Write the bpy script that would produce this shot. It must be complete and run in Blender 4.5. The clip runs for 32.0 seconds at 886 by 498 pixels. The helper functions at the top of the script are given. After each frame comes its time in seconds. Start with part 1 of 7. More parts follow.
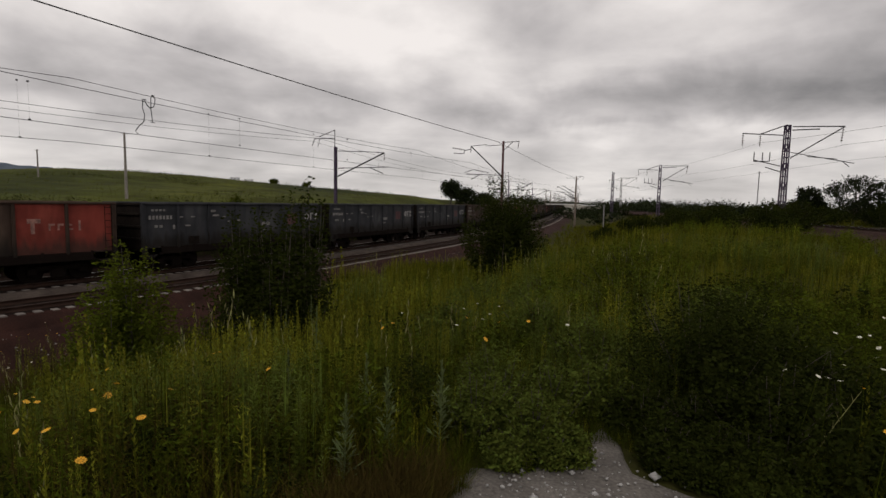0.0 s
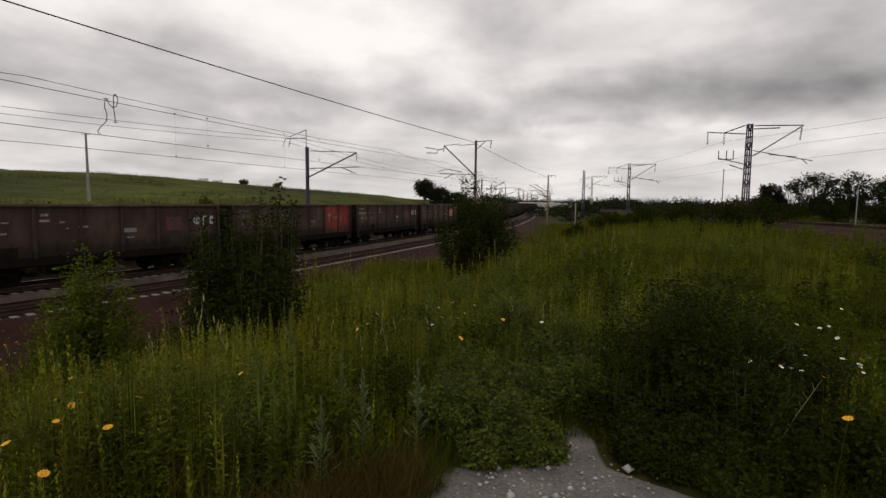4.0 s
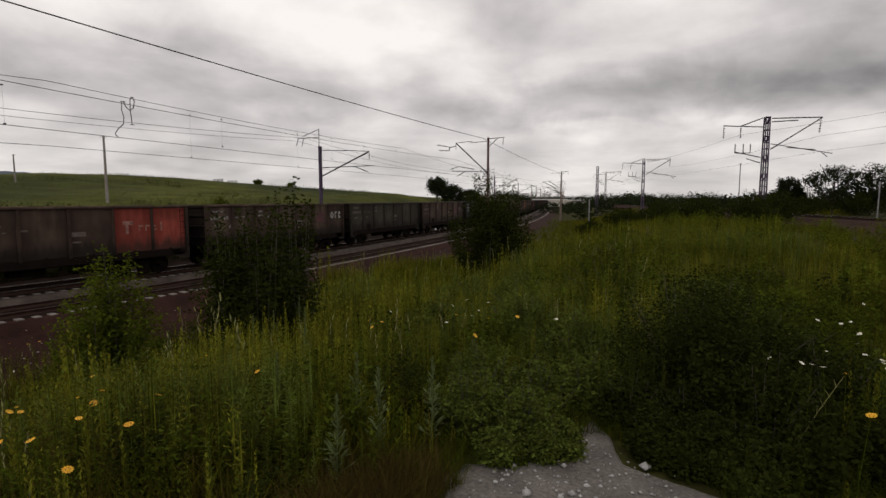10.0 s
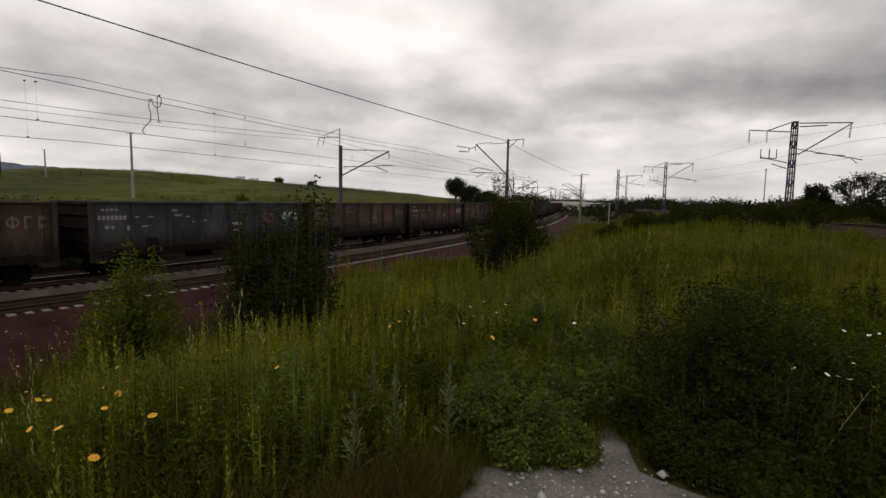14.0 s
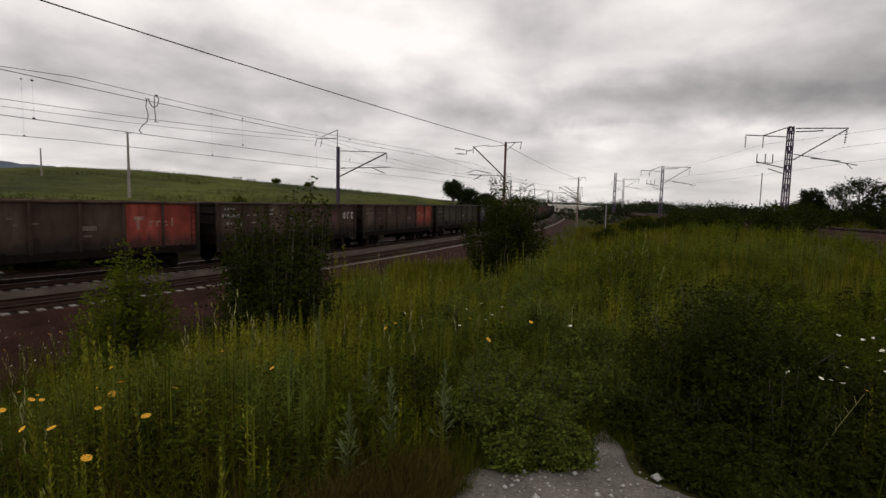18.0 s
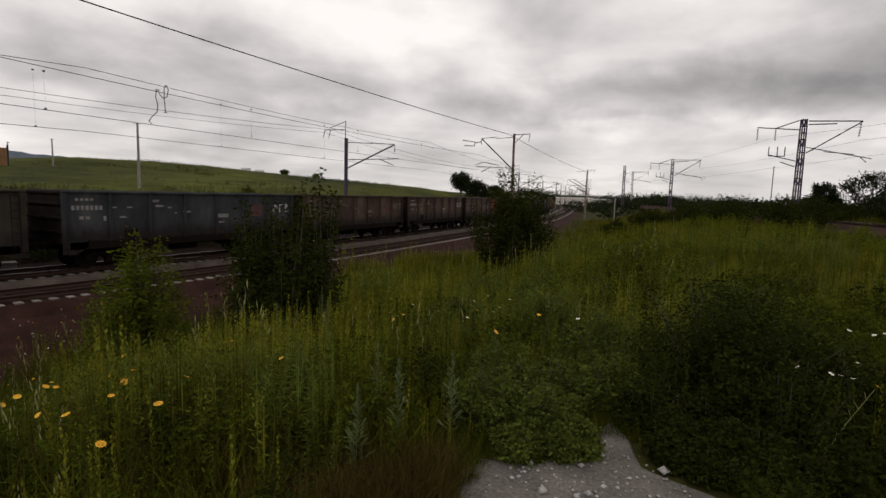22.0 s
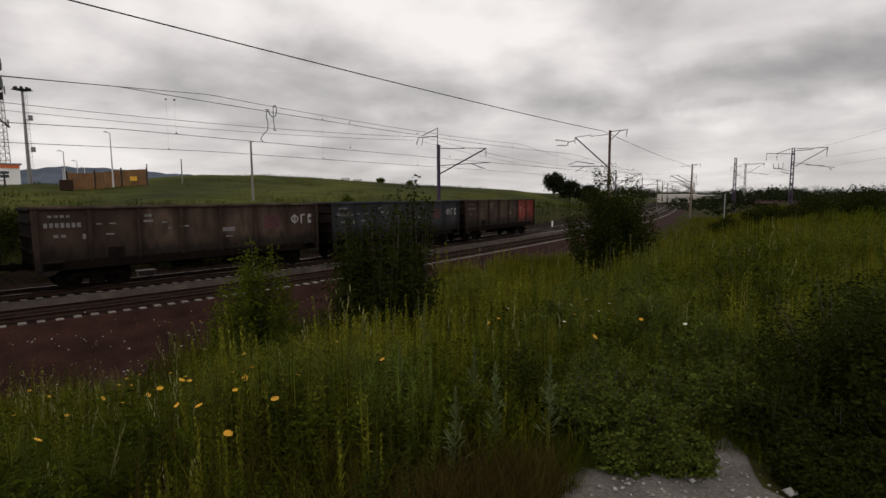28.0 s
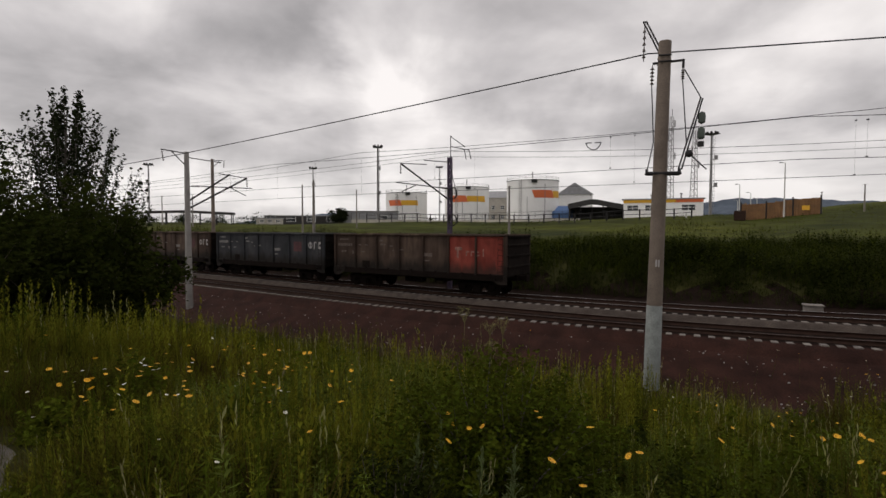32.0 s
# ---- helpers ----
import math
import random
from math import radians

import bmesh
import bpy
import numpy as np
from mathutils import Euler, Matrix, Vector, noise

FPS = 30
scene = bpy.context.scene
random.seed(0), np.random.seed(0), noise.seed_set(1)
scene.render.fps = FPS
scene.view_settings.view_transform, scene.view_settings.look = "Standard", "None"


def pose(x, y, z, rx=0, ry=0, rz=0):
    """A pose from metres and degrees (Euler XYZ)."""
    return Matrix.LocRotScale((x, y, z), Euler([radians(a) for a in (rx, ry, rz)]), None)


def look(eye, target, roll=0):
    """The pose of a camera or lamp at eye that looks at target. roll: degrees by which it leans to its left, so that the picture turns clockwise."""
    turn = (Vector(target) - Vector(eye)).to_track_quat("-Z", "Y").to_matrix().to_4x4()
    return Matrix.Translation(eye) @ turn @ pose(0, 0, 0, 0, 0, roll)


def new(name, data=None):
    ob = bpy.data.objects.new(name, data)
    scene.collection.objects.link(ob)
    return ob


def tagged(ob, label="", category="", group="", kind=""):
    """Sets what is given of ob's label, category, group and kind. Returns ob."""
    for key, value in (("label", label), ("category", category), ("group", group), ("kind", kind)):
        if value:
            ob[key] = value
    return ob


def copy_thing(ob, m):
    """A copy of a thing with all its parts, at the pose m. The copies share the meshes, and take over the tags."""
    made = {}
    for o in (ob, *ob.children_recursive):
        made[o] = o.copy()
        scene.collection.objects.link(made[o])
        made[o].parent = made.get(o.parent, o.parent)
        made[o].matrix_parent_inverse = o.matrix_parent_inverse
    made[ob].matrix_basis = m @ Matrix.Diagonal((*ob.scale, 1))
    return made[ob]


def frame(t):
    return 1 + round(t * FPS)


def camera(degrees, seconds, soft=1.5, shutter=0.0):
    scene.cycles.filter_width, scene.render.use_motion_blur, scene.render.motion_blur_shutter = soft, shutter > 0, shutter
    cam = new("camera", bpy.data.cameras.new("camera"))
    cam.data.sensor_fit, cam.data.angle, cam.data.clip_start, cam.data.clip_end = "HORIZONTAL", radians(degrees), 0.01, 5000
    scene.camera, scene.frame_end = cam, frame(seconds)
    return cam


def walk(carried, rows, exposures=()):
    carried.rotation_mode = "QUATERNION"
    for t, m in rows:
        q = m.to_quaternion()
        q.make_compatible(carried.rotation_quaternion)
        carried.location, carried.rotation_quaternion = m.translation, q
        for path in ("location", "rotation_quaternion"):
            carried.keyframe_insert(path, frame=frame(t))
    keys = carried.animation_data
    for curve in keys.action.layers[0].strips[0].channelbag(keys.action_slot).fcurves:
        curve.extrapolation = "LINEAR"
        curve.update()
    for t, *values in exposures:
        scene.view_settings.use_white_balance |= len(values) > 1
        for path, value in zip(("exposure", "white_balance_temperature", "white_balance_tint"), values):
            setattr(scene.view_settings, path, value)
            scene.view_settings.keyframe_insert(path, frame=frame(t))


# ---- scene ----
# ---- camera ----
cam = camera(82.0, 32.0, soft=1.5)
PATH = [
    (0, -0.042, -0.023, 3.976, 84.70, -1.16, 0.13),
    (0.5, -0.039, -0.022, 3.975, 84.53, -1.23, -0.52),
    (1, -0.036, -0.018, 3.976, 84.95, -0.92, -2.44),
    (1.5, -0.039, -0.019, 3.976, 84.77, -0.86, -2.96),
    (2, -0.041, -0.021, 3.977, 85.10, -1.23, -3.02),
    (2.5, -0.043, -0.021, 3.978, 85.15, -1.07, -3.28),
    (4.5, -0.040, -0.023, 3.977, 84.61, -0.56, -2.67),
    (5, -0.046, -0.026, 3.979, 84.95, -1.20, -1.91),
    (5.5, -0.046, -0.023, 3.978, 84.66, -0.83, -1.52),
    (6, -0.046, -0.020, 3.974, 84.09, -1.03, -1.56),
    (6.5, -0.043, -0.017, 3.974, 83.49, -0.82, -2.23),
    (7, -0.040, -0.016, 3.974, 83.98, -0.48, -2.59),
    (7.5, -0.035, -0.018, 3.976, 84.43, -0.28, -3.44),
    (8, -0.036, -0.021, 3.978, 84.78, -0.37, -3.35),
    (8.5, -0.035, -0.018, 3.976, 84.74, 0.29, -3.13),
    (9, -0.038, -0.022, 3.978, 84.92, 0.27, -2.62),
    (9.5, -0.043, -0.023, 3.977, 85.15, -0.11, -2.16),
    (10, -0.046, -0.021, 3.975, 84.43, -0.00, -1.41),
    (10.5, -0.051, -0.024, 3.977, 84.31, -0.68, -0.24),
    (11, -0.052, -0.024, 3.977, 84.23, -0.99, 0.20),
    (11.5, -0.051, -0.021, 3.975, 84.00, -0.63, -0.02),
    (12, -0.051, -0.020, 3.978, 83.97, -0.71, -0.63),
    (12.5, -0.055, -0.027, 3.979, 84.50, -0.92, -0.30),
    (13, -0.058, -0.027, 3.979, 84.52, -1.29, -0.32),
    (13.5, -0.064, -0.031, 3.982, 85.20, -1.87, 0.09),
    (14, -0.065, -0.033, 3.981, 84.49, -0.97, 0.65),
    (14.5, -0.066, -0.034, 3.981, 84.67, -1.04, 1.40),
    (16.5, -0.072, -0.045, 3.982, 84.18, -1.74, 1.94),
    (17, -0.068, -0.039, 3.980, 84.45, -1.32, 1.28),
    (17.5, -0.063, -0.037, 3.980, 84.73, -1.36, 0.87),
    (18, -0.059, -0.035, 3.978, 84.73, -1.40, 0.35),
    (18.5, -0.056, -0.037, 3.979, 84.77, -1.68, 0.31),
    (19, -0.059, -0.039, 3.979, 84.77, -2.07, 0.27),
    (19.5, -0.064, -0.039, 3.978, 84.15, -1.75, 0.64),
    (20, -0.066, -0.041, 3.977, 83.87, -1.91, 1.21),
    (20.5, -0.064, -0.035, 3.977, 83.61, -1.77, 0.52),
    (21, -0.066, -0.037, 3.977, 83.77, -1.97, 0.54),
    (21.5, -0.066, -0.041, 3.979, 84.21, -1.80, 0.69),
    (22, -0.070, -0.042, 3.978, 83.82, -1.69, 1.21),
    (22.5, -0.072, -0.041, 3.977, 83.51, -1.53, 1.97),
    (23, -0.072, -0.040, 3.977, 83.58, -1.33, 2.42),
    (23.5, -0.073, -0.045, 3.978, 83.91, -1.83, 2.99),
    (24, -0.076, -0.050, 3.980, 83.93, -2.28, 3.95),
    (24.5, -0.077, -0.051, 3.979, 83.99, -2.66, 4.01),
    (26.5, -0.078, -0.057, 3.982, 84.07, -1.19, 4.07),
    (27, -0.076, -0.058, 3.979, 84.12, -1.08, 5.27),
    (27.5, -0.079, -0.057, 3.982, 84.22, -0.54, 7.12),
    (28, -0.083, -0.068, 3.986, 84.08, 0.39, 11.45),
    (28.5, -0.100, -0.088, 3.993, 84.78, 1.77, 17.55),
    (29, -0.100, -0.144, 4.011, 86.85, 2.78, 27.23),
    (29.5, -0.089, -0.206, 4.028, 88.03, 2.91, 34.91),
    (30, -0.071, -0.256, 4.047, 88.64, 2.68, 44.14),
    (30.5, -0.036, -0.357, 4.076, 89.05, 2.08, 54.98),
    (31, 0.002, -0.452, 4.071, 88.63, 1.30, 68.52),
    (31.5, -0.030, -0.403, 4.042, 87.26, 1.08, 76.92),
    (32, -0.059, -0.374, 4.034, 87.61, -0.02, 77.76),
]

walk(cam, [(t, pose(x, y, z, rx, ry, rz)) for t, x, y, z, rx, ry, rz in PATH], exposures=[(0.0, -0.26, 6850, 10.5), (2.0, -0.16, 6850, 10.5), (5.0, -0.08, 6850, 10.5), (9.0, -0.10, 6850, 10.5), (11.0, -0.17, 6850, 10.5), (13.5, -0.08, 6850, 10.5), (18.0, -0.05, 6850, 10.5), (20.0, -0.08, 6850, 10.5), (21.0, 0.02, 6850, 10.5), (22.0, -0.08, 6850, 10.5), (27.5, -0.17, 6800, 10.0), (29.0, -0.22, 6700, 10.2), (31.0, -0.22, 6650, 10.6), (32.0, -0.12, 6750, 10.5)])

# ---- sky and sun ----
SUN_AZ, SUN_EL = 165.0, 50.0


# cloud masses: azimuth, elevation, half breadth and half height in degrees, lighter or darker
CLOUDS = [(-19, 9.6, 17, 3.8, -0.105), (-37, 12, 13, 6, -0.06), (-20, 7.0, 16, 2.0, 0.05), (-34, 8.0, 12, 2.0, 0.03), (28, 15, 15, 4, -0.015), (41, 10, 11, 3, -0.045), (9, 20, 20, 9, 0.11), (-26, 22, 12, 5, 0.03),
          (31, 23, 14, 9, 0.11), (63, 20, 13, 6, 0.045), (59, 11, 13, 5, -0.06), (95, 21, 14, 6, -0.15), (110, 12, 18, 6, -0.07), (84, 17, 5, 8, 0.08), (66, 12.5, 9, 3.5, -0.05), (44, 16, 9, 5, 0.05), (97, 3.5, 26, 3.6, 0.15), (120, 24, 14, 8, -0.08), (16, 6, 18, 3.5, 0.05), (78, 9, 10, 3, 0.04)]


def make_world():
    w = bpy.data.worlds.new("overcast_sky")
    scene.world = w
    w.use_nodes = True
    nt = w.node_tree
    nt.nodes.clear()
    N, L = nt.nodes.new, nt.links.new

    def calc(op, a, b=None, c=None):
        n = N("ShaderNodeMath")
        n.operation = op
        for k, v in enumerate((a, b, c)):
            if v is None:
                continue
            if isinstance(v, (int, float)):
                n.inputs[k].default_value = v
            else:
                L(v, n.inputs[k])
        return n.outputs[0]

    def noise(vector, scale, detail, rough, stretch=(1, 1, 1), shift=(0, 0, 0)):
        m, n = N("ShaderNodeMapping"), N("ShaderNodeTexNoise")
        m.inputs["Location"].default_value, m.inputs["Scale"].default_value = shift, stretch
        L(vector, m.inputs[0]); L(m.outputs[0], n.inputs["Vector"])
        n.inputs["Scale"].default_value, n.inputs["Detail"].default_value, n.inputs["Roughness"].default_value = scale, detail, rough
        n.inputs["Distortion"].default_value = 0.25
        return n.outputs["Fac"]

    out, bg = N("ShaderNodeOutputWorld"), N("ShaderNodeBackground")
    co, sep = N("ShaderNodeTexCoord"), N("ShaderNodeSeparateXYZ")
    L(co.outputs["Generated"], sep.inputs[0])
    up = calc("MAXIMUM", sep.outputs[2], 0.0)

    def layer(lift):
        """The dome flattened onto a cloud layer; a small lift draws it out into streaks near the horizon."""
        d, c = N("ShaderNodeVectorMath"), N("ShaderNodeCombineXYZ")
        d.operation = "DIVIDE"
        h = calc("ADD", up, lift)
        for k in range(3):
            L(h, c.inputs[k])
        L(co.outputs["Generated"], d.inputs[0]); L(c.outputs[0], d.inputs[1])
        return d.outputs[0]

    flat, streaked = layer(0.42), layer(0.13)
    big = noise(flat, 1.0, 3.0, 0.45, (1, 1, 0), (3.1, 1.7, 0))
    small = noise(flat, 2.6, 6.0, 0.5, (1, 1, 0), (7.0, 2.0, 0))
    bands = noise(streaked, 1.5, 6.0, 0.52, (1, 1, 0), (1.4, 5.2, 0))
    last = calc("ADD", calc("MULTIPLY", big, 0.38), calc("ADD", calc("MULTIPLY", small, 0.30), calc("MULTIPLY_ADD", bands, 0.22, 0.078)))
    # broad masses with ragged edges
    warp_a, warp_e = noise(co.outputs["Generated"], 3.2, 5.0, 0.55, shift=(2, 0, 1)), noise(co.outputs["Generated"], 4.5, 5.0, 0.55, shift=(0, 4, 3))
    az = calc("ADD", calc("MULTIPLY", calc("ARCTAN2", calc("MULTIPLY", sep.outputs[0], -1.0), sep.outputs[1]), 57.2958), calc("MULTIPLY_ADD", warp_a, 26.0, -13.0))
    el = calc("ADD", calc("MULTIPLY", calc("ARCSINE", sep.outputs[2]), 57.2958), calc("MULTIPLY_ADD", warp_e, 9.0, -4.5))
    for a, e, wa, we, amount in CLOUDS:
        dx, dy = calc("MULTIPLY_ADD", az, 1 / wa, -a / wa), calc("MULTIPLY_ADD", el, 1 / we, -e / we)
        r = calc("SQRT", calc("ADD", calc("MULTIPLY", dx, dx), calc("MULTIPLY", dy, dy)))
        lobe = N("ShaderNodeMapRange"); lobe.interpolation_type = "SMOOTHSTEP"
        lobe.inputs["From Min"].default_value, lobe.inputs["From Max"].default_value = 0.25, 1.25
        lobe.inputs["To Min"].default_value, lobe.inputs["To Max"].default_value = amount, 0.0
        L(r, lobe.inputs["Value"])
        last = calc("ADD", last, lobe.outputs[0])
    ramp = N("ShaderNodeValToRGB")
    e = ramp.color_ramp.elements
    e[0].position, e[0].color = 0.34, (0.25, 0.245, 0.255, 1)
    e[1].position, e[1].color = 0.63, (1.12, 1.09, 1.10, 1)
    mid = e.new(0.49); mid.color = (0.66, 0.64, 0.66, 1)
    L(last, ramp.inputs[0])
    # lighter band low over the horizon
    low = N("ShaderNodeMapRange")
    low.inputs["From Min"].default_value, low.inputs["From Max"].default_value = 0.0, 0.15
    low.inputs["To Min"].default_value, low.inputs["To Max"].default_value = 0.5, 0.0
    L(up, low.inputs["Value"])
    mixl = N("ShaderNodeMix"); mixl.data_type = "RGBA"
    L(low.outputs[0], mixl.inputs[0]); L(ramp.outputs[0], mixl.inputs[6]); mixl.inputs[7].default_value = (0.84, 0.83, 0.84, 1)
    sky = N("ShaderNodeTexSky"); sky.sky_type = "NISHITA"; sky.sun_disc = False
    sky.sun_elevation, sky.sun_rotation = radians(SUN_EL), radians(-SUN_AZ)
    dim = N("ShaderNodeVectorMath"); dim.operation = "SCALE"; dim.inputs["Scale"].default_value = 0.05
    L(sky.outputs[0], dim.inputs[0])
    mixs = N("ShaderNodeMix"); mixs.data_type = "RGBA"; mixs.inputs[0].default_value = 0.92
    L(dim.outputs[0], mixs.inputs[6]); L(mixl.outputs[2], mixs.inputs[7])
    L(mixs.outputs[2], bg.inputs[0]); bg.inputs[1].default_value = 1.0
    L(bg.outputs[0], out.inputs[0])


make_world()
sun_data = bpy.data.lights.new("sun", "SUN")
sun_data.energy, sun_data.angle, sun_data.color = 0.9, radians(16), (1.0, 0.97, 0.93)
sun = new("sun", sun_data)
sun.matrix_world = look((0, 0, 60), Vector((0, 0, 60)) - Vector((-math.sin(radians(SUN_AZ)) * math.cos(radians(SUN_EL)), math.cos(radians(SUN_AZ)) * math.cos(radians(SUN_EL)), math.sin(radians(SUN_EL)))))


# ---- materials ----
def material(name, colour, rough=0.8, metal=0.0, vary=0.25, scale=3.0, fine=40.0, bump=0.2, island=0.0, rand=0.0, translucent=0.0, dark=None, spec=0.5):
    """A node material: two scales of noise on the colour, fine relief, variation per piece or per object."""
    m = bpy.data.materials.new(name)
    m.use_nodes = True
    nt = m.node_tree
    N, L = nt.nodes.new, nt.links.new
    b = nt.nodes["Principled BSDF"]
    b.inputs["Roughness"].default_value, b.inputs["Metallic"].default_value = rough, metal
    b.inputs["Specular IOR Level"].default_value = spec
    co = N("ShaderNodeTexCoord")
    n1, n2 = N("ShaderNodeTexNoise"), N("ShaderNodeTexNoise")
    for n, s in ((n1, scale), (n2, fine)):
        L(co.outputs["Object"], n.inputs["Vector"])
        n.inputs["Scale"].default_value, n.inputs["Detail"].default_value = s, 5.0
    dark = dark or tuple(c * 0.45 for c in colour)
    mix = N("ShaderNodeMix"); mix.data_type = "RGBA"
    mix.inputs[6].default_value, mix.inputs[7].default_value = (*dark, 1), (*colour, 1)
    ramp = N("ShaderNodeMapRange")
    ramp.inputs["From Min"].default_value, ramp.inputs["From Max"].default_value = 0.3, 0.7
    ramp.inputs["To Min"].default_value, ramp.inputs["To Max"].default_value = 1.0 - min(1.0, vary * 2.2), 1.0
    L(n1.outputs["Fac"], ramp.inputs["Value"]); L(ramp.outputs[0], mix.inputs[0])
    hsv = N("ShaderNodeHueSaturation")
    L(mix.outputs[2], hsv.inputs["Color"])
    val = N("ShaderNodeMapRange")
    val.inputs["From Min"].default_value, val.inputs["From Max"].default_value = 0.25, 0.75
    val.inputs["To Min"].default_value, val.inputs["To Max"].default_value = 1.0 - vary, 1.0 + vary
    L(n2.outputs["Fac"], val.inputs["Value"])
    last = val.outputs[0]
    if island or rand:
        src = N("ShaderNodeNewGeometry").outputs["Random Per Island"] if island else N("ShaderNodeObjectInfo").outputs["Random"]
        r = N("ShaderNodeMapRange")
        k = island or rand
        r.inputs["To Min"].default_value, r.inputs["To Max"].default_value = 1.0 - k, 1.0 + k
        L(src, r.inputs["Value"])
        mul = N("ShaderNodeMath"); mul.operation = "MULTIPLY"
        L(last, mul.inputs[0]); L(r.outputs[0], mul.inputs[1])
        last = mul.outputs[0]
        h = N("ShaderNodeMapRange")
        h.inputs["To Min"].default_value, h.inputs["To Max"].default_value = 0.5 - 0.04 * k, 0.5 + 0.04 * k
        L(src, h.inputs["Value"]); L(h.outputs[0], hsv.inputs["Hue"])
    L(last, hsv.inputs["Value"])
    L(hsv.outputs[0], b.inputs["Base Color"])
    if bump:
        bp = N("ShaderNodeBump"); bp.inputs["Strength"].default_value = bump; bp.inputs["Distance"].default_value = 0.02
        L(n2.outputs["Fac"], bp.inputs["Height"]); L(bp.outputs[0], b.inputs["Normal"])
    if translucent:
        tr, ms = N("ShaderNodeBsdfTranslucent"), N("ShaderNodeMixShader")
        ms.inputs[0].default_value = translucent
        L(hsv.outputs[0], tr.inputs[0]); L(b.outputs[0], ms.inputs[1]); L(tr.outputs[0], ms.inputs[2])
        L(ms.outputs[0], nt.nodes["Material Output"].inputs[0])
    return m


def wagon_paint(name, colour, dust, sill_tone=(0.013, 0.010, 0.008)):
    """Wagon paint in the wagon's own space: some panels dusty, rain streaks, a ragged darkening along the sill."""
    m = bpy.data.materials.new(name)
    m.use_nodes = True
    nt = m.node_tree
    N, L = nt.nodes.new, nt.links.new
    b = nt.nodes["Principled BSDF"]
    b.inputs["Roughness"].default_value, b.inputs["Specular IOR Level"].default_value = 0.85, 0.18
    co, sep, info = N("ShaderNodeTexCoord"), N("ShaderNodeSeparateXYZ"), N("ShaderNodeObjectInfo")
    L(co.outputs["Object"], sep.inputs[0])

    def calc(op, *v):
        n = N("ShaderNodeMath")
        n.operation = op
        for k, q in enumerate(v):
            if isinstance(q, (int, float)):
                n.inputs[k].default_value = q
            else:
                L(q, n.inputs[k])
        return n.outputs[0]

    def ranged(v, a, z, lo, hi):
        n = N("ShaderNodeMapRange"); n.interpolation_type = "SMOOTHSTEP"
        for key, q in (("From Min", a), ("From Max", z), ("To Min", lo), ("To Max", hi)):
            n.inputs[key].default_value = q
        L(v, n.inputs["Value"])
        return n.outputs[0]

    def noise(scale, stretch, detail=5.0):
        p, n, w = N("ShaderNodeMapping"), N("ShaderNodeTexNoise"), N("ShaderNodeCombineXYZ")
        L(calc("MULTIPLY", info.outputs["Random"], 40.0), w.inputs[0]); L(w.outputs[0], p.inputs["Location"])
        p.inputs["Scale"].default_value = stretch
        L(co.outputs["Object"], p.inputs[0]); L(p.outputs[0], n.inputs["Vector"])
        n.inputs["Scale"].default_value, n.inputs["Detail"].default_value = scale, detail
        return n.outputs["Fac"]

    pane = calc("DIVIDE", calc("ADD", sep.outputs[0], 6.38), 1.823)
    white = N("ShaderNodeTexWhiteNoise"); white.noise_dimensions = "1D"
    L(calc("ADD", calc("FLOOR", pane), calc("MULTIPLY", info.outputs["Random"], 50.0)), white.inputs["W"])
    middle = ranged(calc("ABSOLUTE", calc("SUBTRACT", calc("FRACT", pane), 0.5)), 0.2, 0.47, 1.0, 0.0)
    streak, blotch = noise(2.2, (1.6, 1.6, 0.28)), noise(0.9, (1, 1, 1))
    dusty = calc("MULTIPLY", calc("MULTIPLY", middle, ranged(white.outputs["Value"], 0.25, 1.0, 0.25, 1.0)), ranged(streak, 0.3, 0.66, 0.15, 1.0))
    mix = N("ShaderNodeMix"); mix.data_type = "RGBA"
    mix.inputs[6].default_value, mix.inputs[7].default_value = (*colour, 1), (*dust, 1)
    L(dusty, mix.inputs[0])
    # darker towards the bottom, with an edge broken by the streaks
    sill_dark = ranged(calc("ADD", sep.outputs[2], calc("MULTIPLY", streak, -1.3)), 0.75, 1.45, 0.9, 0.0)
    mix2 = N("ShaderNodeMix"); mix2.data_type = "RGBA"
    mix2.inputs[7].default_value = (*sill_tone, 1)
    L(sill_dark, mix2.inputs[0]); L(mix.outputs[2], mix2.inputs[6])
    hsv = N("ShaderNodeHueSaturation")
    L(mix2.outputs[2], hsv.inputs["Color"]); L(ranged(blotch, 0.3, 0.7, 0.72, 1.22), hsv.inputs["Value"])
    L(hsv.outputs[0], b.inputs["Base Color"])
    bp = N("ShaderNodeBump"); bp.inputs["Strength"].default_value = 0.25; bp.inputs["Distance"].default_value = 0.03
    L(blotch, bp.inputs["Height"]); L(bp.outputs[0], b.inputs["Normal"])
    return m


MEADOW = material("meadow_soil", (0.034, 0.034, 0.008), 0.95, vary=0.4, scale=0.35, fine=6.0, dark=(0.030, 0.030, 0.012), spec=0.05)
BALLAST = material("brown_ballast", (0.037, 0.0155, 0.0115), 0.95, vary=0.5, scale=1.2, fine=22.0, bump=0.8, spec=0.1)
OILBED = material("oil_blackened_ballast", (0.019, 0.0115, 0.009), 0.95, vary=0.5, scale=1.2, fine=22.0, bump=0.8, spec=0.05)
PALE_BALLAST = material("pale_gravel", (0.155, 0.140, 0.126), 0.95, vary=0.4, scale=2.0, fine=30.0, bump=0.7, spec=0.15)
TURF = material("hill_turf", (0.064, 0.070, 0.010), 0.95, vary=0.45, scale=0.035, fine=0.25, dark=(0.014, 0.020, 0.005), spec=0.05)
DUST = material("dusty_track_gravel", (0.078, 0.062, 0.053), 0.95, vary=0.45, scale=1.6, fine=26.0, bump=0.7, spec=0.08)
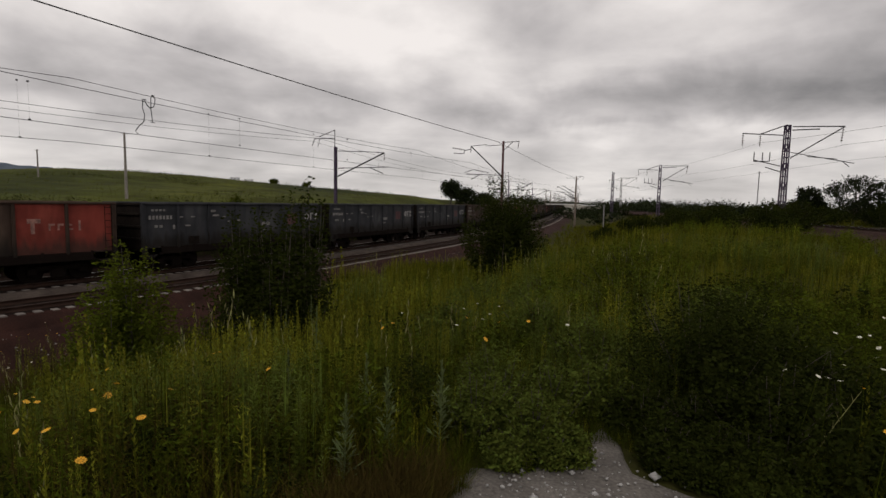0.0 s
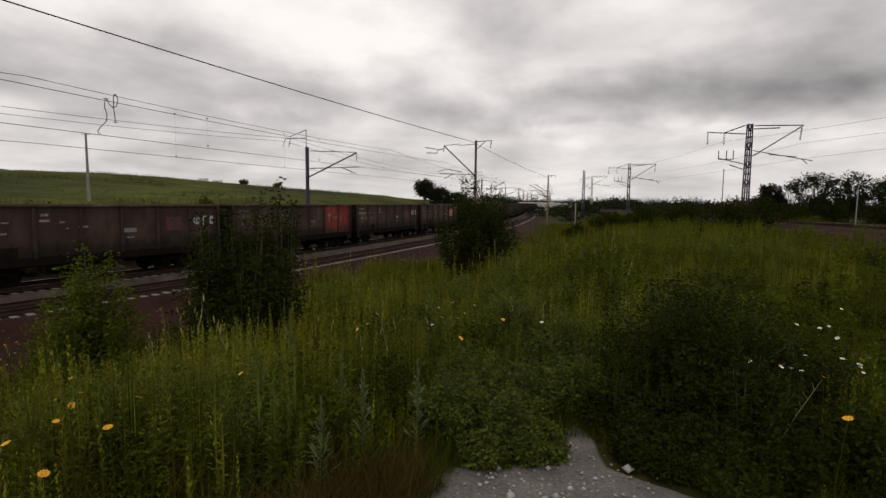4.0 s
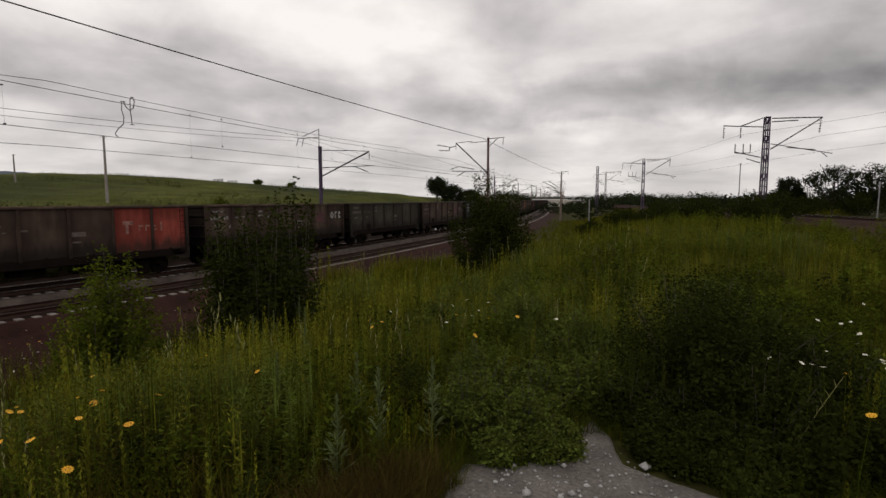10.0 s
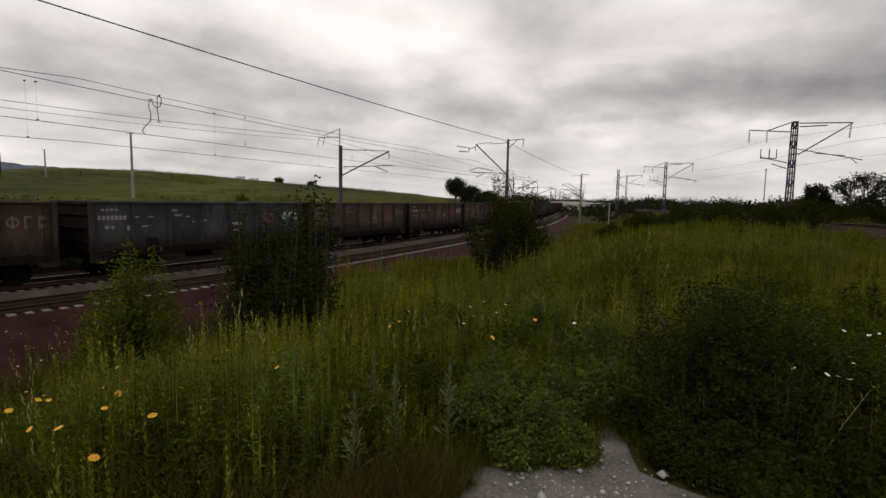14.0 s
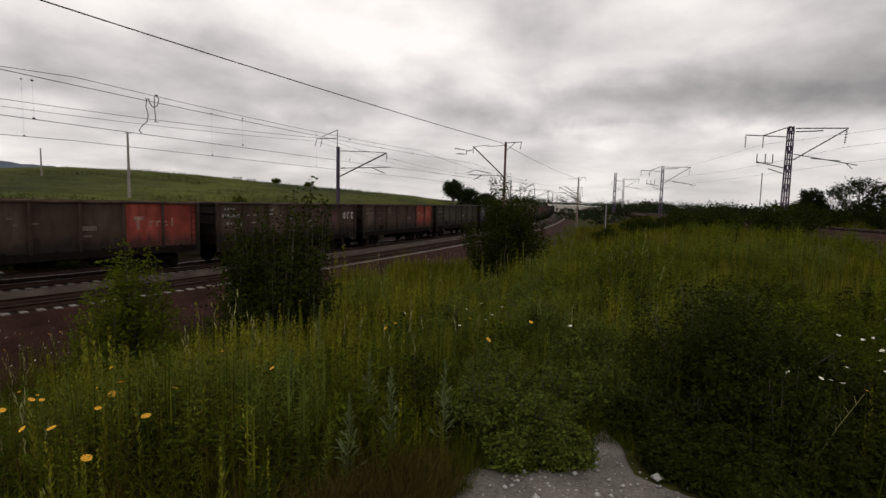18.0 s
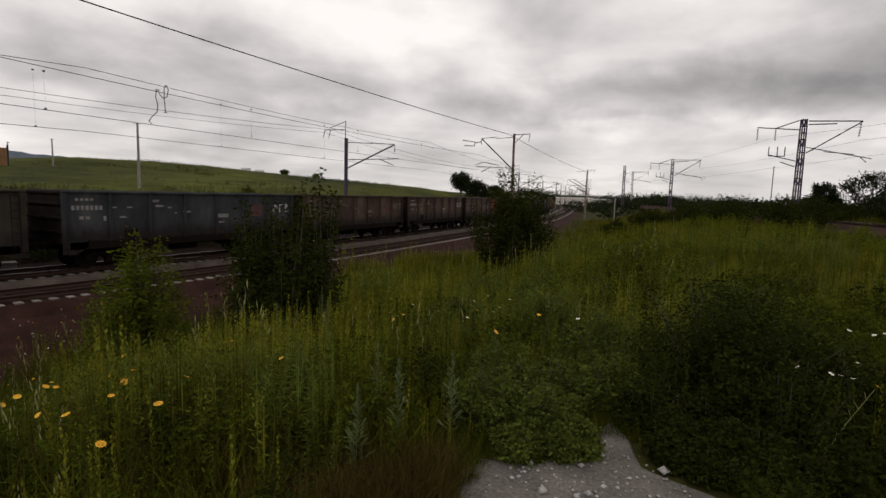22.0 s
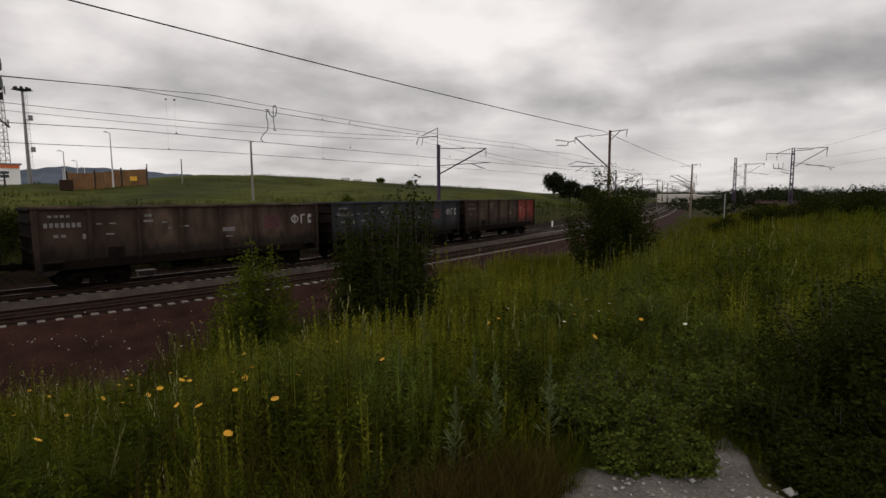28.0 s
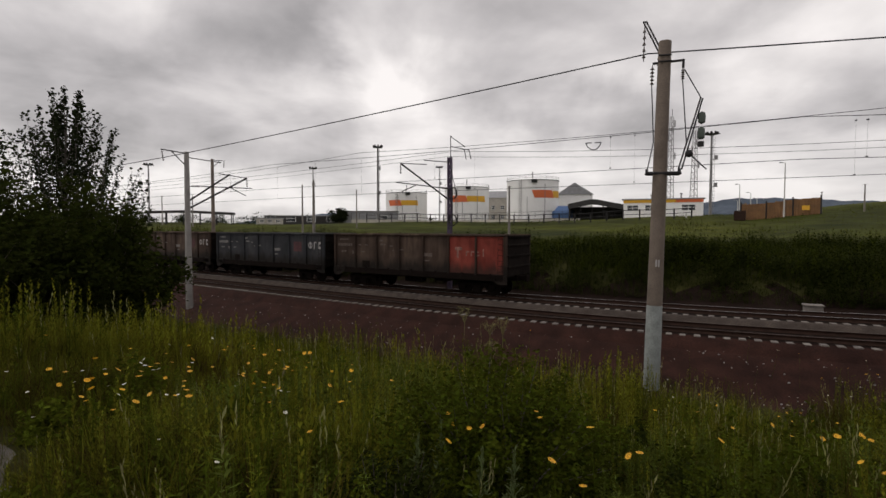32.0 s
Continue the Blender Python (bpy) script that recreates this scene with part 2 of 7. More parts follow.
STONE = material("loose_stone", (0.34, 0.33, 0.32), 0.9, vary=0.3, scale=8.0, fine=60.0, island=0.4)
SLEEPER = material("weathered_concrete_sleeper", (0.215, 0.19, 0.17), 0.9, vary=0.3, scale=3.0, fine=40.0, rand=0.2)
CONCRETE = material("pole_concrete", (0.165, 0.128, 0.102), 0.9, vary=0.3, scale=1.5, fine=30.0)
PALE_CONCRETE = material("pale_pole_concrete", (0.25, 0.235, 0.22), 0.9, vary=0.25, scale=1.5, fine=30.0)
PALE_PAINT = material("faded_grey_paint", (0.25, 0.27, 0.26), 0.8, vary=0.3, scale=3.0, fine=30.0)
RUST = material("rusty_rail_steel", (0.040, 0.022, 0.016), 0.9, vary=0.3, scale=4.0, fine=50.0, spec=0.15)
RAILTOP = material("polished_rail_steel", (0.40, 0.38, 0.37), 0.38, metal=1.0, vary=0.15, bump=0.0)
DULLTOP = material("dull_rail_steel", (0.085, 0.062, 0.052), 0.65, metal=0.6, vary=0.2, bump=0.0)
IRON = material("dark_iron", (0.022, 0.020, 0.021), 0.7, metal=0.2, vary=0.3, scale=6.0)
WIRE = material("overhead_wire_metal", (0.03, 0.03, 0.032), 0.6, metal=0.4, vary=0.1, bump=0.0)
INSULATOR = material("brown_insulator_glaze", (0.06, 0.04, 0.035), 0.25, vary=0.1, bump=0.0)
GLASS_INSULATOR = material("green_glass_insulator", (0.045, 0.062, 0.048), 0.2, vary=0.1, bump=0.0)
MAST = material("red_oxide_mast_paint", (0.095, 0.034, 0.034), 0.7, vary=0.3, scale=3.0)
PURPLE = material("purple_grey_lattice_steel", (0.048, 0.027, 0.062), 0.7, vary=0.25, scale=3.0)
GALV = material("galvanised_steel", (0.27, 0.26, 0.26), 0.6, metal=0.3, vary=0.2, scale=2.0)
LAMP_PAINT = material("pale_lamp_paint", (0.58, 0.57, 0.55), 0.6, vary=0.12, scale=2.0)
BROWN_WAGON = wagon_paint("brown_wagon_paint", (0.042, 0.026, 0.019), (0.100, 0.070, 0.052))
GREY_WAGON = wagon_paint("blue_grey_wagon_paint", (0.029, 0.030, 0.034), (0.060, 0.060, 0.062))
GREEN_WAGON = wagon_paint("dark_green_grey_wagon_paint", (0.030, 0.026, 0.019), (0.058, 0.052, 0.040))
RED_WAGON = wagon_paint("faded_red_wagon_paint", (0.155, 0.028, 0.020), (0.27, 0.060, 0.042), (0.045, 0.022, 0.017))
# near-black plate colour for end walls, side plates and ladders
NEARBLACK = material("near_black_end_plate", (0.017, 0.013, 0.011), 0.95, vary=0.4, scale=1.5, fine=8.0, spec=0.05)
ORANGE_WAGON = material("faded_orange_wagon_paint", (0.40, 0.17, 0.075), 0.7, vary=0.3, scale=1.5, fine=10.0)
PINK_WAGON = material("faded_crimson_patch", (0.085, 0.024, 0.026), 0.75, vary=0.4, scale=2.0, fine=10.0)
OILY = material("oil_stained_concrete", (0.026, 0.017, 0.013), 0.9, vary=0.4, scale=3.0, fine=40.0, rand=0.2, spec=0.1)
MARKING = material("white_stencil_paint", (0.42, 0.40, 0.39), 0.8, vary=0.2, scale=6.0, bump=0.0)
PALEMARK = material("worn_pale_paint", (0.30, 0.15, 0.12), 0.8, vary=0.45, scale=5.0, fine=20.0, bump=0.0)
STENCIL = material("worn_white_stencil_paint", (0.24, 0.225, 0.215), 0.85, vary=0.4, scale=4.0, bump=0.0)
FAINT = material("faded_stencil_paint", (0.125, 0.095, 0.08), 0.8, vary=0.4, scale=6.0, bump=0.0)
COAL = material("coal_black", (0.02, 0.018, 0.018), 0.9, vary=0.3, scale=3.0)
# near black: the shade below the wagons is put into this colour
UNDER = material("shade_black_underframe", (0.011, 0.0075, 0.006), 0.95, vary=0.3, scale=3.0, spec=0.08)
TANK = material("white_tank_paint", (0.88, 0.87, 0.855), 0.55, vary=0.06, scale=0.3, fine=3.0, bump=0.05)
ORANGE = material("orange_red_paint", (0.72, 0.16, 0.05), 0.6, vary=0.12, bump=0.0)
YELLOW = material("yellow_paint", (0.78, 0.42, 0.03), 0.6, vary=0.12, bump=0.0)
ROOF = material("grey_sheet_roof", (0.30, 0.30, 0.31), 0.6, vary=0.2, scale=1.0)
DARKROOF = material("dark_roofing", (0.045, 0.042, 0.04), 0.85, vary=0.3, scale=1.0)
BLUE = material("blue_sheet", (0.10, 0.20, 0.42), 0.6, vary=0.2)
PLASTER = material("pale_plaster", (0.52, 0.48, 0.42), 0.9, vary=0.2, scale=0.6)
WINDOWGLASS = material("dark_window_glass", (0.04, 0.045, 0.05), 0.12, vary=0.1, bump=0.0)
CORTEN = material("ochre_sheet_fence", (0.20, 0.10, 0.038), 0.75, vary=0.3, scale=0.8)
PALELEAF = material("pale_mugwort_leaves", (0.125, 0.155, 0.060), 0.85, vary=0.2, scale=1.0, bump=0.0, island=0.35, translucent=0.3, spec=0.1)
BARK = material("grey_brown_bark", (0.085, 0.07, 0.055), 0.9, vary=0.4, scale=4.0, fine=30.0)
GRASS = material("meadow_grass_blades", (0.109, 0.106, 0.008), 0.9, vary=0.34, scale=0.38, fine=2.0, bump=0.0, island=0.45, translucent=0.35, dark=(0.033, 0.038, 0.006), spec=0.02)
WEED = material("weed_leaves", (0.060, 0.074, 0.007), 0.9, vary=0.34, scale=0.45, fine=2.0, bump=0.0, island=0.45, translucent=0.3, spec=0.02)
SPIKE = material("yellow_green_weed_stems", (0.169, 0.166, 0.016), 0.9, vary=0.34, scale=0.38, fine=2.0, bump=0.0, island=0.4, translucent=0.35, dark=(0.058, 0.063, 0.010), spec=0.02)
SOFTWEED = material("soft_green_weed_leaves", (0.098, 0.120, 0.022), 0.9, vary=0.34, scale=0.45, fine=2.0, bump=0.0, island=0.45, translucent=0.35, dark=(0.046, 0.058, 0.010), spec=0.02)
STRAW = material("pale_seed_heads", (0.22, 0.21, 0.085), 0.8, vary=0.2, scale=1.0, bump=0.0, island=0.4, translucent=0.3, spec=0.2)
DEADGRASS = material("dry_brown_grass", (0.070, 0.050, 0.014), 0.9, vary=0.3, scale=1.0, bump=0.0, island=0.4, translucent=0.3, spec=0.03)
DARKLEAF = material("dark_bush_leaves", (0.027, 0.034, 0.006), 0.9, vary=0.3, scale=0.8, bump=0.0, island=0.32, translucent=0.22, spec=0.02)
LIGHTLEAF = material("fresh_bush_leaves", (0.088, 0.108, 0.010), 0.9, vary=0.3, scale=0.8, bump=0.0, island=0.4, translucent=0.35, spec=0.03)
FARLEAF = material("distant_tree_leaves", (0.020, 0.027, 0.010), 0.9, vary=0.25, scale=0.3, bump=0.0, island=0.4, translucent=0.15, spec=0.05)
PETAL = material("yellow_petals", (0.90, 0.47, 0.02), 0.6, vary=0.1, bump=0.0, rand=0.12, translucent=0.3)
WHITEPETAL = material("cream_petals", (0.65, 0.62, 0.5), 0.7, vary=0.1, bump=0.0, island=0.2)
# the haze of distance is mixed into this blue-grey base colour
HAZEBLUE = material("haze_tinted_mountain", (0.10, 0.12, 0.15), 1.0, vary=0.2, scale=0.004, fine=0.02, bump=0.0, spec=0.0)


# ---- helpers for building ----
def mesh_object(name, V, F, mats, idx=None, parent=None, label="", smooth=False):
    """One mesh object from arrays: V n x 3, F triangles or quads."""
    V, F = np.asarray(V, np.float32), np.asarray(F, np.int32)
    me = bpy.data.meshes.new(name)
    k = F.shape[1]
    me.vertices.add(len(V)); me.vertices.foreach_set("co", V.ravel())
    me.loops.add(F.size); me.loops.foreach_set("vertex_index", F.ravel())
    me.polygons.add(len(F)); me.polygons.foreach_set("loop_start", np.arange(0, F.size, k, dtype=np.int32))
    for m in mats if isinstance(mats, (list, tuple)) else [mats]:
        me.materials.append(m)
    if idx is not None:
        me.polygons.foreach_set("material_index", np.asarray(idx, np.int32))
    if smooth:
        me.polygons.foreach_set("use_smooth", np.ones(len(F), bool))
    me.update(calc_edges=True); me.validate()
    ob = new(name, me)
    ob.parent = parent
    if label:
        tagged(ob, label)
    return ob


def part(name, bm, mat, parent=None, label="", smooth=False):
    """Links a bmesh as one mesh object under a thing or part."""
    me = bpy.data.meshes.new(name)
    bm.normal_update()
    bm.to_mesh(me); bm.free()
    for m in mat if isinstance(mat, (list, tuple)) else [mat]:
        me.materials.append(m)
    if smooth:
        for p in me.polygons:
            p.use_smooth = True
    ob = new(name, me)
    ob.parent = parent
    if label:
        tagged(ob, label)
    return ob


def shared(name, me, parent, m=None):
    """Another object on the same mesh."""
    ob = new(name, me)
    ob.parent = parent
    if m is not None:
        ob.matrix_local = m
    return ob


def empty(name, m, label, category, group="", kind=""):
    ob = new(name)
    ob.matrix_world = m
    ob.empty_display_size = 0.3
    return tagged(ob, label, category, group, kind)


def box(bm, c, s, rot=None, bevel=0.0):
    """A box of centre c and size s, with its edges softened."""
    m = Matrix.Translation(c) @ (rot or Matrix()) @ Matrix.Diagonal((*s, 1))
    r = bmesh.ops.create_cube(bm, size=1.0, matrix=m)
    if bevel:
        bmesh.ops.bevel(bm, geom=list({e for v in r["verts"] for e in v.link_edges}), offset=bevel, segments=1, affect="EDGES", profile=0.5)
    return bm


def tube(bm, a, b, r0, r1=None, n=6):
    """A round bar from a to b."""
    a, b = Vector(a), Vector(b)
    d = b - a
    m = Matrix.Translation((a + b) / 2) @ d.to_track_quat("Z", "Y").to_matrix().to_4x4()
    bmesh.ops.create_cone(bm, cap_ends=True, segments=n, radius1=r0, radius2=r0 if r1 is None else r1, depth=d.length, matrix=m)
    return bm


def bars(name, segs, r, mat, parent, n=6, label=""):
    bm = bmesh.new()
    for a, b in segs:
        tube(bm, a, b, r, n=n)
    return part(name, bm, mat, parent, label)


def boxes(name, items, mat, parent, bevel=0.0, label=""):
    bm = bmesh.new()
    for c, s in items:
        box(bm, c, s, bevel=bevel)
    return part(name, bm, mat, parent, label)


def lathe(bm, profile, n=20, m=None):
    """A turned body from (radius, z) pairs."""
    m = m or Matrix()
    rings = [[bm.verts.new(m @ Vector((r * math.cos(2 * math.pi * k / n), r * math.sin(2 * math.pi * k / n), z))) for k in range(n)] for r, z in profile]
    for a, b in zip(rings, rings[1:]):
        for k in range(n):
            bm.faces.new((a[k], a[(k + 1) % n], b[(k + 1) % n], b[k]))
    bm.faces.new(rings[0][::-1]); bm.faces.new(rings[-1])
    return bm


# ---- the railway's line in plan: the near track's sleeper ends ----
LINE = [(-58.96, -27.76), (-52.65, -21.8), (-46.35, -15.85), (-40.05, -9.9), (-33.76, -3.95), (-27.55, 2.03), (-21.63, 8.16), (-16.31, 14.72), (-11.67, 21.89), (-7.56, 29.58), (-3.77, 37.56), (-0.14, 45.69), (3.4, 53.89), (6.87, 62.16), (10.28, 70.45), (18.5, 93.06), (29.92, 131.76), (42.53, 180.32), (57.73, 238.34), (76.34, 305.78), (96.53, 383.12), (119.9, 490.48), (144.06, 628.42), (164.91, 767.13)]

RAIL_FAR = 0.17     # rail height of the far track over the near one


def spline(points, step=1.5):
    """A smooth polyline through the points."""
    P = np.array(points, float)
    P = np.vstack([P[0] + (P[0] - P[1]) * 45, P[0] + (P[0] - P[1]) * 2, P])
    out = []
    for k in range(len(P) - 1):
        p0, p1, p2, p3 = P[max(k - 1, 0)], P[k], P[k + 1], P[min(k + 2, len(P) - 1)]
        if k < 2:
            p0, p3 = p1 - (p2 - p1), p2 + (p2 - p1)
        n = max(2, int(np.hypot(*(p2 - p1)) / step))
        u = np.arange(n)[:, None] / n
        out.append(0.5 * (2 * p1 + (p2 - p0) * u + (2 * p0 - 5 * p1 + 4 * p2 - p3) * u ** 2 + (3 * p1 - p0 - 3 * p2 + p3) * u ** 3) if k > 2 else p1 + (p2 - p1) * u)
    return np.vstack(out + [P[-1:]])


EDGE = spline(LINE)


def offset(P, o):
    d = np.gradient(P, axis=0)
    d /= np.hypot(d[:, 0], d[:, 1])[:, None]
    return P + np.c_[-d[:, 1], d[:, 0]] * o


NEAR_AXIS, FAR_AXIS = offset(EDGE, 1.35), offset(EDGE, 5.45)
RIGHT_AXIS = spline([(26.0, -20.0), (29.0, 8.0), (32.0, 34.0), (33.8, 45.4), (38.0, 68.0), (43.5, 97.0), (52.0, 140.0), (72.0, 220.0), (110.0, 360.0), (190.0, 760.0)])[40:]


def arcs(P):
    return np.r_[0, np.cumsum(np.hypot(*np.diff(P, axis=0).T))]


FAR_ARC = arcs(FAR_AXIS)
FAR_ARC -= FAR_ARC[np.argmin(np.hypot(*(EDGE - LINE[0]).T))]


def along(P, A, s):
    return np.array([np.interp(s, A, P[:, 0]), np.interp(s, A, P[:, 1])])


def beside(x, y, P=None, chunk=4000):
    """Signed distance from the line: positive on the camera's side."""
    P = EDGE[::2] if P is None else P
    x, y = np.atleast_1d(x).astype(float), np.atleast_1d(y).astype(float)
    D = np.gradient(P, axis=0)
    D /= np.hypot(D[:, 0], D[:, 1])[:, None]
    out = np.empty(len(x))
    for i in range(0, len(x), chunk):
        a, b = x[i:i + chunk, None], y[i:i + chunk, None]
        k = np.argmin((a - P[:, 0]) ** 2 + (b - P[:, 1]) ** 2, axis=1)
        out[i:i + chunk] = (a[:, 0] - P[k, 0]) * D[k, 1] - (b[:, 0] - P[k, 1]) * D[k, 0]
    return out


def value_noise(x, y, s, seed=0):
    """Smooth noise of size s, from -1 to 1."""
    x, y = x / s + seed * 17.3, y / s - seed * 9.1
    return (np.sin(x * 1.7 + 1.3 * np.sin(y * 1.1 + seed)) + np.sin(y * 1.9 + 1.7 * np.sin(x * 0.8 + 2 * seed)) + np.sin((x + y) * 1.3 + seed)) / 3


def ground(x, y):
    """Height of the ground."""
    x, y = np.atleast_1d(x).astype(float), np.atleast_1d(y).astype(float)
    u, d = beside(x, y), np.hypot(x, y)
    az = np.degrees(np.arctan2(-x, y))
    top = np.interp(d, [0, 10, 25, 40, 90, 150, 260, 5000], [1.5, 1.55, 1.9, 2.15, 1.7, 1.2, 0.2, -0.3])
    near = np.interp(u, [-2, 0, 0.6, 3.4, 5.5, 8, 12, 15, 17.5, 19], [-0.42, -0.42, -0.5, -1.45, -1.55, -1.3, -0.3, 0.75, 1.35, 1.45])
    lift = np.interp(u, [8, 12, 16, 19], [0, 0.5, 0.85, 1.0])
    near = np.where(u > 8, near + (top - 1.5) * lift, near)
    v = -u
    ridge = np.interp(az, [-30, -6, 0, 5, 11, 17, 22.6, 27.7, 34, 37, 40, 42.5, 46, 55, 70, 90, 180], [0, 0, 0.008, 0.015, 0.021, 0.029, 0.037, 0.042, 0.044, 0.043, 0.040, 0.034, 0.025, 0.023, 0.018, 0.014, 0.012])
    shelf = np.interp(az, [-20, -5, 15, 60], [0.2, 0.8, 2.2, 2.5])
    bank = np.interp(v, [8.1, 9.0, 10.0, 12.0, 15, 19, 24], [-0.42, -0.7, -0.75, -0.3, 0.35, 0.8, 1.0])
    bank = np.where(v > 12, -0.3 + (bank + 0.3) / 1.3 * (shelf + 0.3), bank)
    up = np.clip((d - 45) / 105, 0, 1)
    up = up * up * (3 - 2 * up)
    hill = shelf + (4.0 + (ridge - 0.006) * 150 - shelf) * up
    hill = np.where(d > 400, np.maximum(hill - (d - 400) * 0.02, 0.3), hill)
    far = np.where(v > 22, hill * np.clip((v - 22) / 14, 0, 1) + bank * (1 - np.clip((v - 22) / 14, 0, 1)), bank)
    z = np.where(v > 8.1, far, near)
    rough = np.clip((np.abs(u + 4) - 9) / 8, 0, 1)
    z = z + rough * (0.16 * value_noise(x, y, 4.5) + 0.06 * value_noise(x, y, 1.3, 3)) * np.clip(d / 6, 0.2, 1)
    z = z + rough * np.clip((d - 40) / 60, 0, 1) * 0.7 * value_noise(x, y, 23, 5)
    w = np.abs(beside(x, y, RIGHT_AXIS[::2]))
    k = np.clip(1 - (w - 2.2) / 4, 0, 1)
    rz = np.interp(d, [0, 70, 150, 300], [2.15, 2.15, 1.4, -0.2])
    return np.where(d < 900, z * (1 - k) + rz * k, z)


def grass_edge(x, y):
    """How far from the sleepers the grass begins: closer where the line bends away."""
    return np.interp(np.degrees(np.arctan2(-x, y)), [-4, 6, 14, 22], [2.6, 1.3, 1.9, 4.6])


def gz(x, y):
    return float(ground(x, y)[0])


# ---- ground ----
def make_ground():
    def axis(lo, hi):
        s = [0.0]
        while s[-1] < hi:
            s.append(s[-1] + max(0.45, s[-1] * 0.035))
        n = [0.0]
        while n[-1] < lo:
            n.append(n[-1] + max(0.45, n[-1] * 0.035))
        return np.array([-q for q in n[:0:-1]] + s)
    X, Y = axis(3800, 3800), axis(500, 4500)
    gx, gy = np.meshgrid(X, Y)
    V = np.c_[gx.ravel(), gy.ravel(), ground(gx.ravel(), gy.ravel())]
    nx = len(X)
    i = np.arange((len(Y) - 1) * (nx - 1))
    a = i // (nx - 1) * nx + i % (nx - 1)
    F = np.c_[a, a + 1, a + nx + 1, a + nx]
    c = V[F].mean(axis=1)
    u = beside(c[:, 0], c[:, 1])
    wobble = 0.7 * value_noise(c[:, 0], c[:, 1], 1.1, 2)
    w = np.abs(beside(c[:, 0], c[:, 1], RIGHT_AXIS[::2]))
    idx = np.where((u < grass_edge(c[:, 0], c[:, 1]) - .3 + wobble) & (u > -9.6 + wobble) | (w < np.interp(c[:, 1], [50, 75], [8.0, 2.4]) + wobble), 1, 0)
    idx = np.where((u < -6) & (u > -13.5 + 2 * wobble), 2, idx)
    idx = np.where(u < -23 + 3 * wobble, 3, idx)
    ob = mesh_object("ground", V, F, [MEADOW, BALLAST, OILBED, TURF], idx, smooth=True)
    tagged(ob, "rough grassy ground with brown ballast along the tracks", "ground", kind="structure")


make_ground()


def strip(name, P, widths, mat, label, category="", kind="structure", parent=None):
    """A long body swept along a line: widths are (offset, height) of its section."""
    lines = [np.c_[offset(P, o), np.full(len(P), h)] for o, h in widths]
    n, k = len(P), len(lines)
    V = np.vstack(lines)
    i = np.arange(n - 1)
    F = np.vstack([np.c_[a * n + i, a * n + i + 1, (a + 1) * n + i + 1, (a + 1) * n + i] for a in range(k - 1)])
    ob = mesh_object(name, V, F, mat, parent=parent)
    if kind:
        tagged(ob, label, category, kind=kind)
    return ob


# ---- tracks ----
strip("ballast_bed", NEAR_AXIS, [(2.7, -0.45), (1.7, -0.2), (-1.7, -0.22), (-2.7, -1.0)], BALLAST, "dark brown crushed-stone ballast bed under the near track", "ballast")
strip("ballast_bed", FAR_AXIS, [(2.8, -0.5), (1.75, -0.04), (-1.5, -0.04), (-1.75, -0.06), (-2.1, -0.32)], OILBED, "dark brown ballast bed under the far track", "ballast")
strip("gravel_strip", FAR_AXIS, [(-1.45, -0.03), (-1.53, 0.005), (-1.86, -0.03), (-2.05, -0.24)], DUST, "pale dusty gravel shoulder between the two tracks", "gravel")
strip("oiled_ballast", NEAR_AXIS, [(1.5, -0.205), (1.3, -0.195), (-0.95, -0.195), (-1.1, -0.21)], OILBED, "oil-blackened ballast between the rails of the near track", "ballast")
strip("ballast_bed", RIGHT_AXIS, [(2.9, 2.0), (1.8, 2.38), (-1.8, 2.38), (-3.4, 1.6)], BALLAST, "brown ballast bed of the separate track", "ballast")


def sleeper_mesh():
    bm = bmesh.new()
    pts = [(-1.35, 0.15, 0.115), (-1.02, 0.148, 0.11), (-0.55, 0.14, 0.10), (0, 0.12, 0.085), (0.55, 0.14, 0.10), (1.02, 0.148, 0.11), (1.35, 0.15, 0.115)]
    rings = []
    for x, w, t in pts:
        rings.append([bm.verts.new(p) for p in ((x, -w, -0.12), (x, w, -0.12), (x, w * 0.72, t - 0.115), (x, -w * 0.72, t - 0.115))])
    for a, b in zip(rings, rings[1:]):
        for k in range(4):
            bm.faces.new((a[k], b[k], b[(k + 1) % 4], a[(k + 1) % 4]))
    bm.faces.new(rings[0]); bm.faces.new(rings[-1][::-1])
    me = bpy.data.meshes.new("sleeper")
    bmesh.ops.recalc_face_normals(bm, faces=bm.faces)
    bm.to_mesh(me); bm.free()
    me.materials.append(SLEEPER); me.materials.append(OILY)
    me.polygons.foreach_set("material_index", np.array([int(abs(p.center.x) < 1.0) for p in me.polygons], np.int32))
    return me


